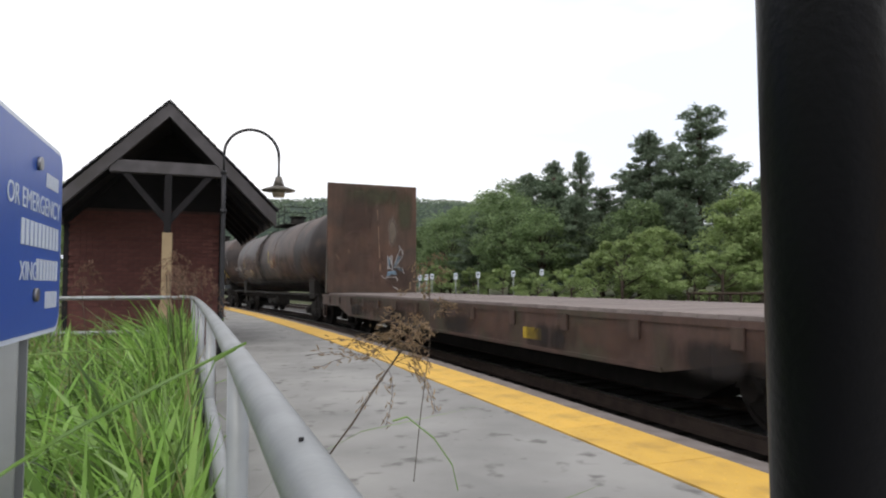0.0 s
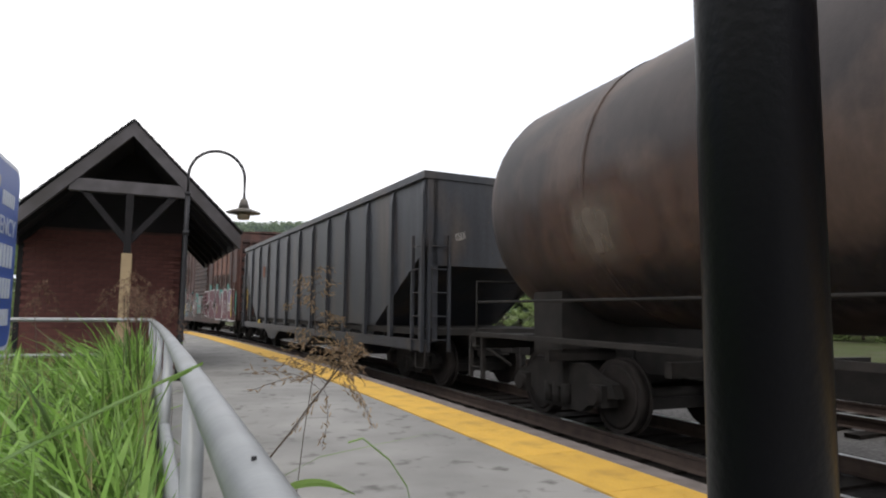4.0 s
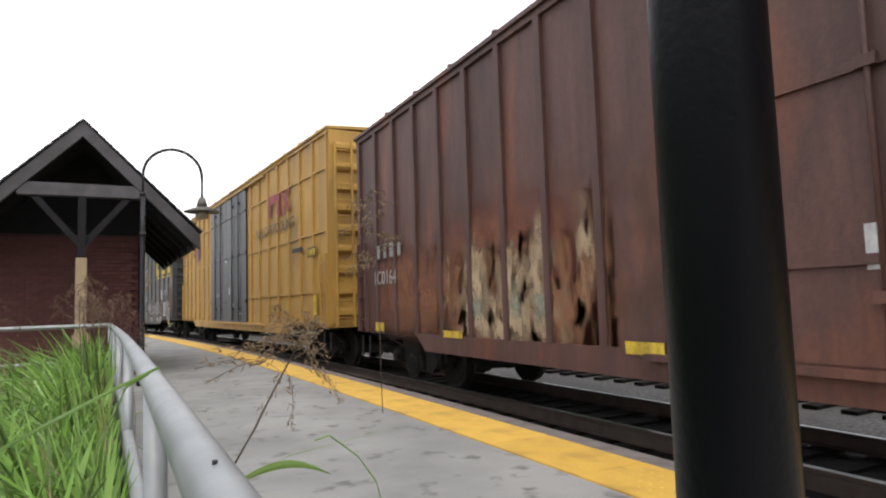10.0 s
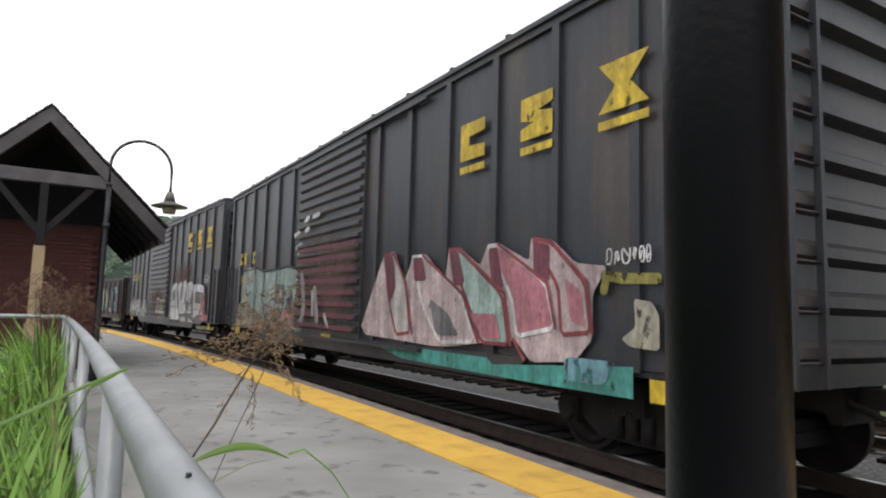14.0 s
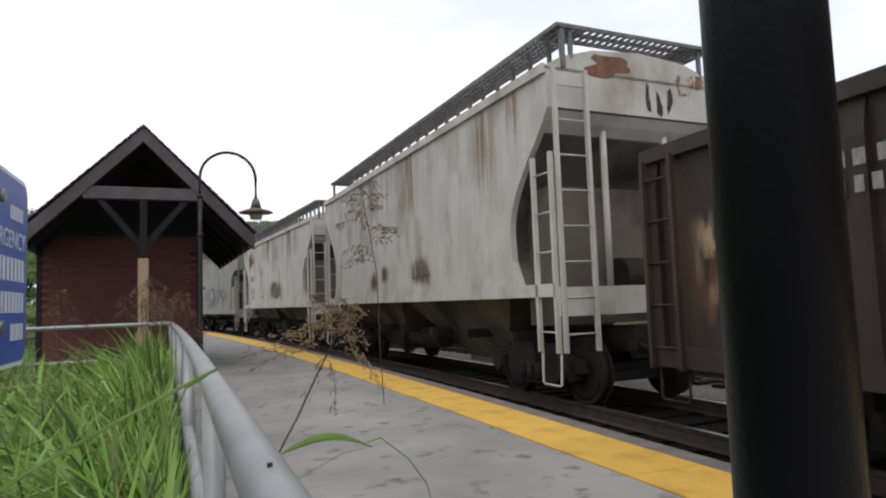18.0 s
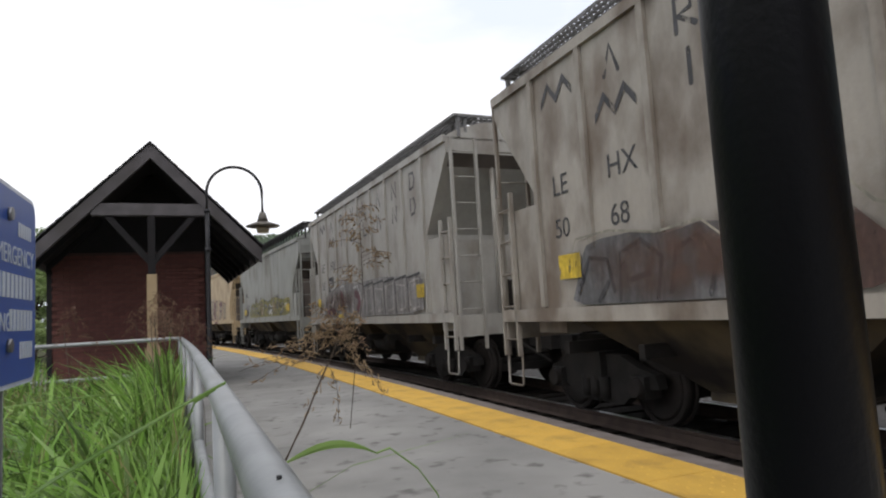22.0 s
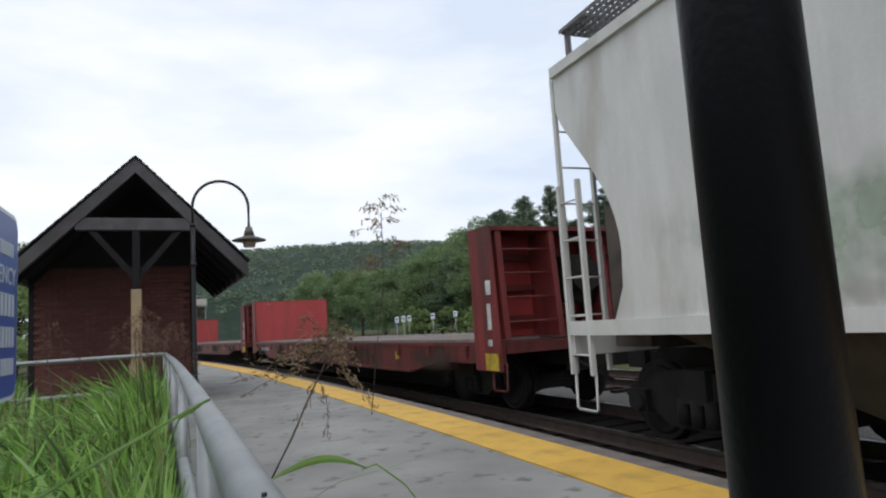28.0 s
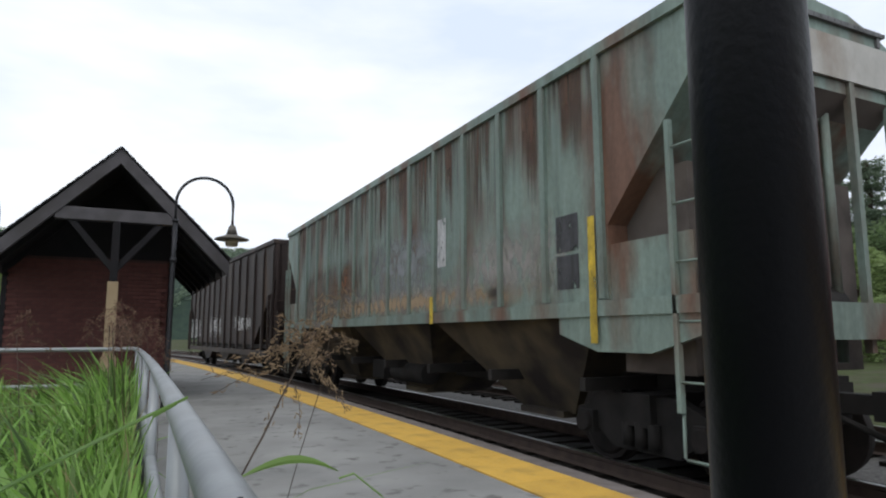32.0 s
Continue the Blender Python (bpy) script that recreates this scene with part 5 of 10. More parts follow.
def flatcar(u0, u1, label, m, tall, faces, panel):
    c, half = car("bulkhead_flatcar", label, u0, u1)
    running_gear(c, half, 2.0)
    bm = bmesh.new()
    w = half - 3.6
    prism(bm, [(-half, 1.16), (-half, 0.82), (-w - 1.2, 0.82), (-w, 0.58), (w, 0.58), (w + 1.2, 0.82), (half, 0.82), (half, 1.16)], "x", SIDE + 0.02, SIDE + 0.06)
    bx(bm, SIDE, SIDE + 0.14, -half, half, 1.09, 1.16)
    bx(bm, SIDE, SIDE + 0.12, -w, w, 0.58, 0.63)
    part("side_sill", bm, m, c)
    bm = bmesh.new()
    bx(bm, SIDE + 0.08, 1.58, -half, half, 0.98, 1.15)
    bx(bm, 1.5, 1.6, -half, half, 0.65, 1.1)
    part("frame", bm, m, c)
    bm = bmesh.new()
    prism(bm, [(-w - 0.9, 0.9), (-w + 0.6, 0.14), (w - 0.6, 0.14), (w + 0.9, 0.9)], "x", -0.55, 0.55)
    part("fishbelly_sill", bm, P_UNDER, c, "deep grimy fishbelly sill")
    bm = bmesh.new()
    bx(bm, SIDE + 0.05, 1.58, -0.12, 0.12, 1.15, 1.20)
    plank = as_mesh("deck_plank", bm, P_DECK)
    n = int((2 * half - 1.4) / 0.25)
    for i in range(n):
        ob = part("deck_plank", plank, None, c)
        ob.matrix_basis = Matrix.Translation((0, -half + 0.75 + i * 0.25, 0.002 * (i % 3)))
    bm = bmesh.new()
    bx(bm, -0.022, 0, -0.07, 0.07, 0.90, 1.10)
    pocket = as_mesh("stake_pocket", bm, m)
    for i in range(14):
        ob = part("stake_pocket", pocket, None, c)
        ob.matrix_basis = Matrix.Translation((SIDE, -half + 1.2 + i * (2 * half - 2.4) / 13, 0))
    for sy, face in ((-1, 1), (1, -1)):
        if faces[0 if sy < 0 else 1]:
            bulkhead(c, sy * (half - (0.84 if panel is P_RED else 0.62)), tall, face, panel, m, panel is P_RED)
        stirrup(c, sy * half - (0.42 if sy > 0 else 0), m)
    return c, half


def open_car(name, u0, u1, top, bottom, m, label, ribs=12, hopper_ends=False):
    c, half = car(name, label, u0, u1)
    running_gear(c, half)
    bm = bmesh.new()
    for x0, x1 in ((SIDE + 0.07, SIDE + 0.11), (1.5, 1.56)):
        if hopper_ends:
            k = 2.6
            prism(bm, [(-half, top), (-half, top - 1.3), (-half + k, bottom + 0.45), (half - k, bottom + 0.45), (half, top - 1.3), (half, top)], "x", x0, x1)
        else:
            bx(bm, x0, x1, -half, half, bottom + 0.2, top)
    for y in (-half, half - 0.06):
        bx(bm, SIDE + 0.11, 1.5, y, y + 0.06, bottom + (1.6 if hopper_ends else 0.3), top)
    part("side_wall", bm, m, c)
    bm = bmesh.new()
    bx(bm, SIDE + 0.11, 1.5, -half + 0.1, half - 0.1, bottom + 0.30, bottom + 0.42)
    part("floor", bm, P_UNDER, c)
    bm = bmesh.new()
    bx(bm, SIDE - 0.01, SIDE + 0.13, -half - 0.03, half + 0.03, top - 0.02, top + 0.12)
    bx(bm, 1.44, 1.6, -half - 0.03, half + 0.03, top - 0.02, top + 0.12)
    for y in (-half - 0.03, half - 0.10):
        bx(bm, SIDE + 0.13, 1.44, y, y + 0.13, top - 0.02, top + 0.12)
    part("top_chord", bm, m, c)
    bm = bmesh.new()
    bx(bm, SIDE + 0.0, SIDE + 0.12, -half, half, bottom + 0.02, bottom + 0.22)
    part("side_sill", bm, m, c)
    bm = bmesh.new()
    prism(bm, [(0.0, bottom + 0.2), (0.0, top - 0.3), (0.05, top), (0.07, top), (0.07, bottom + 0.2)], "y", -0.07, 0.07)
    post = as_mesh("side_post", bm, m)
    for i in range(ribs + 1):
        ob = part("side_post", post, None, c)
        ob.matrix_basis = Matrix.Translation((SIDE, -half + 0.12 + (2 * half - 0.24) * i / ribs, 0))
    for sy in (-1, 1):
        ladder(c, SIDE - 0.02, sy * half - (0.45 if sy > 0 else 0), bottom, min(top, 2.9), m)
        ladder(c, SIDE + 0.1, sy * (half + 0.04), bottom, min(top, 2.9), m, along="x")
        stirrup(c, sy * half - (0.45 if sy > 0 else 0), P_UNDER)
        if hopper_ends:
            bm = bmesh.new()
            prism(bm, [(sy * half, top - 1.2), (sy * (half - 0.08), top - 1.2), (sy * (half - 2.9), bottom + 0.4), (sy * (half - 2.7), bottom + 0.4)], "x", SIDE + 0.12, 1.5)
            part("slope_sheet", bm, m, c)
            bm = bmesh.new()
            for x in (SIDE + 0.2, 1.4):
                bx(bm, x, x + 0.1, min(sy * half, sy * (half - 0.12)), max(sy * half, sy * (half - 0.12)), 0.9, top)
            part("end_post", bm, m, c)
    if hopper_ends:
        for k in range(3):
            bm = bmesh.new()
            w = (2 * half - 5.2) / 3
            y0 = -half + 2.6 + k * w
            prism(bm, [(y0, bottom + 0.45), (y0 + w * 0.4, 0.4), (y0 + w * 0.6, 0.4), (y0 + w, bottom + 0.45)], "x", -1.4, 1.4)
            part("hopper_bay", bm, m, c)
    return c, half


def car_words(c, body, y, z, size, ink, x=SIDE - 0.004):
    """Painted words that start at y and run towards the leading end."""
    cu = bpy.data.curves.new("words", "FONT")
    cu.body, cu.size, cu.extrude = body, size * 1.35, 0.001
    tmp = new("words", cu)
    dg = bpy.context.evaluated_depsgraph_get()
    me = bpy.data.meshes.new_from_object(tmp.evaluated_get(dg))
    bpy.data.objects.remove(tmp)
    me.materials.clear()
    me.materials.append(INKS[ink])
    ob = part("lettering", me, None, c, "%s painted words" % ink)
    ob["kind"] = "stuff"
    ob.matrix_basis = Matrix(((0, 0, -1, x), (-1, 0, 0, y), (0, 1, 0, z), (0, 0, 0, 1)))


def end_film(c, name, ink, y, pts, label=""):
    """A film of paint on a car's leading end: (x, z) points."""
    bm = bmesh.new()
    bm.faces.new([bm.verts.new((x, y, z)) for x, z in pts])
    part(name, bm, INKS[ink], c, label)

# ---- the train, from its head towards its tail; numbers are metres along it ----
S = SIDE
flatcar(2.0, 22.45, "brown bulkhead flatcar with a bare grey timber deck and rusty bulkhead", P_FLATBR, 4.96, (False, True), P_BULK)
c = TRAIN[-1][0]
scribble(c, 6.0, 9.6, 0.8, 1.05, "white", 3, 10)
bars(c, "white", [(y, 1.0, 0.05, 0.16) for y in (-7.2, -5.1, -3.0, 0.2, 3.4, 5.0)] + [(-4.5, 0.75, 0.3, 0.1)], name="lettering")
bars(c, "yellow", [(-4.0, 0.8, 0.5, 0.16)], S + 0.018, "reflector")
FACE = 9.594
for ink, x0, x1, z0, z1 in (("moss", -1.5, 1.6, 4.1, 4.95), ("moss", 0.7, 1.55, 3.2, 4.9), ("wash", -1.5, -0.4, 1.4, 3.6), ("wash", -0.5, 0.6, 1.3, 3.0), ("bark", -1.2, 0.2, 3.0, 4.7), ("bark", 0.3, 1.5, 1.2, 2.2), ("dust", 0.5, 0.9, 2.6, 4.0)):
    stain_quad(c, ink, (x0, FACE, z0), (x1, FACE, z0), (x1, FACE, z1), (x0, FACE, z1))
    FACE -= 0.0015
end_marks(c, "tan", 0.022, FACE, [[(0.15, 4.08), (0.17, 3.6)], [(0.18, 3.5), (0.2, 2.9)], [(0.21, 2.85), (0.25, 1.95)], [(-1.3, 2.5), (-1.2, 2.35)], [(-0.85, 2.55), (-0.88, 2.7)]])
end_marks(c, "brown", 0.03, FACE - 0.0005, [[(-0.9, 3.2), (-0.75, 3.32), (-0.4, 3.3), (-0.2, 3.1), (-0.15, 2.8)], [(-0.6, 3.0), (-0.62, 2.5), (-0.1, 2.45)], [(-0.5, 1.85), (-0.48, 1.55), (0.0, 1.55), (0.02, 1.9)], [(-1.05, 2.1), (-0.95, 1.9), (-0.8, 2.2)]])
end_marks(c, "sky", 0.07, FACE - 0.0015, [[(0.52, 1.8), (0.66, 1.88), (0.82, 1.85)], [(0.54, 1.9), (0.8, 1.93)]])
end_marks(c, "bluegrey", 0.08, FACE - 0.0018, [[(0.76, 2.05), (0.86, 2.25), (0.95, 2.45)], [(0.88, 2.05), (1.06, 2.0)], [(0.56, 2.4), (0.6, 2.1)]])
end_marks(c, "white", 0.018, FACE - 0.004, [[(0.52, 2.5), (0.54, 2.0)], [(0.6, 2.45), (0.72, 1.95)], [(0.66, 2.5), (0.69, 2.1)], [(0.78, 2.2), (0.98, 2.75), (1.06, 2.7), (1.08, 2.5), (0.88, 2.2)], [(0.48, 2.05), (0.56, 2.1), (0.68, 1.98), (0.82, 2.12), (1.05, 2.06), (1.12, 1.85)], [(0.46, 1.74), (0.86, 1.74), (0.88, 1.62)], [(0.3, 1.78), (0.42, 1.68)], [(0.97, 2.75), (0.95, 2.85)], [(0.72, 1.4), (0.86, 1.35), (0.88, 1.3)]])
for y, w in ((-8.5, 1.2), (-5.6, 1.0), (-2.5, 1.6), (1.0, 1.2), (4.5, 1.8)):
    stain(c, "wash", y - w, y + w, 0.6, 1.15, S + 0.014)
    stain(c, "soot", y + 0.4, y + 1.9, 0.55, 1.0, S + 0.012)

for u0, u1, lab, zc, r in ((23.4, 41.9, "black tank car with rusty stains and a railed dome", 2.75, 1.6), (43.6, 61.2, "sooty brown-black tank car with faded panels", 2.99, 1.7)):
    c, h = tank_car(u0, u1, lab, P_TANK, zc, r)
    rnd = random.Random(int(u0))

    def on_shell(name, ink, y, z, w, hgt, label="", ragged=0.0, lift=0.017):
        """A thin patch of paint that follows the round shell."""
        a0, a1 = math.asin((z - hgt / 2 - zc) / r), math.asin((z + hgt / 2 - zc) / r)
        bm = bmesh.new()
        rows = []
        n = 7
        for k in range(n):
            a = a0 + (a1 - a0) * k / (n - 1)
            taper = 1.0 if not ragged else max(0.12, math.sin(math.pi * (k + 0.5) / n)) * (1 + ragged * (rnd.random() - 0.5))
            dy = ragged * w * 0.25 * (rnd.random() - 0.5)
            rows.append([bm.verts.new((-(r + lift) * math.cos(a), y + dy + q * w / 2 * taper, zc + (r + lift) * math.sin(a))) for q in (1, -1)])
        for p, q in zip(rows, rows[1:]):
            bm.faces.new((p[0], p[1], q[1], q[0]))
        return part(name, bm, INKS[ink], c, label)
    def shell_words(body, y, z, size, ink):
        """Words painted on the round shell from y towards the leading end."""
        cu = bpy.data.curves.new("words", "FONT")
        cu.body, cu.size = body, size * 1.35
        tmp = new("words", cu)
        me = bpy.data.meshes.new_from_object(tmp.evaluated_get(bpy.context.evaluated_depsgraph_get()))
        bpy.data.objects.remove(tmp)
        me.materials.clear()
        me.materials.append(INKS[ink])
        for v in me.vertices:
            zz = z + v.co.y
            v.co = (-math.sqrt((r + 0.02) ** 2 - (zz - zc) ** 2), y - v.co.x, zz)
        part("lettering", me, None, c, "%s stencilled words" % ink)["kind"] = "stuff"

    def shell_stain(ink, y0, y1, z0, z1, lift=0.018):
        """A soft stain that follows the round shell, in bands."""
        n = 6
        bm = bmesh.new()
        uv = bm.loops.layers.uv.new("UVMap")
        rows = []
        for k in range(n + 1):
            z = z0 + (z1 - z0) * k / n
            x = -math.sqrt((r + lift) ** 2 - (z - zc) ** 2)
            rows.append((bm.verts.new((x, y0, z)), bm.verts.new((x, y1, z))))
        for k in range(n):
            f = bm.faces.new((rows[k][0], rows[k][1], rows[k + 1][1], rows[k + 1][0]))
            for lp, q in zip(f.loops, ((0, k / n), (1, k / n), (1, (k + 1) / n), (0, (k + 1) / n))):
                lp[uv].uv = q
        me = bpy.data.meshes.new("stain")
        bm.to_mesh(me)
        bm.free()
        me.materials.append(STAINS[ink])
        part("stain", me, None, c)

    second = u0 > 42.5
    if second:
        for k in range(9):
            on_shell("tag", "chalk", -8.25 - 0.09 * k + 0.05 * rnd.random(), 3.35 - 0.07 * k + 0.25 * (rnd.random() - 0.5), 0.025, 0.08 + 0.3 * rnd.random() ** 2, "", 0.9)
        on_shell("yellow_stripe", "yellow", -7.62, 2.42, 0.11, 1.1)
        for y, z, w, hg in ((-6.85, 3.05, 1.15, 0.03), (-6.85, 2.5, 1.15, 0.03), (-6.28, 2.78, 0.03, 0.56), (-7.42, 2.78, 0.03, 0.56)):
            on_shell("panel_rule", "grey", y, z, w, hg)
        for i in range(5):
            for k in range(6):
                on_shell("stencil", "grey", -6.4 - k * 0.18, 2.98 - i * 0.1, 0.13, 0.055)
        shell_words("GBSX", 9.0, 2.62, 0.12, "chalk")
        # the full-length near-black band darkens the lower part of the shell
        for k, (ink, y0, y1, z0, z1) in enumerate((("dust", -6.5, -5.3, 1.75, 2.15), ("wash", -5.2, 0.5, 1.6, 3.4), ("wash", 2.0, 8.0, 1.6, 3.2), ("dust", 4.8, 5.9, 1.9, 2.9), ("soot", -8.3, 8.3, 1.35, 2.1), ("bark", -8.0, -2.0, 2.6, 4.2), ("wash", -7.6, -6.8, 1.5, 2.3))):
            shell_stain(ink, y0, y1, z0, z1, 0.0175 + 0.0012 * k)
    else:
        shell_words("NATX 253018", 8.88, 2.27, 0.26, "chalk")
        for i in range(2):
            for k in range(13):
                if k % 5 != 4:
                    on_shell("stencil", "grey", 8.4 - k * 0.165, 2.13 - i * 0.16, 0.11, 0.065)
        on_shell("yellow_stripe", "yellow", 5.66, 2.5, 0.13, 0.56)
        on_shell("yellow_stripe", "yellow", -0.88, 2.78, 0.13, 0.5)
        for k in range(11):
            a = 6.28 * k / 11
            on_shell("tag", "sky", 5.6 + 0.3 * math.cos(a), 2.1 + 0.32 * math.sin(a), 0.1, 0.12, "", 0.4)
        # one near-black band runs end to end along the shell's bottom
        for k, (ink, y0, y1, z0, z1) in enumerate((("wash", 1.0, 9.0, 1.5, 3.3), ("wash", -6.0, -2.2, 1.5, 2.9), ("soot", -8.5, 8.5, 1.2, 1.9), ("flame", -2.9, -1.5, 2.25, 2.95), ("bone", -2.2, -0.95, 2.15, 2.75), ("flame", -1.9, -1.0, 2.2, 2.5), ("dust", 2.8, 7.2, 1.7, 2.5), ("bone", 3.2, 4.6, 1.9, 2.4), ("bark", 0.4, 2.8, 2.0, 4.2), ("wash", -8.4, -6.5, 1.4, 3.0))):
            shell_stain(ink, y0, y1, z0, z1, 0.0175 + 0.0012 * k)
    if second:
        bm = bmesh.new()
        bx(bm, -1.62, -1.2, -7.75, -7.2, 1.2, 1.48)
        box = part("valve_box", bm, P_GREY, c, "grey valve box with a scrawled white tag", 0.03)
        for k in range(4):
            bm = bmesh.new()
            flat_poly(bm, [(-7.26 - 0.12 * k, 1.24), (-7.32 - 0.12 * k, 1.24), (-7.37 - 0.12 * k, 1.44), (-7.3 - 0.12 * k, 1.44)], -1.622)
            part("tag", bm, INKS["white"], box)
c, h = open_car("open_hopper", 63.0, 81.4, 3.98, 0.72, P_BLACK, "black open-top hopper with tall side posts", 12, True)
text_rows(c, "orange", h - 3.0, 2.9, [(2, 0.4, 1.6)], seed=2)
bars(c, "yellow", [(h - 1.0, 1.9, 0.1, 0.9), (h - 3.6, 1.0, 0.4, 0.14)], S - 0.002, "reflector")

c, h = boxcar(83.0, 100.0, 5.03, 0.72, P_BROWN, "brown boxcar with pink and teal graffiti", 16, (-2.0, 1.6), "corrugated")
for pts in ([(-6.7, 2.65), (-7.05, 2.65), (-7.3, 2.4), (-6.95, 2.28), (-6.75, 2.45)], [(-8.3, 2.35), (-8.55, 2.27), (-8.63, 2.05), (-8.62, 1.16), (-8.35, 1.33), (-8.33, 1.85)],
            [(-4.35, 2.74), (-4.67, 2.68), (-4.7, 2.4), (-4.28, 2.4)], [(-2.68, 2.76), (-3.18, 2.67), (-3.18, 2.45), (-2.67, 2.44)], [(-5.1, 2.42), (-5.6, 2.42), (-5.88, 2.3), (-5.87, 2.0), (-5.55, 1.77), (-5.2, 2.04)], [(0.6, 2.1), (-0.7, 2.3), (-0.8, 1.3), (0.5, 1.2)]):
    film(c, "teal", pts, 0)
for k, pts in enumerate(([(-6.9, 2.08), (-7.1, 2.39), (-8.27, 2.35), (-8.33, 1.79), (-8.2, 1.53), (-8.08, 1.41), (-8.35, 1.39), (-8.55, 1.18), (-8.55, 0.92), (-7.83, 0.9), (-7.0, 0.97), (-6.92, 1.6)],
                         [(-5.9, 1.07), (-5.9, 2.07), (-6.03, 2.35), (-6.32, 2.42), (-6.68, 2.37), (-6.9, 2.1), (-6.98, 1.58), (-6.98, 0.95), (-5.97, 0.9)],
                         [(-4.22, 0.95), (-4.24, 2.0), (-4.42, 2.4), (-4.99, 2.39), (-5.38, 1.57), (-5.49, 2.26), (-5.84, 2.27), (-5.79, 0.95), (-4.47, 0.92)],
                         [(-2.72, 0.95), (-2.7, 2.29), (-3.03, 2.42), (-4.1, 2.41), (-4.15, 2.0), (-3.67, 1.65), (-4.12, 1.28), (-4.15, 0.95)],
                         [(-0.85, 1.2), (-0.95, 2.15), (-1.53, 2.38), (-2.64, 2.38), (-2.58, 1.77), (-1.9, 1.68), (-2.43, 1.31), (-2.42, 1.0)])):
    letter(c, pts, "claret" if k % 2 else "maroon", "white", 1 + k % 2, 0.055)
film(c, "lilac", [(-7.15, 2.3), (-7.6, 2.32), (-7.6, 1.75), (-7.05, 1.75)], 3)
film(c, "redwine", [(-7.85, 2.25), (-8.2, 2.2), (-8.2, 1.6), (-7.85, 1.3)], 3)
marks(c, "white", 0.05, [[(-7.1, 1.71), (-7.6, 1.71), (-7.6, 1.38), (-7.1, 1.38), (-7.1, 1.71)], [(-7.1, 1.5), (-7.6, 1.5)], [(-7.25, 1.71), (-7.25, 1.5)], [(-7.4, 1.71), (-7.4, 1.5)], [(-6.2, 1.2), (-6.25, 1.75), (-6.45, 1.85), (-6.6, 1.7), (-6.55, 1.2)], [(-4.35, 1.9), (-4.6, 1.55), (-4.5, 1.2)], [(-3.0, 1.9), (-3.5, 1.75), (-3.3, 1.45)], [(-6.9, 0.9), (-8.0, 0.88)]], 4)
marks(c, "ash", 0.09, [[(0.4, 1.0), (0.2, 2.0), (-0.3, 1.5), (-0.6, 2.2)], [(1.4, 1.1), (1.2, 2.1), (0.8, 1.2), (0.6, 1.9)], [(-1.2, 1.0), (-1.6, 1.6), (-2.2, 1.1)]], 4, S - 0.06)
graffiti(c, -0.9, 1.5, 1.1, 2.2, ["ash", "teal", "maroon"], "ash", 13, 3, x=S - 0.065)
# rear half: a worn grey piece with pale letters
for ink, y0, y1, z0, z1 in (("tealhaze", 6.2, 6.75, 0.9, 2.5), ("tealhaze", 7.4, 8.4, 0.85, 1.8), ("slush", 7.6, 8.3, 0.8, 1.5), ("tealhaze", 5.6, 6.3, 0.75, 1.15), ("slush", 5.7, 6.2, 0.75, 1.1), ("tealhaze", 5.5, 6.0, 2.2, 2.7)):
    stain(c, ink, y0, y1, z0, z1, S - 0.0025)
film(c, "soil", [(5.5, 0.95), (5.44, 2.2), (5.1, 2.32), (4.6, 2.4), (3.6, 2.3), (2.6, 2.4), (1.75, 2.35), (1.75, 0.95)], 0)
for ink, y0, y1, z0, z1 in (("slush", 3.4, 5.5, 0.85, 1.9), ("blush", 3.3, 4.2, 1.7, 2.6), ("slush", 2.6, 4.1, 0.9, 2.3), ("tealhaze", 3.7, 4.4, 0.85, 1.4), ("blush", 1.5, 2.8, 1.3, 2.6), ("slush", 1.6, 2.7, 0.85, 2.3), ("bark", 1.7, 2.6, 1.1, 1.8), ("bark", 3.3, 4.1, 1.3, 2.1)):
    stain(c, ink, y0, y1, z0, z1, S - 0.0068)
for ink, y0, y1, z0, z1 in (("tealhaze", 4.9, 5.6, 2.25, 2.62), ("tealhaze", 4.2, 5.0, 2.38, 2.72), ("tealhaze", 3.9, 4.3, 2.35, 2.75), ("tealhaze", 1.7, 2.5, 2.2, 2.55), ("slush", 4.6, 5.3, 0.9, 1.5), ("blush", 4.6, 5.2, 1.6, 2.3), ("slush", 1.7, 2.4, 0.85, 1.4)):
    stain(c, ink, y0, y1, z0, z1, S - 0.0078)
marks(c, "teal", 0.04, [[(5.48, 2.36), (5.3, 2.44), (5.18, 2.49)], [(5.15, 2.42), (4.95, 2.5)], [(4.35, 2.5), (4.3, 2.6)], [(4.0, 2.45), (4.03, 2.62)], [(5.95, 2.5), (5.8, 2.3)]], 1)
marks(c, "sky", 0.03, [[(5.4, 2.3), (5.2, 2.38)], [(3.95, 1.1), (3.85, 0.97)], [(5.9, 0.95), (5.85, 1.1)], [(6.1, 0.96), (6.06, 1.12)]], 2)
film(c, "grey", [(5.4, 1.85), (5.3, 2.11), (5.19, 2.32), (4.83, 2.33), (4.66, 2.18), (4.7, 1.6), (5.15, 1.5)], 2)
film(c, "brown", [(5.1, 2.22), (4.8, 2.25), (4.72, 1.75), (5.0, 1.65)], 3)
film(c, "dkgrey", [(4.62, 2.33), (4.41, 2.41), (4.23, 2.36), (4.09, 2.17), (4.08, 1.90), (4.20, 1.66), (4.46, 1.60), (4.57, 1.81), (4.65, 2.13)], 3)
film(c, "soil", [(4.5, 2.2), (4.3, 2.25), (4.2, 2.0), (4.35, 1.8), (4.5, 1.95)], 4)
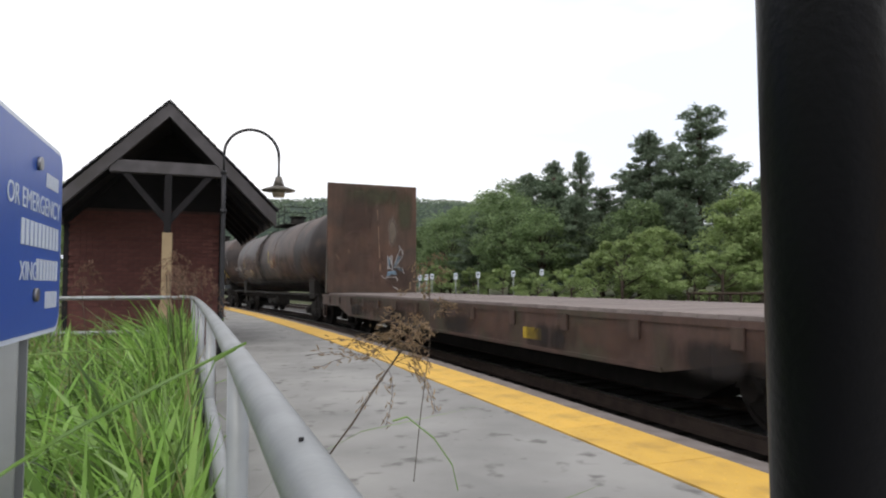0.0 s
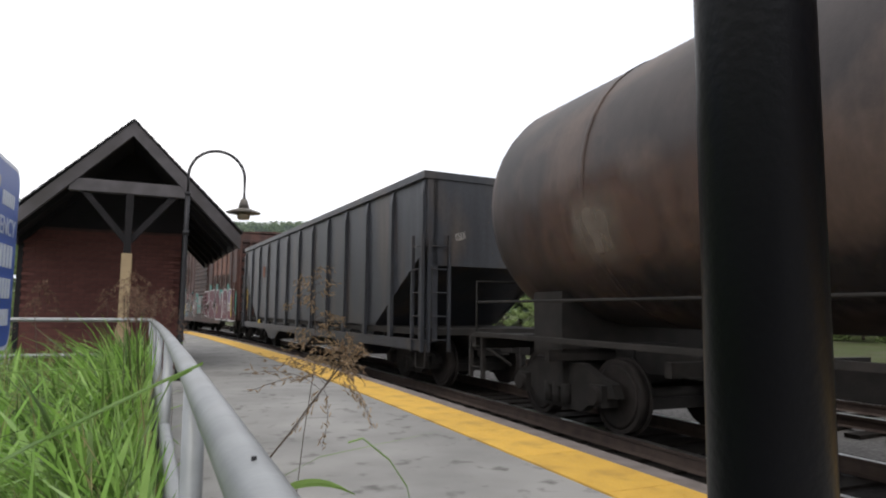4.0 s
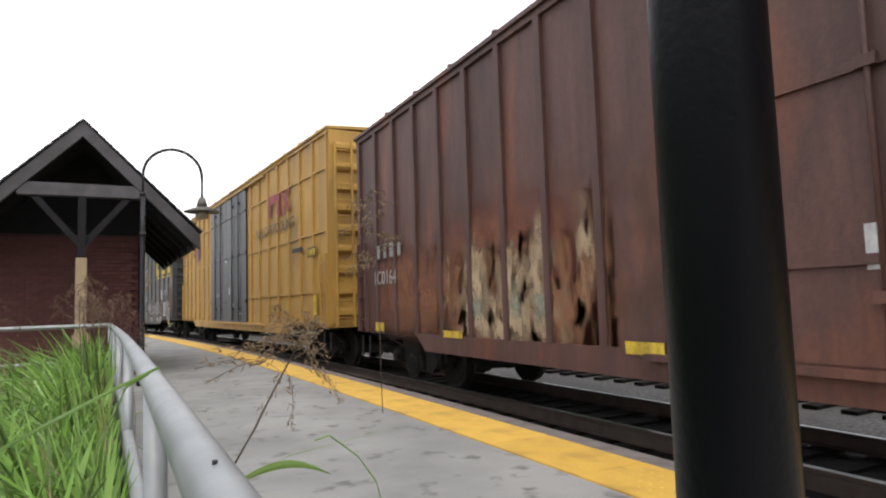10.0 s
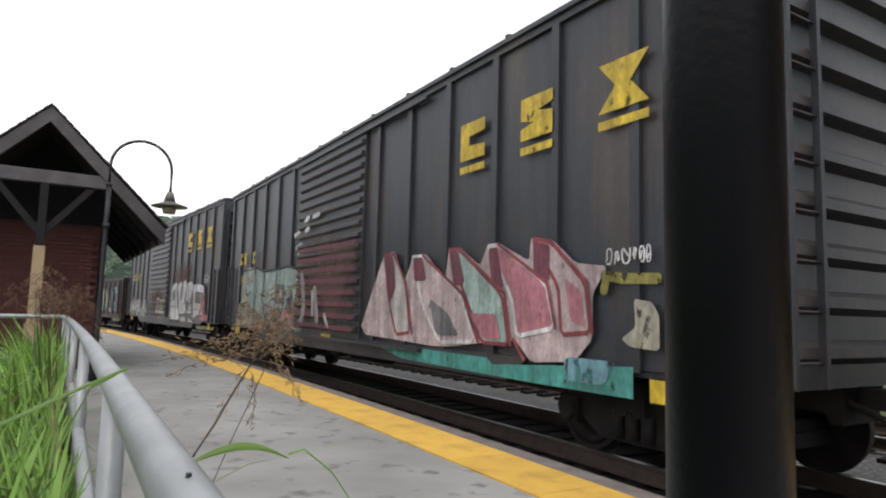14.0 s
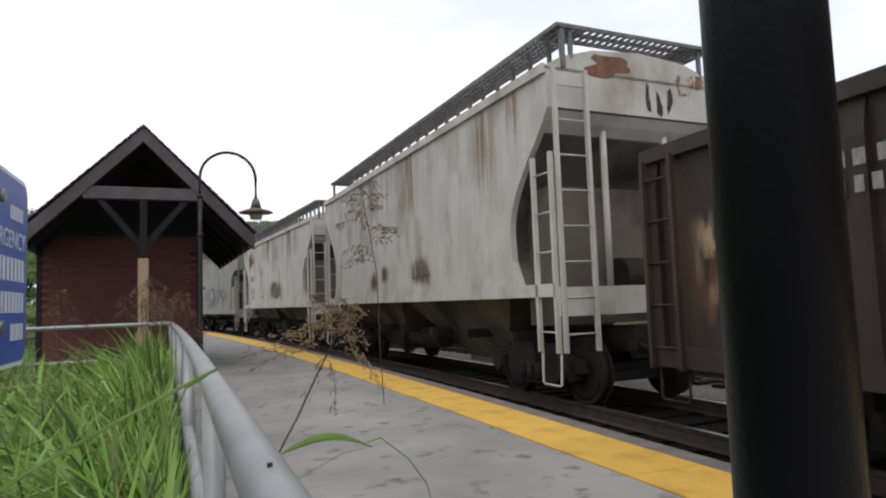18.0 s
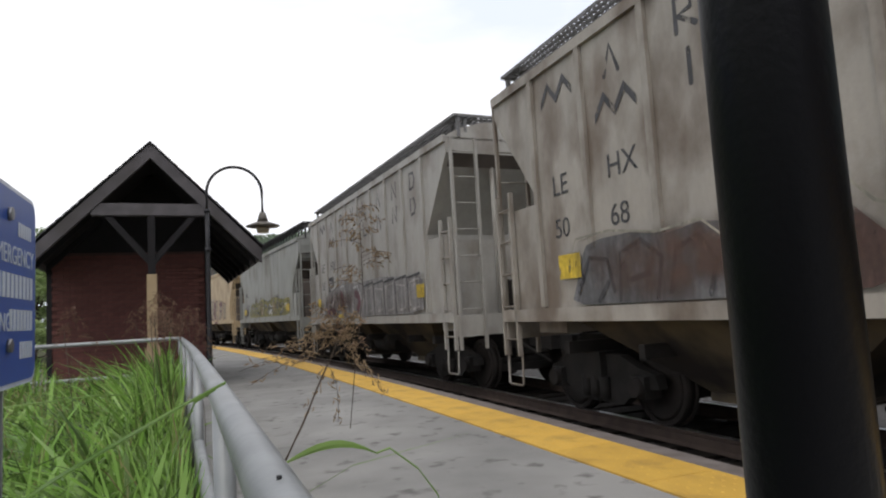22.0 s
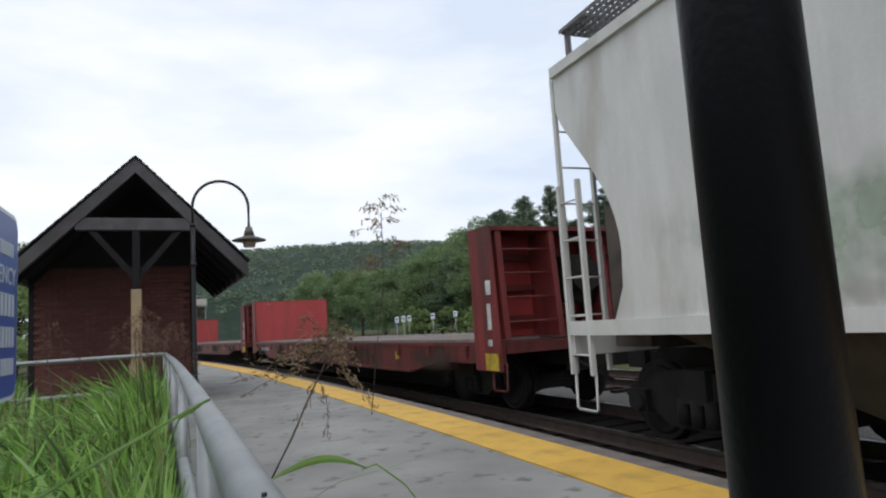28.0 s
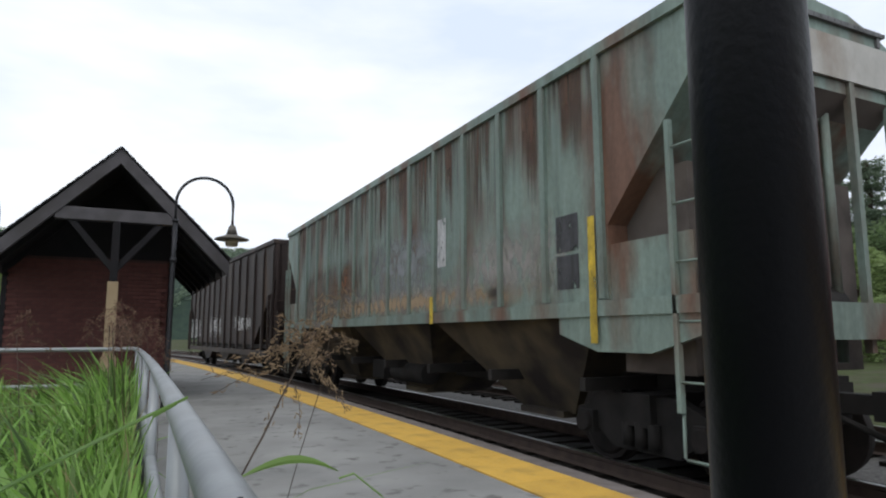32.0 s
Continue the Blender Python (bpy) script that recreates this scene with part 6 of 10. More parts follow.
marks(c, "chalk", 0.035, [[(4.55, 1.81), (4.65, 2.13), (4.62, 2.33), (4.41, 2.42), (4.23, 2.37), (4.08, 2.17), (4.07, 1.90), (4.20, 1.64)], [(4.14, 1.6), (4.12, 1.16), (4.16, 0.95)], [(5.1, 1.0), (5.04, 1.1), (4.78, 1.12), (4.73, 0.97)]], 5)
film(c, "chalk", [(5.36, 1.80), (5.18, 1.73), (5.13, 1.45), (4.55, 1.47), (4.55, 1.4), (5.12, 1.36), (5.19, 1.07), (5.17, 0.97), (5.29, 0.96)], 4)
film(c, "chalk", [(4.65, 1.4), (4.52, 1.42), (4.5, 0.97), (4.6, 0.97)], 4)
film(c, "olive", [(5.05, 1.33), (4.65, 1.34), (4.65, 1.2), (5.05, 1.18)], 3)
film(c, "chalk", [(4.0, 1.75), (3.79, 1.78), (3.87, 1.52), (3.8, 1.33), (4.02, 1.33)], 3)
film(c, "pink", [(3.88, 2.33), (3.68, 2.32), (3.57, 2.22), (3.6, 2.1), (3.79, 2.15)], 3)
film(c, "bluegrey", [(4.05, 1.25), (3.65, 1.3), (3.6, 1.0), (3.95, 0.96)], 2)
film(c, "yellow", [(4.44, 1.63), (4.24, 1.66), (4.31, 1.35), (4.25, 1.12), (4.4, 1.1), (4.38, 1.35)], 5)
marks(c, "white", 0.02, [[(5.12, 2.25), (4.9, 2.25), (4.9, 1.99), (5.12, 1.99), (5.12, 2.25)], [(5.05, 2.18), (4.97, 2.18)], [(5.05, 2.08), (4.97, 2.08)]], 6)
marks(c, "white", 0.028, [[(5.32, 1.8), (5.22, 1.45), (5.3, 1.0)], [(3.6, 1.9), (3.3, 1.6), (3.5, 1.2)], [(2.22, 1.0), (2.12, 1.3)], [(2.0, 1.0), (1.98, 1.35)], [(2.9, 2.2), (2.7, 1.6), (3.0, 1.2)]], 5)
rnd = random.Random(14)
for k in range(16):
    y, z = 1.78 + 0.1 * k, rnd.uniform(0.98, 1.9)
    marks(c, ("ash", "rose", "bluegrey", "stone")[k % 4], rnd.uniform(0.02, 0.06), [[(y, z), (y + rnd.uniform(-0.08, 0.08), z + rnd.uniform(0.1, 0.25)), (y + rnd.uniform(-0.1, 0.1), min(2.35, z + rnd.uniform(0.3, 0.6)))]], 2, S - 0.006 - 0.0004 * (k % 3))
bars(c, "yellow", [(2.3, 1.5, 0.08, 0.4)], S - 0.026, "reflector")
for k in range(4):
    film(c, "patina", [(-3.4 - 0.86 * k, 3.2 - 0.02 * k), (-4.22 - 0.86 * k, 3.18 - 0.02 * k), (-4.22 - 0.86 * k, 4.45 - 0.03 * k), (-3.4 - 0.86 * k, 4.48 - 0.03 * k)], 0, S + 0.054, "patch", "patch of fresh orange-brown paint")
stain(c, "bark", -8.4, -2.0, 2.4, 3.3, S + 0.052)
stain(c, "bark", 2.0, 8.2, 2.5, 4.4, S + 0.052)
film(c, "yellow", [(-7.6, 2.12), (-7.73, 2.12), (-7.84, 1.08), (-7.72, 1.08)], 6, name="reflector")
bars(c, "yellow", [(-4.75, 1.45, 0.08, 0.4), (7.42, 1.55, 0.08, 1.0)], S - 0.02, "reflector")
car_words(c, "LRS", 7.5, 2.42, 0.26, "white", S - 0.03)
car_words(c, "78", 7.45, 2.02, 0.3, "white", S - 0.03)
car_words(c, "25", 6.55, 2.02, 0.3, "white", S - 0.03)
text_rows(c, "white", 6.6, 1.75, [(5, 0.07, 0.5), (5, 0.07, 0.5)], x=S - 0.026, seed=4)

c, h = boxcar(101.9, 119.9, 5.05, 0.85, P_GREY, "dark slate boxcar with green graffiti and plug doors", 18, (-1.9, 4.2), "double", end_ribs=10)
logo_blocks(c, "yellow", -5.6, 3.95, 3, 0.55, 0.55, 0.98, S + 0.007)
film(c, "spruce", [(-5.0, 0.95), (-5.0, 2.3), (-5.8, 2.2), (-6.6, 2.35), (-7.6, 2.1), (-8.4, 2.2), (-8.4, 0.95)], 0, S - 0.001)
for k, (ink, y0, y1, z0, z1) in enumerate((("chalk", -8.6, -6.8, 0.95, 2.5), ("slush", -7.4, -4.9, 0.95, 2.4), ("blush", -6.4, -5.4, 1.1, 2.3))):
    stain(c, ink, y0, y1, z0, z1, S - 0.0052 - 0.0006 * k)
rnd = random.Random(22)
for k in range(26):
    y, z = -5.0 - 0.132 * k + rnd.uniform(-0.05, 0.05), rnd.uniform(1.0, 1.5)
    marks(c, ("white", "chalk", "rose", "mistmint")[k % 4], rnd.uniform(0.02, 0.05), [[(y, z), (y + rnd.uniform(-0.12, 0.12), z + 0.35), (y + rnd.uniform(-0.15, 0.15), min(2.5, z + rnd.uniform(0.5, 1.1)))]], 2, S - 0.002 - 0.0004 * (k % 3))
film(c, "spruce", [(-1.75, 2.43), (-1.95, 2.44), (-2.14, 2.26), (-2.4, 2.56), (-2.72, 2.4), (-3.2, 2.55), (-4.1, 2.3), (-4.6, 2.4), (-5.0, 2.3), (-5.0, 0.95), (-1.85, 0.95), (-1.87, 1.24), (-2.14, 1.53), (-1.9, 1.76), (-1.72, 2.0)], 0)
marks(c, "chalk", 0.045, [[(-1.87, 2.41), (-1.72, 2.19), (-1.76, 1.83), (-1.97, 1.64), (-2.15, 1.75), (-2.28, 1.88)], [(-1.87, 2.41), (-2.02, 2.41), (-2.26, 2.22), (-2.39, 2.45), (-2.55, 2.51), (-2.72, 2.35), (-2.81, 2.08), (-2.78, 1.67)],
                         [(-2.56, 1.57), (-2.51, 1.33), (-2.35, 1.14)], [(-2.56, 1.47), (-2.62, 1.23), (-2.85, 1.14)], [(-4.1, 2.24), (-4.4, 2.4), (-4.56, 2.44), (-4.8, 2.43)], [(-3.2, 2.3), (-3.5, 1.7), (-3.3, 1.2)], [(-4.45, 1.22), (-4.64, 1.52), (-4.8, 1.6)], [(-4.16, 1.3), (-4.18, 1.4)]], 2)
marks(c, "rose", 0.1, [[(-1.5, 1.32), (-1.87, 1.33), (-2.1, 1.58), (-2.27, 1.72)], [(-1.85, 2.4), (-1.95, 2.42)], [(-2.35, 2.28), (-2.38, 2.42)], [(-2.74, 2.3), (-2.82, 2.0)], [(-4.2, 1.69), (-4.4, 1.66)], [(-4.45, 1.1), (-4.6, 1.15)]], 3)
film(c, "rose", [(-4.15, 1.69), (-4.4, 1.78), (-4.5, 1.65), (-4.35, 1.54)], 1)
film(c, "pink", [(-4.44, 1.22), (-4.62, 1.3), (-4.61, 1.04), (-4.47, 1.07)], 1)
# rear piece: jagged green forms with cream facets
film(c, "spruce", [(8.4, 2.15), (6.74, 2.02), (6.44, 2.7), (6.0, 2.35), (5.8, 2.06), (5.74, 1.76), (5.55, 1.98), (5.32, 2.37), (4.92, 2.13), (4.3, 2.4), (3.4, 2.3), (3.0, 2.5), (2.9, 0.98), (5.9, 0.95), (7.31, 0.98), (7.56, 1.18), (7.73, 1.65)], 0, S - 0.004)
for ink, pts in (("chalk", [(8.56, 2.23), (7.86, 1.88), (8.1, 1.74), (8.5, 1.84)]), ("rose", [(5.89, 2.19), (5.68, 2.57), (5.55, 2.2), (5.63, 1.9), (5.87, 1.83)]), ("rose", [(5.54, 1.58), (5.37, 1.6), (5.18, 1.14), (5.53, 1.13)]), ("chalk", [(6.16, 1.24), (5.9, 0.98), (6.14, 0.98)]), ("rose", [(6.75, 1.5), (6.6, 1.4), (6.8, 1.0), (6.95, 1.0)]), ("chalk", [(3.45, 1.5), (3.1, 1.68), (3.2, 1.3), (3.44, 1.16)]), ("brown", [(4.4, 2.2), (3.7, 2.3), (3.8, 1.9), (4.3, 1.8)])):
    film(c, ink, pts, 2, S - 0.004)
marks(c, "white", 0.045, [[(8.56, 2.25), (8.09, 1.9), (7.45, 1.72), (8.85, 1.72)], [(7.45, 1.64), (7.23, 1.92), (6.74, 2.02), (6.48, 2.12), (6.44, 2.7)], [(5.89, 2.19), (5.67, 2.69), (5.53, 2.2), (5.6, 1.87), (5.92, 1.77)], [(6.8, 1.23), (6.48, 1.74), (6.2, 1.91)], [(6.36, 1.23), (5.94, 1.59), (5.83, 1.82)], [(5.86, 1.36), (5.29, 1.14)],
                          [(4.95, 1.77), (5.49, 1.63), (5.18, 1.14), (4.87, 0.98)], [(7.05, 0.98), (6.79, 1.36), (6.76, 1.75)], [(7.7, 1.6), (7.5, 1.2), (7.6, 1.0)], [(3.6, 2.17), (3.43, 2.35), (3.1, 2.47)], [(3.45, 1.2), (3.44, 1.5), (3.1, 1.7)], [(4.6, 1.0), (4.2, 1.7), (3.9, 1.2)], [(2.2, 1.0), (2.5, 1.6), (2.9, 1.2)], [(8.3, 1.1), (8.2, 1.6)]], 3, S - 0.004)
rnd = random.Random(23)
for k in range(30):
    y, z = 3.0 + 0.18 * k + rnd.uniform(-0.06, 0.06), rnd.uniform(0.98, 1.6)
    marks(c, ("chalk", "mistmint", "rose", "ash")[k % 4], rnd.uniform(0.015, 0.04), [[(y, z), (y + rnd.uniform(-0.1, 0.1), z + 0.3), (y + rnd.uniform(-0.2, 0.2), z + rnd.uniform(0.4, 0.8))]], 5, S - 0.004)
# worn stencil oval near the trailing end
marks(c, "ash", 0.022, [[(8.65, 3.3), (8.62, 3.0), (8.35, 2.82), (8.05, 2.9), (8.0, 3.3)], [(8.6, 3.9), (8.55, 3.4)], [(8.4, 4.0), (8.42, 3.1)], [(8.2, 3.95), (8.25, 3.2)], [(8.05, 3.8), (8.1, 3.3)]], 1)
marks(c, "white", 0.035, [[(0.42, 1.84), (0.44, 1.31), (-0.75, 1.22)], [(0.42, 1.84), (-0.02, 1.8), (0.01, 1.31)], [(-0.1, 1.78), (-0.34, 1.5), (-0.48, 1.84), (-0.76, 1.86), (-0.69, 1.28)]], 2, S - 0.06)
marks(c, "white", 0.09, [[(2.37, 3.4), (2.2, 3.42)], [(2.33, 3.1), (2.15, 3.12)], [(2.35, 2.9), (2.2, 2.7)]], 1)
for k, (y0, y1) in enumerate(((0.9, 1.9), (-1.5, -0.9), (2.2, 3.4), (-0.6, 0.3))):
    stain(c, ("chalk", "dust")[k % 2], y0, y1, 0.95, 1.55, S - 0.05)
bars(c, "olive", [(1.2, 3.6, 0.3, 0.2), (0.2, 3.5, 0.2, 0.25), (0.8, 2.9, 0.12, 0.2)], S - 0.004, "placard")
logo_blocks(c, "yellow", 7.4, 2.66, 2, 0.2, 0.3, 0.28, S - 0.012, False)
logo_blocks(c, "yellow", 6.45, 2.7, 2, 0.2, 0.26, 0.28, S - 0.02, False)
text_rows(c, "yellow", 6.3, 2.2, [(4, 0.18, 0.6)], x=S - 0.02, seed=6)
bars(c, "yellow", [(-2.75, 1.05, 0.3, 0.13), (-0.42, 0.96, 0.5, 0.14), (8.03, 1.36, 0.4, 0.24), (5.28, 1.05, 0.48, 0.12), (-7.6, 1.05, 0.5, 0.14)], S - 0.022, "reflector")

c, h = boxcar(121.6, 142.25, 4.97, 0.70, P_RUSTCAR, "rust-brown boxcar with peeling orange patches", 22, (-1.8, 1.85), "plug", end_ribs=7)
for k, (y0, y1, z0, z1) in enumerate(((-6.3, -5.4, 2.6, 4.8), (-7.25, -6.4, 2.6, 4.8), (-8.2, -7.4, 2.6, 4.8), (-6.25, -5.5, 2.9, 4.8), (-7.2, -6.5, 2.8, 4.8), (-8.15, -7.5, 2.8, 4.7), (-5.2, -4.6, 3.1, 4.8))):
    stain(c, "ember", y0, y1, z0, z1, S + 0.0545 - 0.0008 * k)
for k, (ink, y0, y1, z0, z1) in enumerate((("wash", -5.3, 3.6, 0.8, 3.2), ("wash", -9.8, -5.4, 0.8, 2.9), ("dust", -4.9, -1.9, 0.9, 2.2), ("ember", -9.7, -8.9, 0.9, 2.6), ("ember", 2.3, 7.2, 0.7, 3.1), ("flame", 2.4, 7.1, 0.75, 2.8), ("ember", 6.6, 9.8, 0.8, 2.6))):
    stain(c, ink, y0, y1, z0, z1, S + 0.050 - 0.001 * k)
rnd = random.Random(9)
for k in range(15):
    y = 2.75 + 0.27 * k + 0.1 * rnd.random()
    top_z = 2.0 + 0.75 * abs(math.sin(y * 2.6 + 0.5)) * (1.0 if y < 6 else 0.7)
    stain(c, ("flame", "bone", "flame")[k % 3], y - 0.2, y + 0.22, 0.8 + 0.3 * rnd.random(), top_z, S + 0.041 - 0.0008 * k)
for k, (ink, y0, y1, z0, z1) in enumerate((("flame", 2.2, 5.6, 0.75, 2.3), ("flame", 4.4, 8.9, 0.75, 2.2), ("rust", 5.6, 9.4, 0.8, 2.6), ("bone", 3.0, 6.4, 0.8, 1.7))):
    stain(c, ink, y0, y1, z0, z1, S + 0.0282 - 0.0004 * k)
for y, w in ((5.4, 0.5), (4.5, 0.45), (3.9, 0.4)):
    stain(c, "bone", y - w, y + w, 1.2, 2.35, S + 0.026)
    stain(c, "verdigris", y - w * 0.6, y + w * 0.6, 1.1, 1.9, S + 0.024)
    stain(c, "bone", y - w * 0.8, y + w * 0.8, 1.35, 2.1, S + 0.022)
text_rows(c, "ash", 9.1, 2.45, [(4, 0.26, 0.7)], x=S - 0.002, seed=7)
car_words(c, "1C0164", 9.4, 1.84, 0.27, "chalk")
bars(c, "white", [(0.1, 1.75, 0.1, 0.3), (-2.72, 1.62, 0.13, 0.6), (-9.27, 1.65, 0.12, 1.0), (-5.06, 1.28, 0.1, 0.46), (-6.92, 1.38, 0.08, 0.44), (-6.1, 1.0, 0.22, 0.06)], S - 0.002, "reflector")
bars(c, "yellow", [(-9.05, 1.06, 0.58, 0.19), (-9.8, 1.03, 0.42, 0.1), (-5.1, 1.0, 0.25, 0.07), (6.1, 1.0, 0.62, 0.1), (2.2, 0.99, 0.5, 0.12), (9.1, 1.05, 0.45, 0.16)], S - 0.006, "reflector")
bars(c, "patina", [(-9.76, 1.94, 0.26, 0.34)], S - 0.004, "placard")

c, h = boxcar(144.2, 164.15, 5.72, 0.74, P_YELLOW, "yellow high-cube boxcar with black double doors", 20, (-2.4, 3.25), "double", P_DOORBLK, 9, panel_rows=3)
car_words(c, "RAILCAR POOLING", -3.75, 3.6, 0.32, "black")
for pts in ([(-5.1, 4.75), (-5.1, 4.12), (-5.36, 4.12), (-5.36, 4.5), (-5.95, 4.5), (-5.95, 4.06), (-6.2, 4.06), (-6.2, 4.72)], [(-6.3, 4.05), (-6.55, 4.05), (-6.75, 4.3), (-6.95, 4.1), (-7.2, 4.1), (-6.9, 4.42), (-7.15, 4.72), (-6.9, 4.72), (-6.72, 4.5), (-6.5, 4.74), (-6.28, 4.72), (-6.58, 4.38)]):
    film(c, "red", pts, 0, S - 0.003, "logo_block", "dark red block mark")
bars(c, "yellow", [(-8.83, 2.81, 0.5, 0.17), (9.05, 2.85, 0.46, 0.22)], S - 0.0045, "placard", "bright yellow placard")
bars(c, "black", [(-8.83, 2.81, 0.58, 0.24), (9.05, 2.85, 0.54, 0.28)], S - 0.001, "placard")
film(c, "signblue", [(6.36, 4.5), (6.28, 4.68), (5.84, 4.46), (5.66, 4.2), (5.68, 3.9), (6.06, 3.48), (6.25, 3.58), (5.9, 4.0), (6.02, 4.36)], 1, S - 0.003, "logo_block", "blue bent stripe")
film(c, "signred", [(6.38, 4.48), (6.02, 4.28), (5.86, 4.06), (5.98, 3.88), (6.32, 3.62), (6.31, 3.95), (6.1, 4.1), (6.38, 4.34)], 3, S - 0.003, "logo_block", "red bent stripe")
for wd, y, z in (("63", 10.1, 3.56), ("35", 9.32, 3.57), ("16", 8.28, 3.56), ("OX", 9.42, 3.98)):
    car_words(c, wd, y, z, 0.27, "black")
bars(c, "yellow", [(9.13, 1.5, 0.16, 0.42), (6.68, 1.55, 0.1, 0.45), (-6.8, 1.5, 0.12, 0.4), (-9.05, 1.5, 0.25, 0.5)], S - 0.004, "reflector")
bars(c, "black", [(-7.75, 2.95, 0.9, 0.12), (-6.0, 1.16, 0.3, 0.05)], S - 0.004, "stencil")
car_words(c, "next", 7.3, 4.1, 0.22, "black")
car_words(c, "load", 7.3, 3.86, 0.26, "black")
bars(c, "white", [(-0.3, 2.1, 0.12, 0.25), (1.6, 2.0, 0.1, 0.15), (-0.9, 1.6, 0.08, 0.16), (0.2, 3.2, 0.2, 0.06), (-1.9, 1.3, 0.3, 0.04)], S - 0.075, "placard")

def lettered_boxcar(u0, u1, m, label, door, door_paint=None, tall=4.8, logo=(-4.6, 3.76, 0.6, 0.52, 1.28)):
    c, h = boxcar(u0, u1, tall, 0.74, m, label, 15, door, "banded" if door_paint else "corrugated", door_paint, 9, end_mat=P_GREY if m is P_GREEN else P_BLACK, panel_rows=2 if m is P_GREEN else 0, post_mat=P_GREY if m is P_GREEN else None)
    logo_blocks(c, "yellow", logo[0], logo[1], 3, logo[2], logo[3], logo[4], S - 0.004)
    logo_blocks(c, "yellow", h - 1.45, 2.86, 2, 0.24, 0.32, 0.42, S - 0.003, False)
    logo_blocks(c, "yellow", h - 2.75, 2.84, 1, 0.26, 0.32, 0.42, S - 0.003, False)
    bars(c, "yellow", [(-h + 0.9, 0.86, 0.3, 0.2), (h - 1.5, 0.87, 0.5, 0.2), (0.3, 0.98, 0.5, 0.12)], S - 0.02, "reflector")
    return c, h


c, h = lettered_boxcar(166.5, 182.95, P_GREEN, "weathered grey-green boxcar with a ribbed blue-grey door", (-1.75, 2.35), paint("bluegrey_door_paint", (0.115, 0.15, 0.155), (0.13, 0.145, 0.12), (0.19, 0.15, 0.10), 0.35), 5.0, logo=(-4.55, 3.95, 0.78, 0.95, 1.42))
for k, (ink, y0, y1, z0, z1) in enumerate((("wash", 2.4, 8.2, 0.7, 3.6), ("dust", 2.4, 8.1, 0.8, 2.6), ("flame", 3.4, 8.2, 0.9, 2.9), ("chalk", 2.5, 6.8, 0.8, 2.4), ("bark", 2.5, 4.0, 2.2, 4.0), ("chalk", 3.6, 5.2, 2.6, 4.4), ("dust", -8.0, -5.0, 0.8, 2.2), ("chalk", -5.2, -2.0, 0.9, 2.1), ("chalk", -8.0, -5.6, 1.0, 2.6))):
    stain(c, ink, y0, y1, z0, z1, S + 0.004 - 0.001 * k)
for k, (ink, edge, pts) in enumerate((("ash", "chalk", [(-1.95, 1.65), (-2.4, 1.95), (-2.6, 1.7), (-2.4, 1.35)]), ("brown", "ash", [(-2.6, 1.3), (-2.7, 2.0), (-3.1, 2.05), (-3.3, 1.35)]), ("dkgrey", "chalk", [(-3.2, 1.7), (-3.8, 1.75), (-3.85, 1.4), (-3.25, 1.4)]), ("grey", "chalk", [(-4.2, 1.4), (-4.3, 1.85), (-4.7, 2.0), (-5.0, 1.9), (-5.05, 1.4), (-4.6, 1.3)]),
                                      ("grey", "ash", [(-3.95, 1.1), (-4.0, 1.9), (-4.25, 1.95), (-4.2, 1.1)]), ("brown", "tan", [(-5.15, 1.3), (-5.2, 1.95), (-5.45, 1.9), (-5.4, 1.3)]), ("ash", "chalk", [(-2.7, 0.9), (-3.0, 1.15), (-3.3, 0.9)]), ("mistmint", "ash", [(-4.3, 0.9), (-4.5, 1.15), (-4.75, 1.1), (-4.7, 0.9)]), ("ash", "chalk", [(-5.0, 0.9), (-5.1, 1.15), (-5.5, 1.15), (-5.5, 0.9)]),
                                      ("ash", "chalk", [(-6.0, 1.2), (-6.05, 1.9), (-6.6, 1.95), (-6.6, 1.2)]), ("grey", "chalk", [(-6.9, 1.0), (-6.9, 1.6), (-7.6, 1.55), (-7.6, 1.0)]))):
    letter(c, pts, ink, edge, 1 + k % 2, 0.05)
film(c, "brown", [(3.65, 2.17), (3.1, 2.15), (3.05, 1.65), (3.6, 1.68)], 1)
film(c, "stone", [(3.02, 2.05), (2.65, 1.9), (2.62, 1.75), (2.95, 1.72)], 1)
film(c, "white", [(3.0, 3.3), (2.8, 3.28), (2.8, 3.05), (3.0, 3.08)], 1, label="pale paint spot")
marks(c, "ash", 0.03, [[(4.9 + 0.5 * k, 1.2 + 0.3 * (k % 2)), (4.7 + 0.5 * k, 1.7), (4.95 + 0.5 * k, 2.0 - 0.2 * (k % 3)), (4.6 + 0.5 * k, 2.1)] for k in range(6)], 3)
film(c, "white", [(-5.35, 2.65), (-5.65, 2.6), (-5.68, 2.1), (-5.5, 2.15)], 1, label="pale paint spot")
marks(c, "chalk", 0.035, [[(-4.4, 1.5), (-4.6, 1.85), (-4.85, 1.8), (-4.8, 1.55), (-4.5, 1.65)], [(-2.8, 1.5), (-2.9, 1.9)], [(-6.2, 2.3), (-6.6, 2.9), (-6.9, 2.4)], [(-6.3, 2.4), (-7.2, 2.9)], [(-6.6, 2.3), (-7.3, 2.7)]], 4)
scribble(c, 2.5, 7.9, 1.0, 2.2, "chalk", 32, 18, S - 0.012, 0.03)
scribble(c, 0.9, 1.9, 1.75, 2.02, "chalk", 34, 6, S - 0.07, 0.022)
scribble(c, -1.3, 0.0, 1.5, 1.72, "chalk", 35, 8, S - 0.07, 0.024)
scribble(c, -1.4, 0.6, 1.28, 1.44, "ash", 37, 12, S - 0.07, 0.022)
stain(c, "slush", -1.5, 1.6, 0.98, 1.3, S - 0.0705)
stain(c, "chalk", -1.2, 0.2, 1.0, 1.3, S - 0.072)
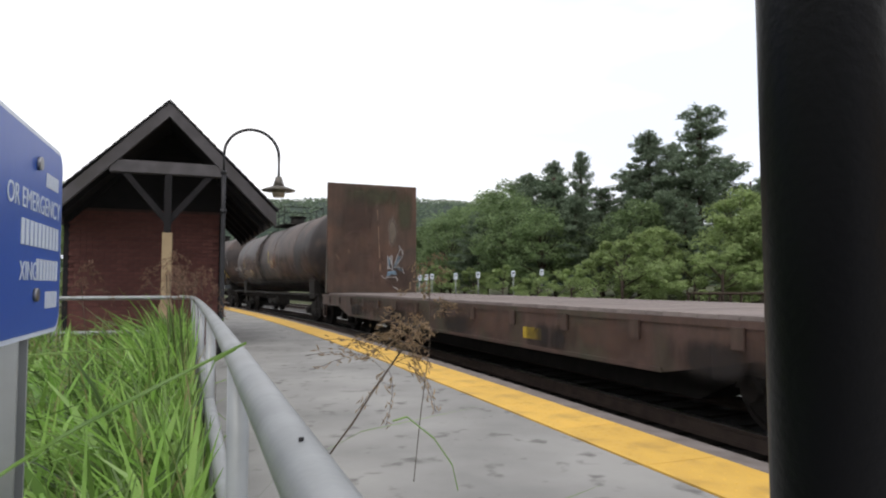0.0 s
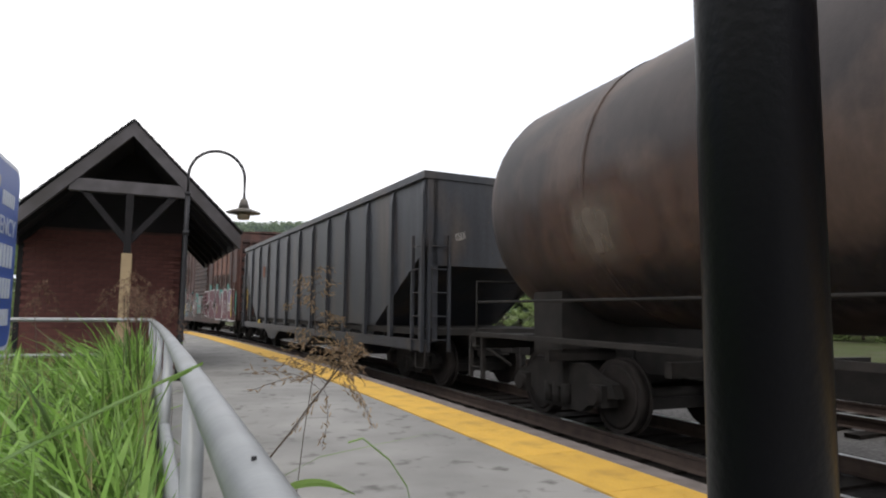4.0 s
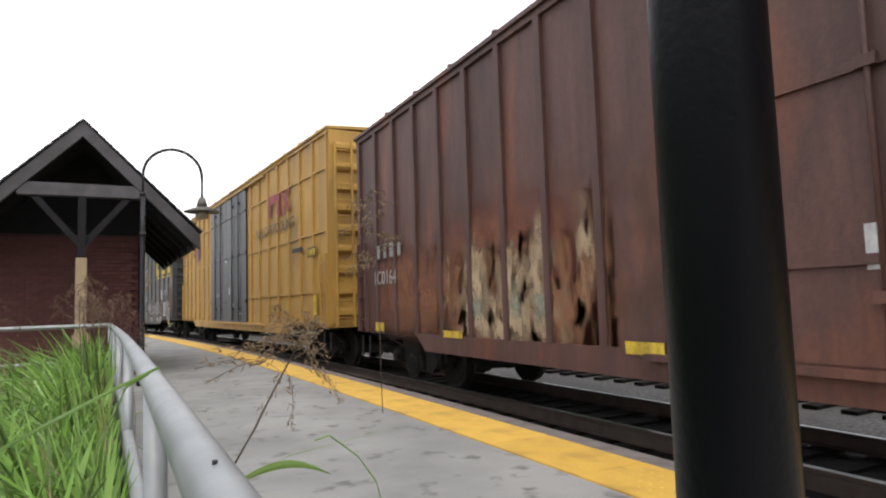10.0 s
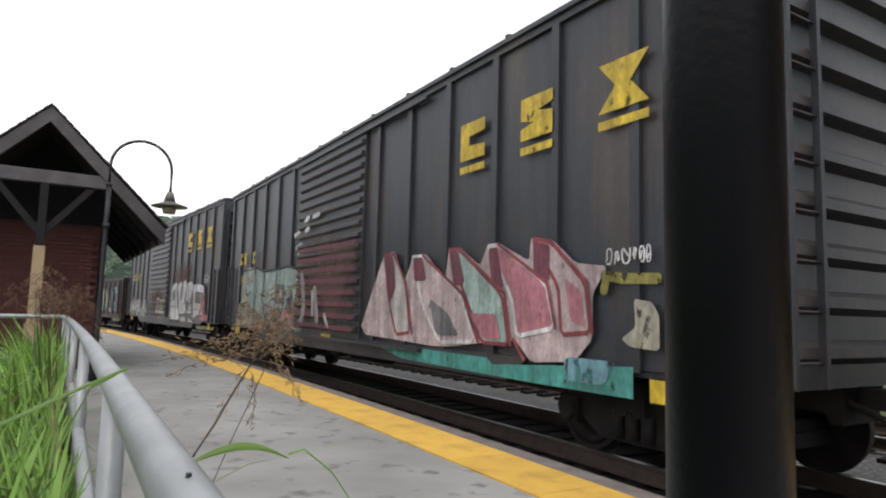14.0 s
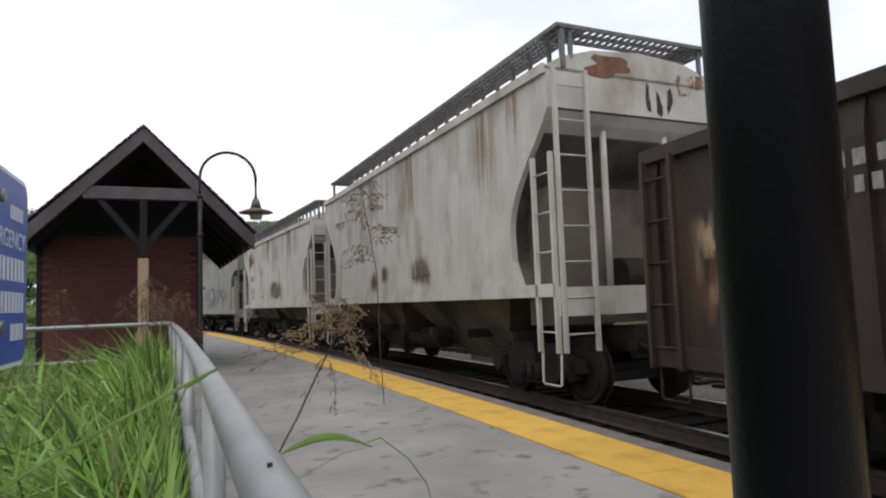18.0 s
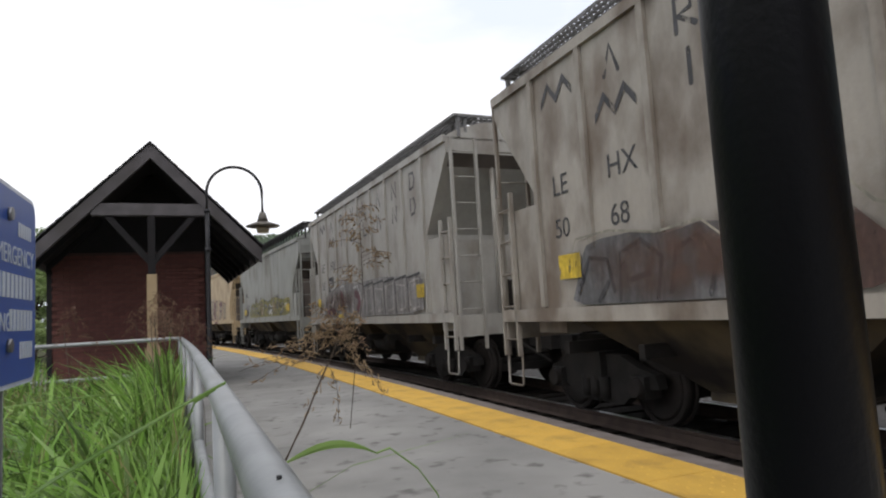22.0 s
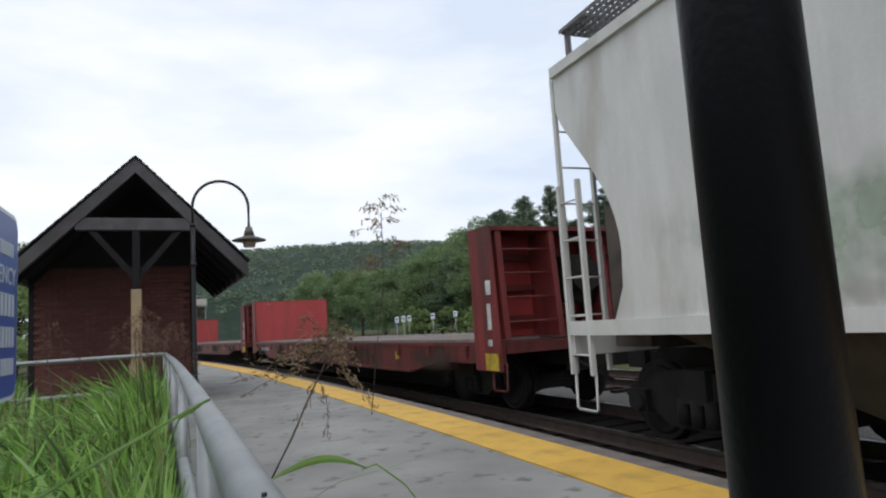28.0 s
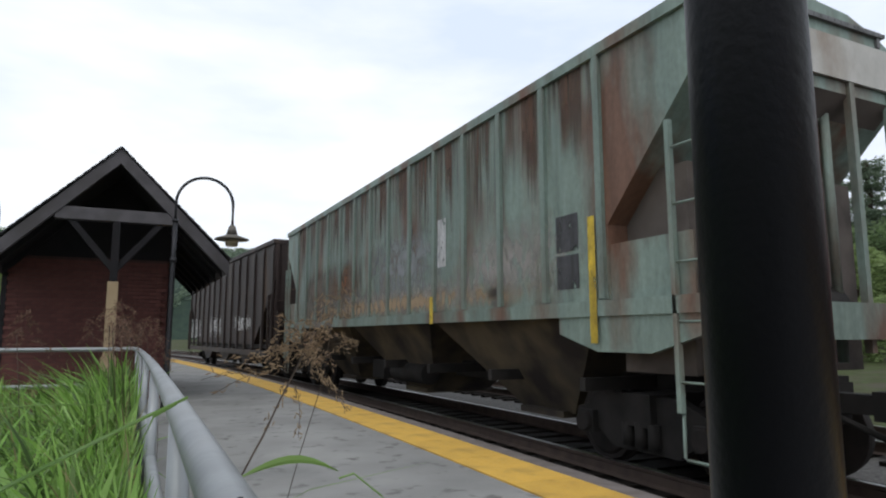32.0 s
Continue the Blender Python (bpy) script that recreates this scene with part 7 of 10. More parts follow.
graffiti(c, 3.4, 5.4, 1.0, 1.9, ["ash", "grey", "brown"], "ash", 36, 4, x=S - 0.002, fat=(0.12, 0.18))

c, h = lettered_boxcar(184.5, 201.65, P_BLACK, "black boxcar with pink and white graffiti", (-1.2, 2.2), tall=4.89, logo=(-4.6, 3.76, 0.56, 0.5, 1.3))
film(c, "rose", [(-1.2, 1.11), (-2.08, 2.42), (-2.48, 2.44), (-2.8, 1.94), (-3.08, 2.34), (-3.47, 2.33), (-4.0, 1.95), (-4.08, 2.37), (-4.36, 2.36), (-4.83, 2.1), (-5.0, 2.36), (-5.24, 2.35), (-5.8, 2.1), (-5.83, 2.37), (-6.2, 2.31), (-6.56, 2.04), (-7.0, 1.99), (-6.8, 1.72), (-6.8, 1.28), (-6.55, 1.04), (-5.86, 0.98), (-5.55, 1.22), (-3.93, 1.03)], 0)
for k, pts in enumerate(([(-2.1, 2.4), (-2.44, 2.4), (-2.85, 1.94), (-3.05, 1.2), (-2.6, 1.15), (-2.3, 1.7)], [(-3.05, 2.32), (-3.4, 2.31), (-4.4, 1.75), (-4.75, 1.15), (-3.9, 1.1), (-3.4, 1.6)], [(-4.08, 2.35), (-4.34, 2.34), (-5.3, 1.74), (-5.45, 1.15), (-4.9, 1.15), (-4.6, 1.6)],
                         [(-5.0, 2.33), (-5.22, 2.33), (-6.1, 1.85), (-6.25, 1.37), (-5.6, 1.25), (-5.5, 1.7)], [(-5.85, 2.35), (-6.18, 2.29), (-6.7, 1.84), (-6.78, 1.34), (-6.35, 1.3), (-6.3, 1.8)])):
    letter(c, pts, ("chalk", "rose", "mistmint", "pink", "rose")[k], "white" if k % 2 else "redwine", 1 + k % 2, 0.05)
for k, pts in enumerate(([(-2.12, 2.38), (-2.42, 2.38), (-2.55, 1.9), (-2.35, 1.6)], [(-3.08, 2.3), (-3.38, 2.29), (-3.5, 1.95), (-3.15, 1.95)], [(-4.1, 2.32), (-4.32, 2.32), (-4.5, 1.9), (-4.25, 1.85)], [(-5.02, 2.3), (-5.2, 2.3), (-5.35, 1.8), (-5.1, 1.85)], [(-5.88, 2.32), (-6.16, 2.26), (-6.15, 1.85), (-5.9, 1.95)])):
    film(c, "maroon", pts, 4)
for k, pts in enumerate(([(-5.4, 2.1), (-6.05, 1.72), (-6.15, 1.4), (-5.7, 1.5)], [(-3.6, 1.7), (-4.1, 1.5), (-4.4, 1.2), (-3.8, 1.2)], [(-4.6, 1.5), (-5.2, 1.5), (-5.3, 1.2), (-4.95, 1.2)], [(-6.4, 1.9), (-6.65, 1.75), (-6.7, 1.4), (-6.5, 1.45)])):
    film(c, ("pink", "grey", "pink", "pink")[k], pts, 4)
marks(c, "redwine", 0.045, [[(-2.44, 2.42), (-2.89, 1.94), (-3.12, 1.19)], [(-3.38, 2.32), (-4.46, 1.75), (-4.84, 1.15)], [(-4.34, 2.35), (-5.37, 1.74), (-5.5, 1.15)], [(-5.22, 2.34), (-6.13, 1.85), (-6.27, 1.37)], [(-6.19, 2.29), (-6.73, 1.84), (-6.81, 1.34)], [(-5.55, 1.22), (-5.75, 1.0)]], 5)
film(c, "teal", [(-1.67, 0.99), (-5.0, 0.97), (-5.12, 0.9), (-7.31, 1.05), (-7.31, 0.76), (-5.86, 0.76), (-2.79, 0.8)], 0, S + 0.004, "paint_band", "teal sprayed band")
film(c, "cyan", [(-6.4, 1.08), (-7.1, 1.08), (-6.95, 0.84), (-6.4, 0.84)], 1, label="pale blue sprayed tag")
film(c, "stone", [(-7.18, 1.3), (-7.35, 1.41), (-7.33, 1.67), (-7.54, 1.64), (-7.62, 1.52), (-7.62, 1.21), (-7.28, 1.23)], 1)
marks(c, "dkgrey", 0.04, [[(-7.45, 1.35), (-7.5, 1.5)], [(-6.45, 1.05), (-6.42, 0.82)]], 3)
marks(c, "olive", 0.1, [[(-6.95, 1.9), (-7.2, 1.86), (-7.6, 1.85)], [(-6.95, 1.75), (-6.98, 1.85)]], 0)
scribble(c, -7.64, -6.95, 2.0, 2.15, "white", 44, 6, S - 0.01, 0.02)
stain(c, "wash", -1.6, 2.4, 0.9, 3.2, S - 0.064)
marks(c, "maroon", 0.08, [[(-1.0, 2.7 - 0.22 * k), (0.4, 2.72 - 0.22 * k), (2.0, 2.74 - 0.22 * k)] for k in range(8)], 1, S - 0.062)
# trailing half: pale mint letters over lilac grey
film(c, "mistmint", [(6.95, 1.2), (6.88, 2.5), (5.4, 2.52), (3.92, 2.41), (2.78, 2.44), (1.86, 2.29), (1.78, 1.6), (3.5, 1.5), (5.2, 1.35)], 0)
film(c, "ash", [(6.95, 1.2), (5.2, 1.35), (3.5, 1.5), (1.78, 1.6), (1.8, 0.98), (6.6, 0.98)], 0)
marks(c, "black", 0.06, [[(6.9, 2.3), (6.85, 2.52), (5.4, 2.54), (4.8, 2.42), (3.92, 2.43), (2.78, 2.46), (1.86, 2.31)], [(5.55, 2.5), (5.4, 1.9), (5.6, 1.2)], [(4.69, 2.34), (4.85, 1.75), (4.33, 1.0)], [(3.68, 2.35), (3.79, 1.43), (3.46, 1.0)], [(2.86, 1.31), (2.75, 1.73), (2.51, 1.86), (2.26, 1.27)], [(6.4, 1.9), (6.1, 1.7), (6.3, 1.1)], [(2.0, 2.2), (1.95, 1.4), (2.3, 1.0)], [(4.0, 1.75), (3.6, 1.7)], [(5.0, 1.85), (4.6, 1.8)]], 3)
for k, pts in enumerate(([(3.72, 2.09), (3.02, 2.05), (3.01, 1.62), (3.74, 1.62)], [(2.7, 1.75), (2.45, 1.8), (2.3, 1.35), (2.75, 1.4)], [(2.2, 2.05), (1.95, 2.0), (1.95, 1.75), (2.2, 1.8)])):
    film(c, ("grey", "dkgrey", "dkgrey")[k], pts, 4)
film(c, "lilac", [(2.9, 1.2), (2.4, 1.15), (2.3, 0.98), (2.95, 0.98)], 2)
film(c, "chalk", [(3.4, 1.95), (3.15, 1.95), (3.2, 1.75), (3.4, 1.75)], 5)
film(c, "stone", [(2.5, 1.7), (2.35, 1.72), (2.2, 1.25), (2.5, 1.35)], 5)
for ink, lay, pts in (("mistmint", 4, [(6.41, 2.51), (5.60, 2.49), (5.66, 0.98), (5.83, 0.98), (5.95, 1.62), (5.92, 1.94), (6.32, 1.83), (6.36, 2.28)]), ("cream", 5, [(6.65, 1.91), (6.43, 2.07), (6.33, 1.85), (6.16, 1.81), (5.98, 1.65), (6.02, 1.26), (6.17, 1.05), (6.23, 1.51), (6.57, 1.67)]), ("stone", 5, [(6.3, 1.05), (6.0, 1.2), (5.85, 0.98), (6.3, 0.98)]),
                      ("stone", 6, [(7.13, 1.56), (6.95, 1.65), (6.60, 1.64), (6.44, 1.51), (6.45, 1.29), (7.16, 1.28)]), ("cream", 6, [(7.25, 1.24), (6.17, 1.26), (6.20, 1.04), (7.26, 1.01)]), ("dkgrey", 7, [(7.12, 1.24), (6.49, 1.25), (6.49, 1.17), (7.12, 1.15)]), ("grey", 5, [(6.81, 1.01), (6.19, 1.02), (6.20, 0.95), (6.82, 0.95)]),
                      ("dkgrey", 7, [(6.99, 1.58), (6.87, 1.59), (6.88, 1.5), (6.99, 1.49)]), ("dkgrey", 7, [(6.76, 1.58), (6.66, 1.59), (6.67, 1.5), (6.76, 1.49)]), ("stone", 3, [(6.97, 2.00), (6.77, 2.02), (6.71, 1.84), (6.91, 1.80)]), ("sand", 5, [(5.93, 2.38), (5.82, 2.38), (5.8, 2.14), (5.9, 2.12)])):
    film(c, ink, pts, lay)
marks(c, "black", 0.035, [[(6.40, 2.52), (6.35, 2.24), (6.31, 1.83), (5.92, 1.93), (5.94, 1.58), (5.88, 1.09), (5.84, 0.96)]], 7)
marks(c, "chalk", 0.03, [[(6.42, 2.55), (5.9, 2.56), (5.6, 2.54)]], 7)
marks(c, "black", 0.016, [[(6.42, 1.6), (6.32, 1.62), (6.36, 1.42)], [(6.25, 1.6), (6.22, 1.42)]], 7)
for ink, y0, y1, z0, z1 in (("blush", 5.95, 6.3, 2.0, 2.4), ("bone", 5.65, 6.0, 2.05, 2.45), ("slush", 3.0, 5.6, 1.0, 1.8), ("blush", 2.0, 3.4, 1.0, 1.7)):
    stain(c, ink, y0, y1, z0, z1, S - 0.029)
marks(c, "white", 0.09, [[(2.49, 3.13), (2.15, 3.19)], [(2.36, 2.84), (2.01, 2.9)], [(2.2, 2.7), (2.05, 2.55)]], 1)
marks(c, "white", 0.09, [[(1.68, 3.36), (1.4, 3.42)], [(1.2, 3.4), (0.8, 3.42)], [(1.6, 3.15), (1.4, 3.18)]], 1, S - 0.07)
marks(c, "ash", 0.2, [[(1.7, 2.2), (1.5, 1.6), (1.6, 1.3)], [(0.9, 1.9), (0.7, 1.3)]], 1, S - 0.068)
marks(c, "chalk", 0.1, [[(1.0, 1.85), (0.95, 1.4)], [(0.3, 1.4), (0.1, 1.2)]], 3, S - 0.068)
car_words(c, "141", 7.13, 2.13, 0.29, "yellow", S - 0.006)

c, h = lettered_boxcar(202.75, 218.9, P_BLACK, "black boxcar with white block graffiti", (-0.8, 2.55), tall=5.0, logo=(-4.1, 3.93, 0.58, 0.52, 1.27))
film(c, "grey", [(-1.5, 0.9), (-1.7, 2.2), (-2.3, 2.35), (-3.0, 2.35), (-3.7, 2.4), (-4.5, 2.35), (-5.5, 2.25), (-6.45, 2.15), (-6.5, 0.9)], 0)
for k, (ink, pts) in enumerate((("white", [(-1.52, 1.18), (-1.57, 2.13), (-1.92, 2.38), (-2.31, 2.42), (-2.55, 2.28), (-2.57, 1.76), (-2.76, 1.53), (-3.0, 1.24), (-3.05, 0.92), (-2.44, 0.9), (-1.67, 0.9)]),
                                ("white", [(-2.66, 2.27), (-3.01, 2.44), (-3.22, 2.39), (-3.11, 1.88), (-3.34, 1.66), (-3.46, 2.4), (-3.73, 2.5), (-3.96, 2.3), (-3.79, 1.77), (-4.0, 1.26), (-3.49, 1.19), (-3.01, 1.21), (-2.9, 1.6)]),
                                ("white", [(-3.97, 2.15), (-4.08, 2.32), (-4.56, 2.44), (-4.85, 2.29), (-4.86, 2.06), (-4.6, 1.68), (-4.82, 1.44), (-4.79, 1.25), (-4.31, 1.21), (-4.02, 1.23), (-4.32, 1.45), (-4.51, 1.59), (-4.0, 1.7)]),
                                ("white", [(-4.92, 2.11), (-4.97, 2.27), (-5.58, 2.32), (-6.3, 2.2), (-6.3, 1.95), (-5.6, 1.99), (-5.25, 2.0), (-5.23, 1.65), (-5.54, 1.64), (-6.2, 1.6), (-6.3, 1.2), (-5.58, 1.2), (-5.12, 1.01), (-5.0, 1.77)]),
                                ("chalk", [(-3.1, 0.92), (-3.3, 1.15), (-4.0, 1.12), (-4.2, 0.92)]), ("chalk", [(-4.3, 0.92), (-4.5, 1.12), (-5.1, 1.0), (-5.2, 0.92)]))):
    letter(c, pts, ink, "dkgrey", 1 + k % 2, 0.04)
film(c, "black", [(-1.85, 2.1), (-2.2, 2.15), (-2.25, 1.75), (-1.95, 1.65)], 5)
film(c, "pink", [(-5.95, 1.84), (-6.2, 1.70), (-6.3, 1.28), (-6.9, 1.2), (-6.9, 1.04), (-6.02, 1.03)], 0, S - 0.0035)
stain(c, "blush", -6.9, -5.6, 1.0, 2.0, S - 0.0165)
stain(c, "wash", -5.2, -1.3, 2.0, 3.3, S - 0.0012)
for k in range(14):
    y = -1.7 - 0.33 * k
    marks(c, ("dkgrey", "ash", "grey")[k % 3], 0.045, [[(y, 1.25 + 0.2 * (k % 2)), (y - 0.05, 1.7), (y + 0.03, 2.1 + 0.1 * (k % 3))]], 6)
marks(c, "ash", 0.035, [[(-1.55, 1.5), (-2.5, 1.45), (-3.0, 1.4)], [(-4.0, 1.4), (-4.8, 1.36), (-5.5, 1.4)], [(-5.35, 1.95), (-5.35, 1.66)], [(-5.45, 1.95), (-5.45, 1.66)]], 5)
marks(c, "chalk", 0.1, [[(0.7, 1.3), (0.7, 1.8), (0.3, 1.8)], [(0.2, 1.3), (0.2, 1.75), (-0.1, 1.7), (-0.1, 1.3)], [(-0.3, 1.3), (-0.35, 1.75), (-0.7, 1.7)], [(0.9, 1.25), (-0.7, 1.22)]], 1, S - 0.064)
scribble(c, 2.7, 7.4, 1.0, 2.0, "white", 54, 30, S - 0.01, 0.045)
scribble(c, 2.7, 7.0, 1.0, 1.7, "ash", 55, 20, S - 0.006, 0.1)
scribble(c, -6.9, -6.2, 2.3, 2.6, "white", 56, 5, S - 0.006, 0.03)
stain(c, "wash", -0.9, 2.6, 0.9, 2.4, S - 0.064)

c, h = open_car("gondola", 220.6, 238.5, 2.85, 0.74, P_DKBROWN, "brown gondola with weathered sides and graffiti", 16)
graffiti(c, -7.5, -1.0, 1.1, 2.6, ["cyan", "dkgrey", "cream", "teal"], "blue", 61, 5, x=S + 0.06)
text_rows(c, "ash", 6.9, 2.4, [(4, 0.12, 0.6), (5, 0.12, 0.5)], x=S - 0.004, seed=62)
for k, (ink, y0, y1, z0, z1) in enumerate((("bone", 7.4, 8.4, 1.5, 2.3), ("flame", 6.8, 8.5, 1.1, 2.0), ("bone", 7.7, 8.2, 1.2, 1.8))):
    stain(c, ink, y0, y1, z0, z1, S + 0.05 - 0.001 * k)
graffiti(c, -0.6, 6.0, 1.0, 2.2, ["grey", "cream", "dkgrey"], "grey", 63, 6, x=S + 0.06)
bars(c, "yellow", [(-3.6, 1.0, 0.6, 0.16), (3.6, 1.0, 0.6, 0.16)], S - 0.003, "reflector")

c, h = hopper(240.2, 252.3, 4.52, 1.66, P_WHITE, "dirty white covered hopper with rust streaks", 0, (1.6, 3.2))
for k, (ink, y0, y1, z0, z1) in enumerate((("oredrip", -4.6, -3.7, 2.7, 4.42), ("oredrip", -5.3, -4.8, 3.3, 4.42), ("oredrip", -1.3, -0.5, 3.1, 4.42), ("greydrip", -3.6, 5.4, 2.9, 4.42), ("greydrip", 0.8, 3.4, 2.4, 4.42))):
    runs(c, ink, y0, y1, z0, z1, S + 0.046 - 0.001 * k)
for ink, y0, y1, z0, z1 in (("rust", 0.3, 1.0, 1.85, 2.35), ("wash", 1.05, 1.85, 1.7, 2.25), ("dust", -2.0, -0.8, 1.75, 2.4)):
    stain(c, ink, y0, y1, z0, z1, S + 0.040)
marks(c, "maroon", 0.03, [[(-0.99, 1.98), (-1.1, 2.22), (-1.26, 2.26), (-1.2, 1.9), (-1.35, 1.95), (-1.4, 2.2)], [(-1.4, 2.2), (-1.44, 1.87), (-1.55, 1.95), (-1.65, 2.19), (-1.6, 1.85)], [(-1.7, 2.15), (-1.84, 2.05), (-1.72, 1.95), (-1.85, 1.82)], [(-1.0, 1.95), (-1.9, 1.98)]], 0, S + 0.039)
rnd = random.Random(70)
end_film(c, "rust_patch", "patina", -h + 0.094, blob(rnd, -0.55, 4.62, 0.42, 0.16, 18, 0.5), "orange rust patch under the roof")
end_film(c, "rust_patch", "rustwash", -h + 0.092, blob(rnd, 0.9, 4.5, 0.25, 0.2, 18, 0.5))
for k in range(3):
    end_film(c, "tag", "black", -h + 0.090, blob(rnd, 0.12 + 0.2 * k, 4.25 - 0.1 * (k % 2), 0.05, 0.2, 14, 0.5))
c, h = hopper(254.0, 266.1, 4.32, 1.62, P_WHITE, "off-white covered hopper with brown rust patches", 0, (1.6, 3.1))
for k, (ink, y0, y1, z0, z1) in enumerate((("flame", 3.3, 4.9, 3.15, 4.25), ("ember", 3.9, 4.9, 3.2, 4.0), ("flame", 3.4, 4.6, 3.3, 4.1), ("wash", -1.0, 0.2, 1.9, 2.6), ("dust", -2.2, 0.6, 1.7, 2.5))):
    stain(c, ink, y0, y1, z0, z1, S + 0.046 - 0.001 * k)
for k, (ink, y0, y1, z0, z1) in enumerate((("oredrip", 5.0, 5.8, 3.6, 4.22), ("oredrip", -3.4, -2.6, 2.7, 4.22), ("greydrip", -5.4, 3.2, 2.7, 4.22), ("oredrip", 0.2, 1.0, 3.2, 4.22))):
    runs(c, ink, y0, y1, z0, z1, S + 0.0405 - 0.001 * k)
end_film(c, "rust_patch", "patina", -h + 0.094, [(-0.5, 3.78), (0.0, 3.85), (0.4, 3.8), (0.45, 4.1), (0.1, 4.35), (-0.3, 4.2)], "red-brown rust patch under the roof")
marks(c, "grey", 0.05, [[(2.15, 3.0), (1.75, 3.05), (1.75, 2.65), (2.1, 2.6), (2.15, 3.0)], [(2.2, 2.2), (2.05, 2.5), (1.7, 2.5), (1.55, 2.15), (1.75, 1.9), (2.1, 1.95)], [(1.9, 2.3), (1.8, 2.1)]], 0, S + 0.04)
car_words(c, "NRLX", 4.35, 2.68, 0.28, "dkgrey", S + 0.044)
car_words(c, "3427", 4.12, 2.08, 0.28, "dkgrey", S + 0.044)
text_rows(c, "dkgrey", 4.1, 1.95, [(9, 0.06, 0.5), (8, 0.06, 0.5)], seed=75)
bars(c, "dkgrey", [(-1.0, 2.0, 0.42, 0.36)], S + 0.045, "placard")
c, h = hopper(267.9, 280.0, 4.45, 1.45, P_SLGREY, "grey covered hopper with faint outlined graffiti", 0, (1.5, 3.0), cut=1.57, notch=3.45, band=0.27, skirt=2.6, skirt_ends=(-1,))
# flat black films paint the darkness inside the end plates' hand holes
for k in range(2):
    film(c, "black", [(-5.35, 1.6), (-5.3, 2.15), (-5.5, 2.3), (-5.68, 2.1), (-5.65, 1.55)] if k == 0 else [(5.4, 1.6), (5.35, 2.1), (5.2, 2.2), (5.05, 2.0), (5.1, 1.55)], 0, -1.306, "opening", "hand hole in the end plate, its dark inside drawn as a black film")
graffiti(c, -3.2, 2.3, 1.75, 2.65, ["ash", "grey", "ash"], "bluegrey", 76, 6, fat=(0.2, 0.28), second="ash")
letter(c, [(0.95, 1.65), (1.05, 2.3), (0.7, 2.7), (0.3, 2.6), (0.25, 1.7)], "mistmint", "black", 6, 0.09, S + 0.045)
letter(c, [(0.9, 1.65), (0.95, 1.95), (0.5, 2.05), (0.2, 1.7)], "tan", "brown", 8, 0.05, S + 0.045)
car_words(c, "MMID", 3.95, 2.70, 0.28, "dkgrey", S + 0.044)
car_words(c, "5201", 3.85, 2.08, 0.28, "dkgrey", S + 0.044)
text_rows(c, "grey", 3.75, 1.85, [(10, 0.05, 0.5), (9, 0.05, 0.5)], seed=77)
marks(c, "bluegrey", 0.018, [[(2.75, 2.1), (2.6, 2.5), (2.45, 2.15), (2.3, 2.55), (2.2, 2.2)], [(2.7, 1.9), (2.5, 2.2), (2.35, 1.9)]], 0, S + 0.04)
stain(c, "aqua", 2.1, 2.9, 1.8, 2.7, S + 0.0445)
bars(c, "yellow", [(4.5, 2.0, 0.14, 0.95)], S + 0.045, "reflector")
bars(c, "yellow", [(-4.4, 2.0, 0.12, 0.9)], S + 0.04, "reflector")


def zigzag(bm, y, z, w, hgt, t=0.11, x=S - 0.004):
    top = [(y + w / 2 - w * i / 4, z + (hgt / 2 if i % 2 else -hgt / 2)) for i in range(5)]
    flat_poly(bm, [(a, b + t) for a, b in top] + [(a, b - t) for a, b in top[::-1]], x)


def ribbed_hopper(u0, u1, number, m=P_MM, tall=4.63):
    c, h = hopper(u0, u1, tall, 1.44, m, "cement-grey ribbed covered hopper with letters and graffiti", 8, (1.5, 2.96), cut=1.18, board=0.38, skirt=2.86, drop=0.3, shear=m)
    pitch = (2 * (h - 1.18) - 0.16) / 8
    y0 = h - 1.26 - pitch / 2
    shapes = dict(hook=[[(1, 0), (1, 1), (-0.6, 0.95), (-0.6, 0.55), (0.9, 0.5), (-1, 0)]], peak=[[(1, 0), (0, 1), (-1, 0)]], bar=[[(0, 0), (0, 1)]], fork=[[(1, 1), (0, 0.5), (-1, 1)], [(0, 0.5), (0, 0)]], angle=[[(1, 1), (1, 0), (-0.9, 0)]], zig=[[(1, 0), (1, 1), (-1, 0), (-1, 1)]], loop=[[(1, 0), (1, 1), (-0.6, 0.95), (-1, 0.5), (-0.6, 0.05), (1, 0)]])
    for i, (hi, low) in enumerate((("peak", ""), ("hook", "bar"), ("fork", "loop"), ("angle", "angle"), ("peak", "peak"), ("zig", "zig"), ("loop", "loop")), 1):
        for z, nm in ((4.0, hi), (3.47, low)):
            marks(c, "dkgrey", 0.06, [[(y0 - pitch * i + p * 0.13, z + q * 0.33) for p, q in run] for run in shapes.get(nm, [])], 0, S + 0.047, "stencil")
    for dy, z, w in ((-0.02, 4.2, 0.74), (-pitch - 0.02, 3.68, 0.74)):
        bm = bmesh.new()
        zigzag(bm, y0 + dy, z, w, 0.22, 0.055, x=S + 0.045)
        part("logo_block", bm, INKS["dkgrey"], c, "dark zigzag mark")
    for k, (a, b) in enumerate((("LE", "50"), ("HX", number))):
        car_words(c, a, y0 + 0.22 - pitch * k, 2.86, 0.28, "dkgrey", S + 0.044)
        if b:
            car_words(c, b, y0 + 0.22 - pitch * k, 2.32, 0.26, "dkgrey", S + 0.044)
    return c, h


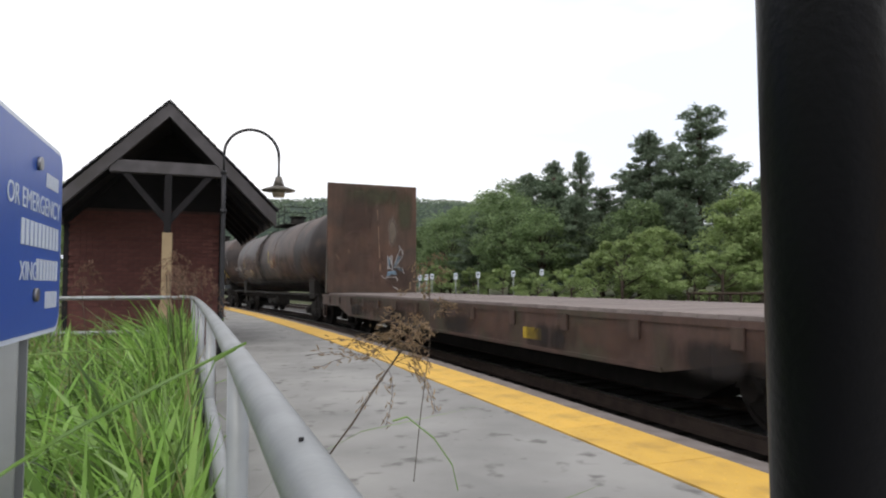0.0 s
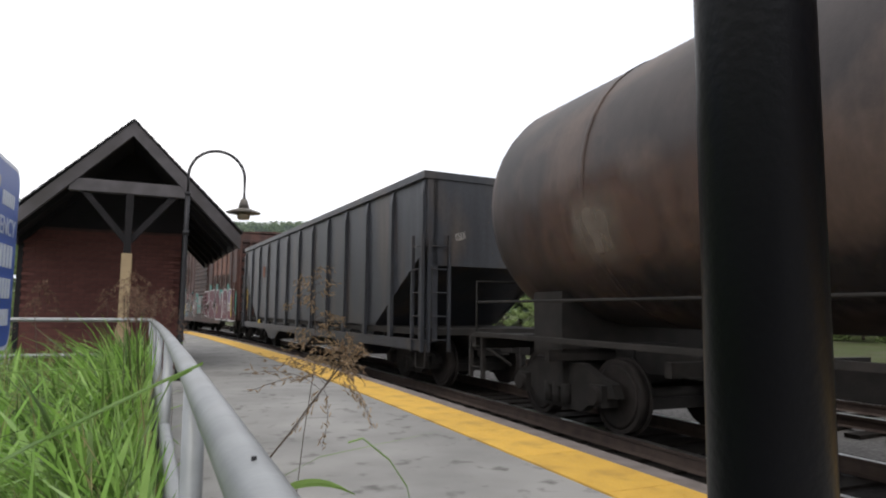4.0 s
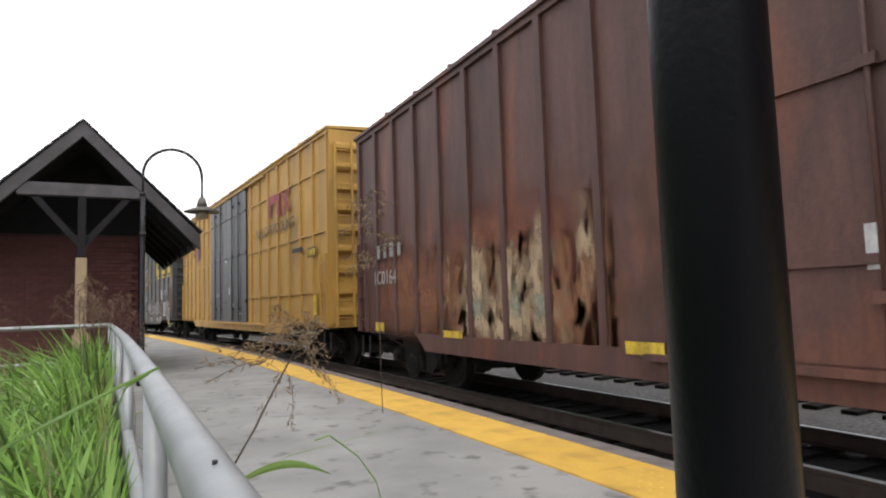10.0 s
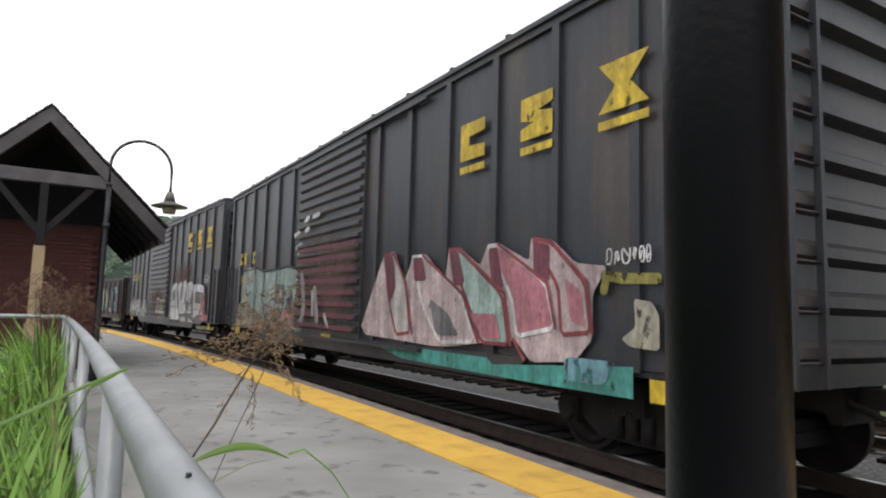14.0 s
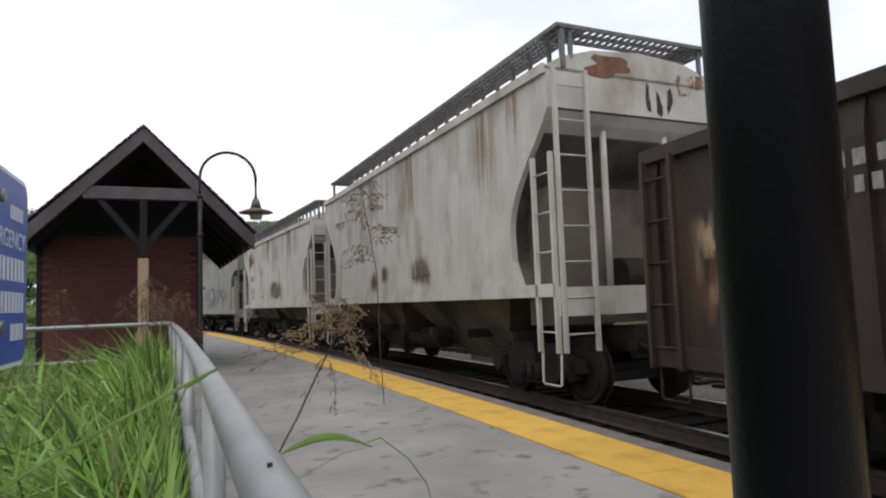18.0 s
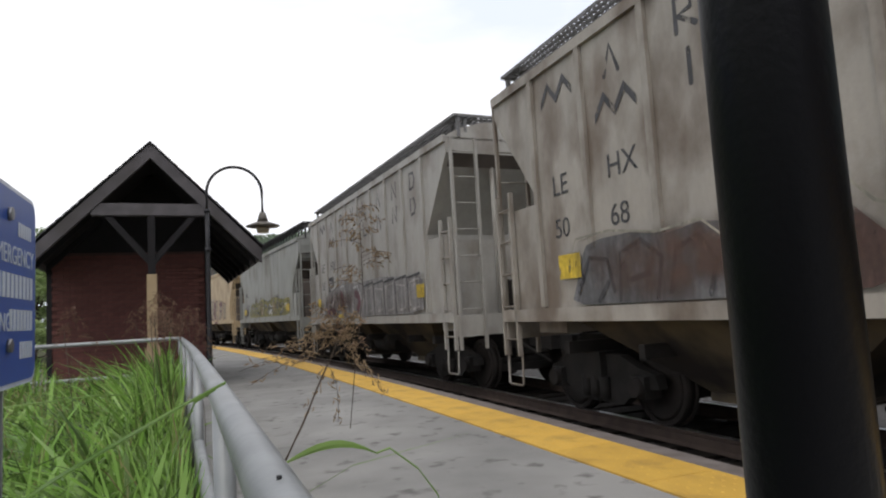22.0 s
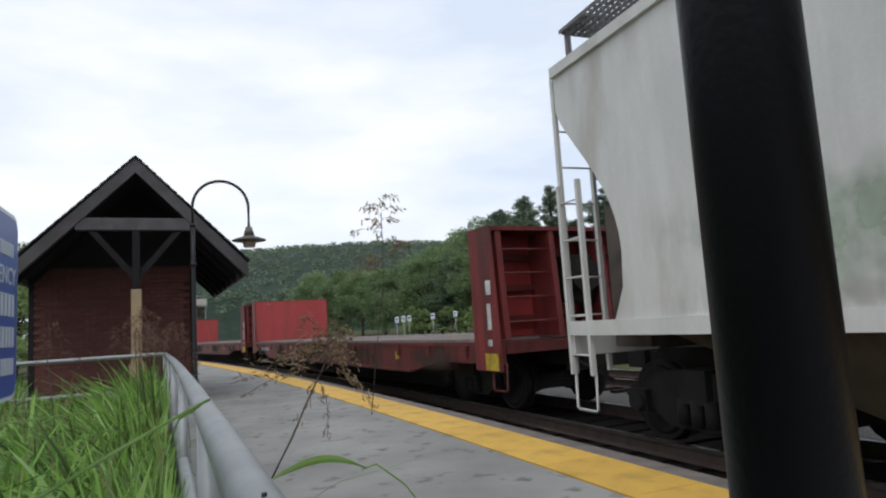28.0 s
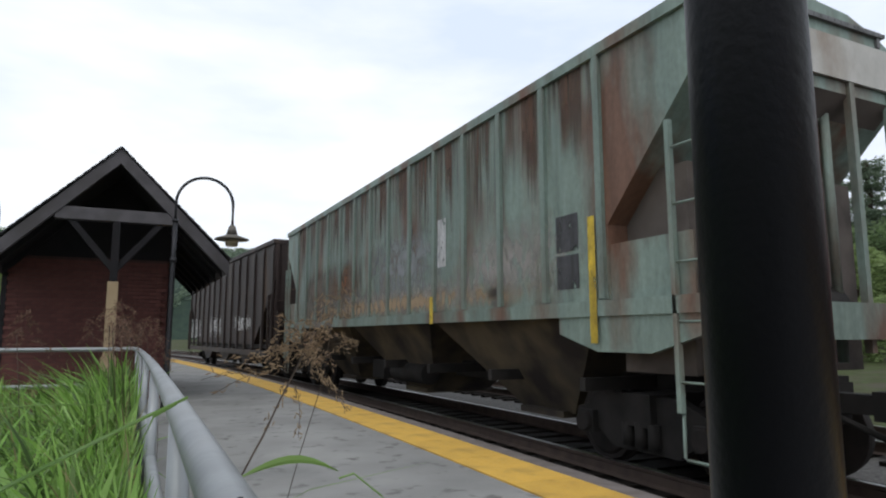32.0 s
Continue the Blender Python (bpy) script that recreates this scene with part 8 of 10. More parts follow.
c, h = ribbed_hopper(281.8, 293.7, "68")
film(c, "sky", [(-0.4, 1.46), (-0.49, 2.45), (-1.15, 2.4), (-1.67, 2.48), (-1.97, 2.45), (-2.24, 2.28), (-2.6, 2.43), (-3.03, 2.4), (-3.4, 2.27), (-3.71, 2.32), (-4.21, 2.3), (-4.57, 2.28), (-4.7, 2.28), (-4.7, 1.46)], 0)
for k, (ink, pts) in enumerate((("lilac", [(-0.58, 2.38), (-1.48, 2.33), (-1.49, 1.78), (-1.38, 1.48), (-0.48, 1.48)]), ("mistmint", [(-1.62, 2.18), (-1.92, 2.07), (-2.03, 1.75), (-1.85, 1.48), (-1.6, 1.48)]), ("bluegrey", [(-2.05, 2.2), (-2.55, 2.38), (-2.75, 2.3), (-2.83, 1.85), (-3.1, 1.48), (-2.05, 1.48)]),
                                ("mistmint", [(-2.77, 2.32), (-2.98, 2.05), (-3.13, 1.86), (-3.49, 1.80), (-3.47, 1.60), (-3.14, 1.48), (-2.83, 1.85)]), ("cyan", [(-2.84, 2.38), (-3.25, 2.36), (-3.37, 2.07), (-3.35, 1.87), (-3.13, 1.89), (-3.0, 2.19)]), ("dkgrey", [(-3.42, 2.23), (-3.71, 2.27), (-3.68, 1.91), (-3.45, 1.85), (-3.36, 1.97)]),
                                ("bluegrey", [(-3.72, 2.27), (-4.0, 2.25), (-3.93, 1.83), (-4.03, 1.5), (-3.55, 1.48), (-3.5, 1.8)]), ("mistmint", [(-4.03, 2.25), (-4.28, 2.24), (-4.43, 2.13), (-4.49, 1.92), (-4.32, 1.82), (-4.29, 1.59), (-4.03, 1.57), (-3.93, 1.83)]), ("cyan", [(-4.37, 2.25), (-4.57, 2.26), (-4.65, 2.04), (-4.49, 1.92)]))):
    film(c, ink, pts, 1 + k % 2)
stain(c, "slush", -2.2, -0.4, 1.45, 2.4, S - 0.011)
stain(c, "chalk", -4.8, -2.4, 2.15, 2.6, S - 0.0115)
marks(c, "stone", 0.028, [[(-0.3, 1.5), (-0.47, 2.47), (-1.15, 2.43), (-1.67, 2.51), (-1.97, 2.48)], [(-2.6, 2.46), (-3.03, 2.43)], [(-3.4, 2.27), (-3.71, 2.35), (-4.57, 2.31)], [(-1.95, 2.45), (-2.05, 2.25)]], 3)
film(c, "grey", [(3.98, 1.46), (3.62, 2.15), (3.3, 2.2), (2.72, 2.2), (2.2, 2.12), (1.76, 2.17), (1.27, 2.1), (1.3, 1.46)], 0)
marks(c, "dkgrey", 0.06, [[(3.8, 1.6), (3.55, 2.0), (3.2, 1.95), (3.1, 1.6)], [(3.0, 1.5), (2.95, 2.0), (2.6, 2.1), (2.3, 1.9), (2.4, 1.5)], [(2.2, 1.55), (2.1, 1.95), (1.8, 2.05), (1.6, 1.8), (1.7, 1.5)], [(3.4, 1.5), (3.2, 1.7)], [(2.8, 1.7), (2.5, 1.75)]], 2)
marks(c, "stone", 0.025, [[(3.9, 2.1), (3.79, 2.25), (3.13, 2.27), (2.37, 2.15), (1.75, 2.19), (1.36, 1.90), (1.07, 2.06), (0.5, 2.08), (0.4, 2.34), (0.15, 2.07), (-0.06, 1.99), (-0.18, 1.67)], [(0.8, 1.75), (0.5, 1.75), (0.45, 1.6)]], 3)
stain(c, "wash", -0.2, 4.0, 1.4, 2.3, S - 0.0115)
film(c, "brown", [(1.2, 2.0), (0.9, 1.9), (0.35, 2.1), (0.05, 1.8), (0.15, 1.48), (1.1, 1.48)], 1)
bars(c, "yellow", [(-0.78, 1.6, 0.3, 0.12), (-2.23, 1.58, 0.5, 0.12), (1.25, 1.58, 0.35, 0.1), (3.95, 1.94, 0.48, 0.3), (-4.5, 1.9, 0.4, 0.26)], S - 0.016, "reflector")
c, h = ribbed_hopper(295.5, 306.85, "", P_LGREY)
film(c, "ash", [(4.4, 1.46), (3.78, 1.9), (2.77, 2.26), (2.06, 2.42), (1.63, 2.52), (1.1, 2.42), (0.2, 2.3), (-1.5, 2.35), (-4.3, 2.2), (-4.3, 1.46)], 0)
film(c, "ash", [(4.0, 1.5), (3.6, 1.9), (2.8, 2.15), (1.7, 2.4), (1.1, 2.3), (1.2, 1.5)], 1)
marks(c, "claret", 0.2, [smooth(p) for p in ([(1.72, 2.1), (1.56, 2.0), (1.52, 1.8), (1.6, 1.66)], [(3.3, 1.56), (2.95, 1.66), (2.6, 1.64), (2.4, 1.6)], [(0.3, 2.05), (0.05, 2.0), (-0.05, 1.8), (0.15, 1.65)])], 3)
stain(c, "wash", 0.0, 4.2, 1.44, 2.3, S - 0.018)
marks(c, "white", 0.055, [[(3.72, 1.48), (3.73, 1.77), (3.38, 2.02)], [(2.83, 2.26), (2.15, 2.36)], [(1.75, 2.29), (1.43, 2.33), (1.31, 2.15), (1.37, 1.9), (1.35, 1.74), (1.11, 1.75)], [(3.14, 2.2), (3.05, 1.86), (2.62, 1.83), (2.5, 1.98)], [(2.39, 2.09), (2.13, 1.88), (2.21, 1.63), (2.36, 1.54)], [(0.6, 1.5), (0.5, 2.2), (0.1, 2.25), (-0.2, 1.9)]], 4)
marks(c, "chalk", 0.05, [[(-0.6 - 0.75 * k, 1.55), (-0.6 - 0.75 * k, 2.1), (-1.1 - 0.75 * k, 2.15 - 0.1 * (k % 2)), (-1.1 - 0.75 * k, 1.6), (-0.75 - 0.75 * k, 1.55)] for k in range(5)], 4)
marks(c, "dkgrey", 0.06, [[(-0.5 - 0.75 * k, 1.5), (-0.45 - 0.75 * k, 2.2), (-1.15 - 0.75 * k, 2.25)] for k in range(5)], 2)
film(c, "black", [(3.24, 2.66), (2.68, 2.66), (2.68, 2.22), (3.24, 2.22)], 1, S + 0.044, "placard", "dark stencil panel")
car_words(c, "84", 3.16, 2.32, 0.26, "chalk", S + 0.034)
marks(c, "chalk", 0.02, [[(1.75, 2.72), (1.5, 2.72), (1.5, 2.98), (1.75, 2.98), (1.75, 2.72)]], 0, S + 0.04)
bars(c, "yellow", [(4.25, 1.93, 0.36, 0.26), (1.75, 1.5, 0.5, 0.09), (-4.2, 1.9, 0.4, 0.26)], S - 0.02, "reflector")
c, h = hopper(308.6, 321.0, 4.42, 1.6, P_SLGREY, "smooth grey covered hopper with yellow-green scrawl", 0, (1.5, 3.0), skirt=2.45, grate=P_GRATEDK)
film(c, "olive", [(3.62, 1.9), (2.9, 2.05), (2.7, 2.25), (1.94, 2.35), (1.45, 2.3), (0.94, 2.42), (0.5, 2.48), (-0.6, 2.3), (-2.0, 2.45), (-3.4, 2.3), (-4.6, 2.35), (-4.6, 1.66), (3.5, 1.66)], 0, S + 0.044)
graffiti(c, -4.6, 3.2, 1.72, 2.4, ["olive", "olive", "sand"], "moss", 87, 8, second="olive", fat=(0.36, 0.46), x=S + 0.038)
stain(c, "greydrip", -4.8, 3.9, 1.6, 2.7, S + 0.015)
marks(c, "moss", 0.04, [[(2.0, 2.1), (1.94, 2.42), (1.45, 2.4), (1.5, 2.15)], [(0.94, 2.2), (0.95, 2.5), (0.5, 2.55), (0.4, 2.3)], [(3.4, 1.8), (3.0, 2.2), (2.8, 1.8)]], 4, S + 0.038)
for k, (y0, y1) in enumerate(((3.6, 5.2), (-0.4, 1.2), (-3.0, -1.8), (1.6, 2.4))):
    stain(c, "dust", y0, y1, 1.62, 2.2 + 0.2 * k, S + 0.047)
runs(c, "greydrip", -5.0, 5.0, 3.0, 4.32, S + 0.0465)
film(c, "sand", [(1.3, 1.46), (1.0, 1.58), (0.75, 1.46)], 0, S - 0.006)
bars(c, "yellow", [(-4.3, 1.95, 0.5, 0.28), (4.65, 1.94, 0.55, 0.28)], S + 0.03, "reflector")
car_words(c, "RGCX", 4.6, 2.66, 0.2, "dkgrey", S + 0.042)
text_rows(c, "grey", 4.4, 2.22, [(5, 0.2, 0.3)], seed=88)
c, h = hopper(322.8, 334.9, 4.5, 1.62, P_TANCAR, "tan covered hopper with maroon and cream graffiti", 0, (1.5, 3.1))
film(c, "brown", [(3.75, 1.66), (3.75, 2.2), (3.5, 2.85), (2.4, 2.85), (2.3, 3.15), (1.65, 2.85), (0.8, 2.75), (0.5, 2.9), (-0.75, 2.8), (-0.8, 1.66)], 0, S + 0.046)
for k, pts in enumerate(([(3.37, 1.68), (3.69, 2.14), (3.52, 2.89), (2.36, 2.85), (2.42, 2.5), (2.57, 2.21), (2.34, 1.68)], [(2.25, 2.47), (2.39, 3.26), (1.67, 2.89), (1.57, 2.63), (1.86, 1.68), (2.13, 1.68)], [(1.56, 2.66), (1.48, 2.86), (1.08, 2.85), (0.77, 2.75), (0.79, 2.04), (0.39, 1.85), (0.9, 1.68), (1.79, 1.68)],
                         [(0.7, 2.49), (0.56, 2.87), (-0.29, 2.85), (-0.43, 2.77), (-0.33, 2.17), (0.09, 2.2), (-0.28, 1.99), (-0.53, 1.71), (0.08, 1.68), (0.34, 1.88), (0.59, 2.14)], [(-0.7, 1.7), (-0.8, 2.8), (-1.5, 2.9), (-1.4, 2.3), (-1.0, 2.2), (-1.5, 1.7)], [(-1.7, 1.7), (-1.8, 2.5), (-2.3, 2.75), (-2.9, 2.5), (-2.7, 1.9), (-2.2, 1.7)], [(-3.0, 1.7), (-3.1, 2.7), (-3.9, 2.6), (-3.8, 1.75)])):
    letter(c, pts, "buff", "stone" if k < 2 else "claret", 1 + k % 2, 0.04, S + 0.044)
for pts in ([(-0.36, 2.78), (-0.75, 2.8), (-0.78, 2.2), (-0.41, 2.24)], [(2.9, 1.75), (2.7, 2.0), (2.6, 1.75)], [(1.3, 1.75), (1.1, 1.95), (0.95, 1.75)], [(0.3, 2.3), (0.0, 2.45), (-0.2, 2.3)], [(-1.9, 2.6), (-2.4, 2.8), (-2.9, 2.7), (-2.7, 2.5), (-2.3, 2.45)], [(1.0, 2.25), (0.85, 2.4), (0.8, 2.2)], [(-0.2, 1.95), (-0.5, 2.1), (-0.6, 1.8)], [(-2.1, 2.2), (-2.5, 2.3), (-2.5, 2.0)]):
    film(c, "claret", pts, 4, S + 0.044)
marks(c, "stone", 0.05, [[(3.5, 1.7), (3.75, 2.14), (3.58, 2.92), (2.42, 2.9)], [(2.42, 3.3), (1.67, 2.95), (1.45, 2.93), (1.08, 2.92), (0.8, 2.8)], [(0.62, 2.93), (-0.3, 2.92), (-0.8, 2.9)], [(-1.9, 2.72), (-2.4, 2.9), (-2.95, 2.6)]], 5, S + 0.044)
for y0, y1, ink in ((4.6, 3.9, "claret"), (2.6, 1.9, "claret"), (0.9, 0.2, "chalk"), (-0.6, -1.6, "claret"), (1.6, 1.2, "chalk")):
    film(c, ink, [(y0, 1.46), (y0, 1.58), (y1, 1.6), (y1 + 0.2, 1.46)], 0, S - 0.005)
runs(c, "oredrip", -5.0, -4.0, 3.0, 4.4, S + 0.046)
stain(c, "dust", 2.0, 5.0, 1.6, 2.6, S + 0.0475)
text_rows(c, "tan", 4.8, 2.75, [(3, 0.24, 0.5), (4, 0.2, 0.5)], seed=93)
c, h = ribbed_hopper(336.6, 348.55, "81", P_LGREY)
film(c, "ash", [(3.9, 1.46), (3.8, 2.0), (2.6, 2.1), (1.6, 2.2), (0.6, 2.2), (0.0, 2.0), (-0.3, 1.9), (-0.3, 1.46)], 0)
marks(c, "bluegrey", 0.08, [[(3.95, 1.6), (3.8, 2.1), (3.4, 1.6), (3.1, 2.05)], [(3.0, 1.5), (2.7, 2.1), (2.4, 2.2), (2.3, 1.6)], [(1.75, 1.5), (1.6, 2.2), (1.3, 1.7), (1.05, 2.3), (0.9, 1.6)], [(0.7, 1.5), (0.55, 2.25), (0.35, 1.95), (0.4, 1.5)], [(0.25, 1.55), (0.1, 2.0), (-0.15, 1.95), (-0.2, 1.5)]], 2)
marks(c, "cyan", 0.06, [[(2.2, 1.9), (1.7, 2.1)], [(3.5, 1.8), (3.3, 1.6)], [(1.2, 2.1), (0.8, 2.0)]], 3)
for k, pts in enumerate(([(-0.35, 1.48), (-0.33, 2.26), (-0.76, 2.26), (-0.76, 2.54), (-1.35, 2.51), (-1.4, 1.48)], [(-1.55, 1.48), (-1.5, 2.5), (-2.3, 2.45), (-2.25, 2.1), (-1.95, 2.1), (-2.3, 1.48)], [(-2.5, 1.48), (-2.5, 2.4), (-3.2, 2.45), (-3.3, 1.48)], [(-3.45, 1.48), (-3.4, 2.35), (-4.3, 2.4), (-4.4, 1.48)])):
    letter(c, pts, "chalk", "black", 1, 0.1)
for pts in ([(-0.65, 1.5), (-0.65, 1.75), (-0.98, 1.75), (-0.98, 1.5)], [(-0.85, 1.95), (-1.15, 1.95), (-1.15, 2.25), (-1.0, 2.3)], [(-1.8, 1.6), (-1.8, 1.9), (-2.1, 1.9)], [(-2.75, 1.7), (-2.75, 2.1), (-3.0, 2.1), (-3.0, 1.7)]):
    film(c, "black", pts, 4)
bars(c, "yellow", [(4.6, 2.0, 0.14, 1.05), (2.05, 1.72, 0.12, 0.62), (-0.33, 1.68, 0.12, 0.52), (-4.45, 1.7, 0.14, 0.6)], S - 0.018, "reflector")
c, h = hopper(350.4, 369.5, 4.62, 1.42, P_PALE, "long white covered hopper with washed-out blue graffiti", 0, (1.5, 3.0), bays=3)
for k, (ink, y0, y1, z0, z1) in enumerate((("leaf", 2.5, 8.0, 1.4, 2.6), ("aqua", -4.2, 2.8, 1.4, 2.9), ("leaf", -6.5, -3.5, 1.4, 2.6), ("aqua", -2.6, 1.4, 1.45, 2.6), ("aqua", -6.8, -4.6, 1.45, 2.5), ("leaf", 0.5, 3.6, 1.45, 2.3), ("dust", -8.6, 8.6, 1.3, 1.7))):
    stain(c, ink, y0, y1, z0, z1, S + 0.046 - 0.001 * k)
graffiti(c, -4.2, 2.6, 1.6, 2.5, ["cyan", "mint", "bluegrey"], "cyan", 97, 6, fat=(0.2, 0.3), second="mint", x=S + 0.034)

OY = -1.13
for u0, u1, seed in ((371.4, 393.1, 5), (394.8, 417.05, 6)):
    c, h = flatcar(u0, u1, "red bulkhead flatcar with an empty pinkish timber deck", P_DKRED, 2.95, (True, True), P_RED)
    if seed == 5:
        marks(c, "chalk", 0.026, [[(OY - 0.05, 0.98), (OY - 0.1, 0.74), (OY - 0.2, 0.72)], [(OY - 0.22, 0.95), (OY - 0.32, 0.97), (OY - 0.36, 0.78), (OY - 0.26, 0.74), (OY - 0.22, 0.95)], [(OY - 0.4, 0.98), (OY - 0.48, 0.72), (OY - 0.58, 1.0)], [(OY - 0.78, 0.97), (OY - 0.62, 0.95), (OY - 0.66, 0.72), (OY - 0.8, 0.72)], [(OY - 0.64, 0.85), (OY - 0.76, 0.86)], [(OY - 0.86, 0.7), (OY - 0.86, 0.98), (OY - 1.0, 0.96), (OY - 0.98, 0.84), (OY - 0.86, 0.82), (OY - 1.06, 0.7)]], 0, S + 0.014)
    else:
        car_words(c, "ALY", 7.1, 0.72, 0.24, "chalk", S + 0.012)
    for k, (y0, y1) in enumerate(((-9.5, -7.0), (-5.5, -3.0), (-1.0, 2.5), (4.0, 6.0), (7.5, 9.8))):
        stain(c, "bark", y0, y1, 0.6, 1.15, S + 0.018)
    end_marks(c, "chalk", 0.012, h - 0.945, [[(0.7, 2.3), (0.8, 2.4), (0.9, 2.25)], [(0.72, 2.18), (0.95, 2.2)], [(0.98, 2.4), (1.05, 2.25), (1.1, 2.4)], [(-1.2, 2.8), (-0.9, 2.82)]])
    end_marks(c, "chalk", 0.05, -h + 0.945, [[(0.2, 2.75), (0.3, 2.4), (0.5, 2.7), (0.6, 2.35), (0.75, 2.65)], [(0.2, 2.3), (0.7, 2.25)]])
    bm = bmesh.new()
    tube(bm, (0.15, -h + 0.12, 2.15), (0.15, -h + 0.2, 2.15), 0.28, 16)
    tube(bm, (0.15, -h + 0.2, 2.15), (0.15, -h + 0.6, 2.15), 0.05, 8)
    part("brake_wheel", bm, P_UNDER, c, "dark brake wheel")
    bm = bmesh.new()
    bx(bm, -0.1, 0.45, -h + 0.3, -h + 0.7, 1.7, 2.5)
    part("brake_housing", bm, P_UNDER, c, "grimy brake housing", 0.03)
    bars(c, "yellow", [(-h + 0.3, 0.86, 0.4, 0.26)], S - 0.0105, "reflector", "yellow reflective plate")
    bars(c, "white", [(-h + 0.28, 2.0, 0.16, 0.22), (-h + 0.3, 1.55, 0.12, 0.4), (-h + 0.32, 1.15, 0.14, 0.1)], S - 0.0105, "stencil")
    text_rows(c, "white", h - 2.2, 0.92, [(9, 0.14, 0.5)], x=S + 0.016, seed=seed)
    bars(c, "yellow", [(-6.6, 0.9, 0.22, 0.16), (h - 1.0, 0.95, 0.2, 0.2), (3.3, 1.0, 0.2, 0.12)], S + 0.012, "reflector")

c, h = hopper(418.65, 435.4, 4.72, 1.86, P_MINT, "faded mint-green covered hopper with rust-streaked ribs", 13, (1.7, 2.68), bays=3, cut=1.42, board=0.12, skirt=2.46, drop=0.66, plate=True)
bm = bmesh.new()
bx(bm, -1.5, 1.5, -h + 0.05, -h + 0.085, 4.2, 4.68)
part("end_sheet", bm, P_WHITE, c, "pale upper end sheet")
for k in range(5):
    bm = bmesh.new()
    bx(bm, -1.5 + 0.72 * k, -1.42 + 0.72 * k, -h + 0.06, -h + 0.14, 1.3, 4.2)
    part("end_post", bm, P_MINT, c)
rnd = random.Random(101)
pitch = (2 * (h - 1.42) - 0.16) / 13
for k in range(13):
    y = -h + 1.5 + pitch * k
    runs(c, "drip", y + 0.02, y + pitch - 0.02, 3.0 + 0.7 * rnd.random(), 4.62, S + 0.0465)
    runs(c, "drip", y - 0.1 + pitch * rnd.random(), y + 0.25 + pitch * rnd.random() * 0.7, 2.7 + rnd.random(), 4.62, S + 0.0455)
    runs(c, "greydrip", y, y + pitch, 2.2 + rnd.random(), 4.62, S + 0.0445)
runs(c, "greydrip", -h + 0.3, -h + 1.45, 3.7, 4.62, S + 0.0465)
for k, (ink, y0, y1, z0, z1) in enumerate((("dust", 0.0, 7.0, 1.9, 3.4), ("flame", 1.0, 3.6, 2.3, 3.2), ("chalk", -7.0, 7.0, 1.8, 2.5), ("chalk", -6.8, -3.0, 1.85, 3.1), ("slush", -3.4, 1.0, 2.0, 3.6), ("bone", -7.0, 7.2, 1.85, 2.3), ("soot", -4.7, -4.35, 1.95, 2.2))):
    stain(c, ink, y0, y1, z0, z1, S + 0.0435 - 0.0006 * k)
bars(c, "dkgrey", [(-6.25, 2.68, 0.42, 0.44), (-6.25, 2.22, 0.42, 0.4)], S + 0.044, "placard", "dark stencil panels")
bars(c, "yellow", [(-6.75, 2.1, 0.12, 1.4), (-2.6, 1.9, 0.12, 0.45)], S - 0.006, "reflector")
bars(c, "white", [(-2.9, 3.0, 0.3, 0.8)], S + 0.044, "paint_patch", "pale patch")
c, h = open_car("open_hopper", 437.2, 454.0, 4.7, 0.74, P_DKBROWN, "dark open hopper with pale graffiti along its sides", 13, True)
scribble(c, -8, 8, 1.2, 2.4, "white", 103, 60, S + 0.06, 0.06)

# ---- trees ----
def leaf_quads(vs, fs, cx, cy, cz, r, n, size, rnd, flat=0.6, slim=1.0):
    for _ in range(n):
        while True:
            d = (rnd.uniform(-1, 1), rnd.uniform(-1, 1), rnd.uniform(-1, 1))
            if d[0] ** 2 + d[1] ** 2 + d[2] ** 2 < 1:
                break
        p = Vector((cx + d[0] * r, cy + d[1] * r, cz + d[2] * r * flat))
        a = Vector((rnd.uniform(-1, 1), rnd.uniform(-1, 1), rnd.uniform(-0.5, 0.5))).normalized() * size * rnd.uniform(0.6, 1.2)
        b = Vector((rnd.uniform(-1, 1), rnd.uniform(-1, 1), rnd.uniform(-0.8, 0.8))).normalized() * size * rnd.uniform(0.35, 0.7) * slim
        i = len(vs)
        vs += [p - a, p + b, p + a, p - b]
        fs.append((i, i + 1, i + 2, i + 3))


def mesh_from(name, vs, fs, m):
    me = bpy.data.meshes.new(name)
    me.from_pydata([tuple(v) for v in vs], [], fs)
    me.materials.append(m)
    return me


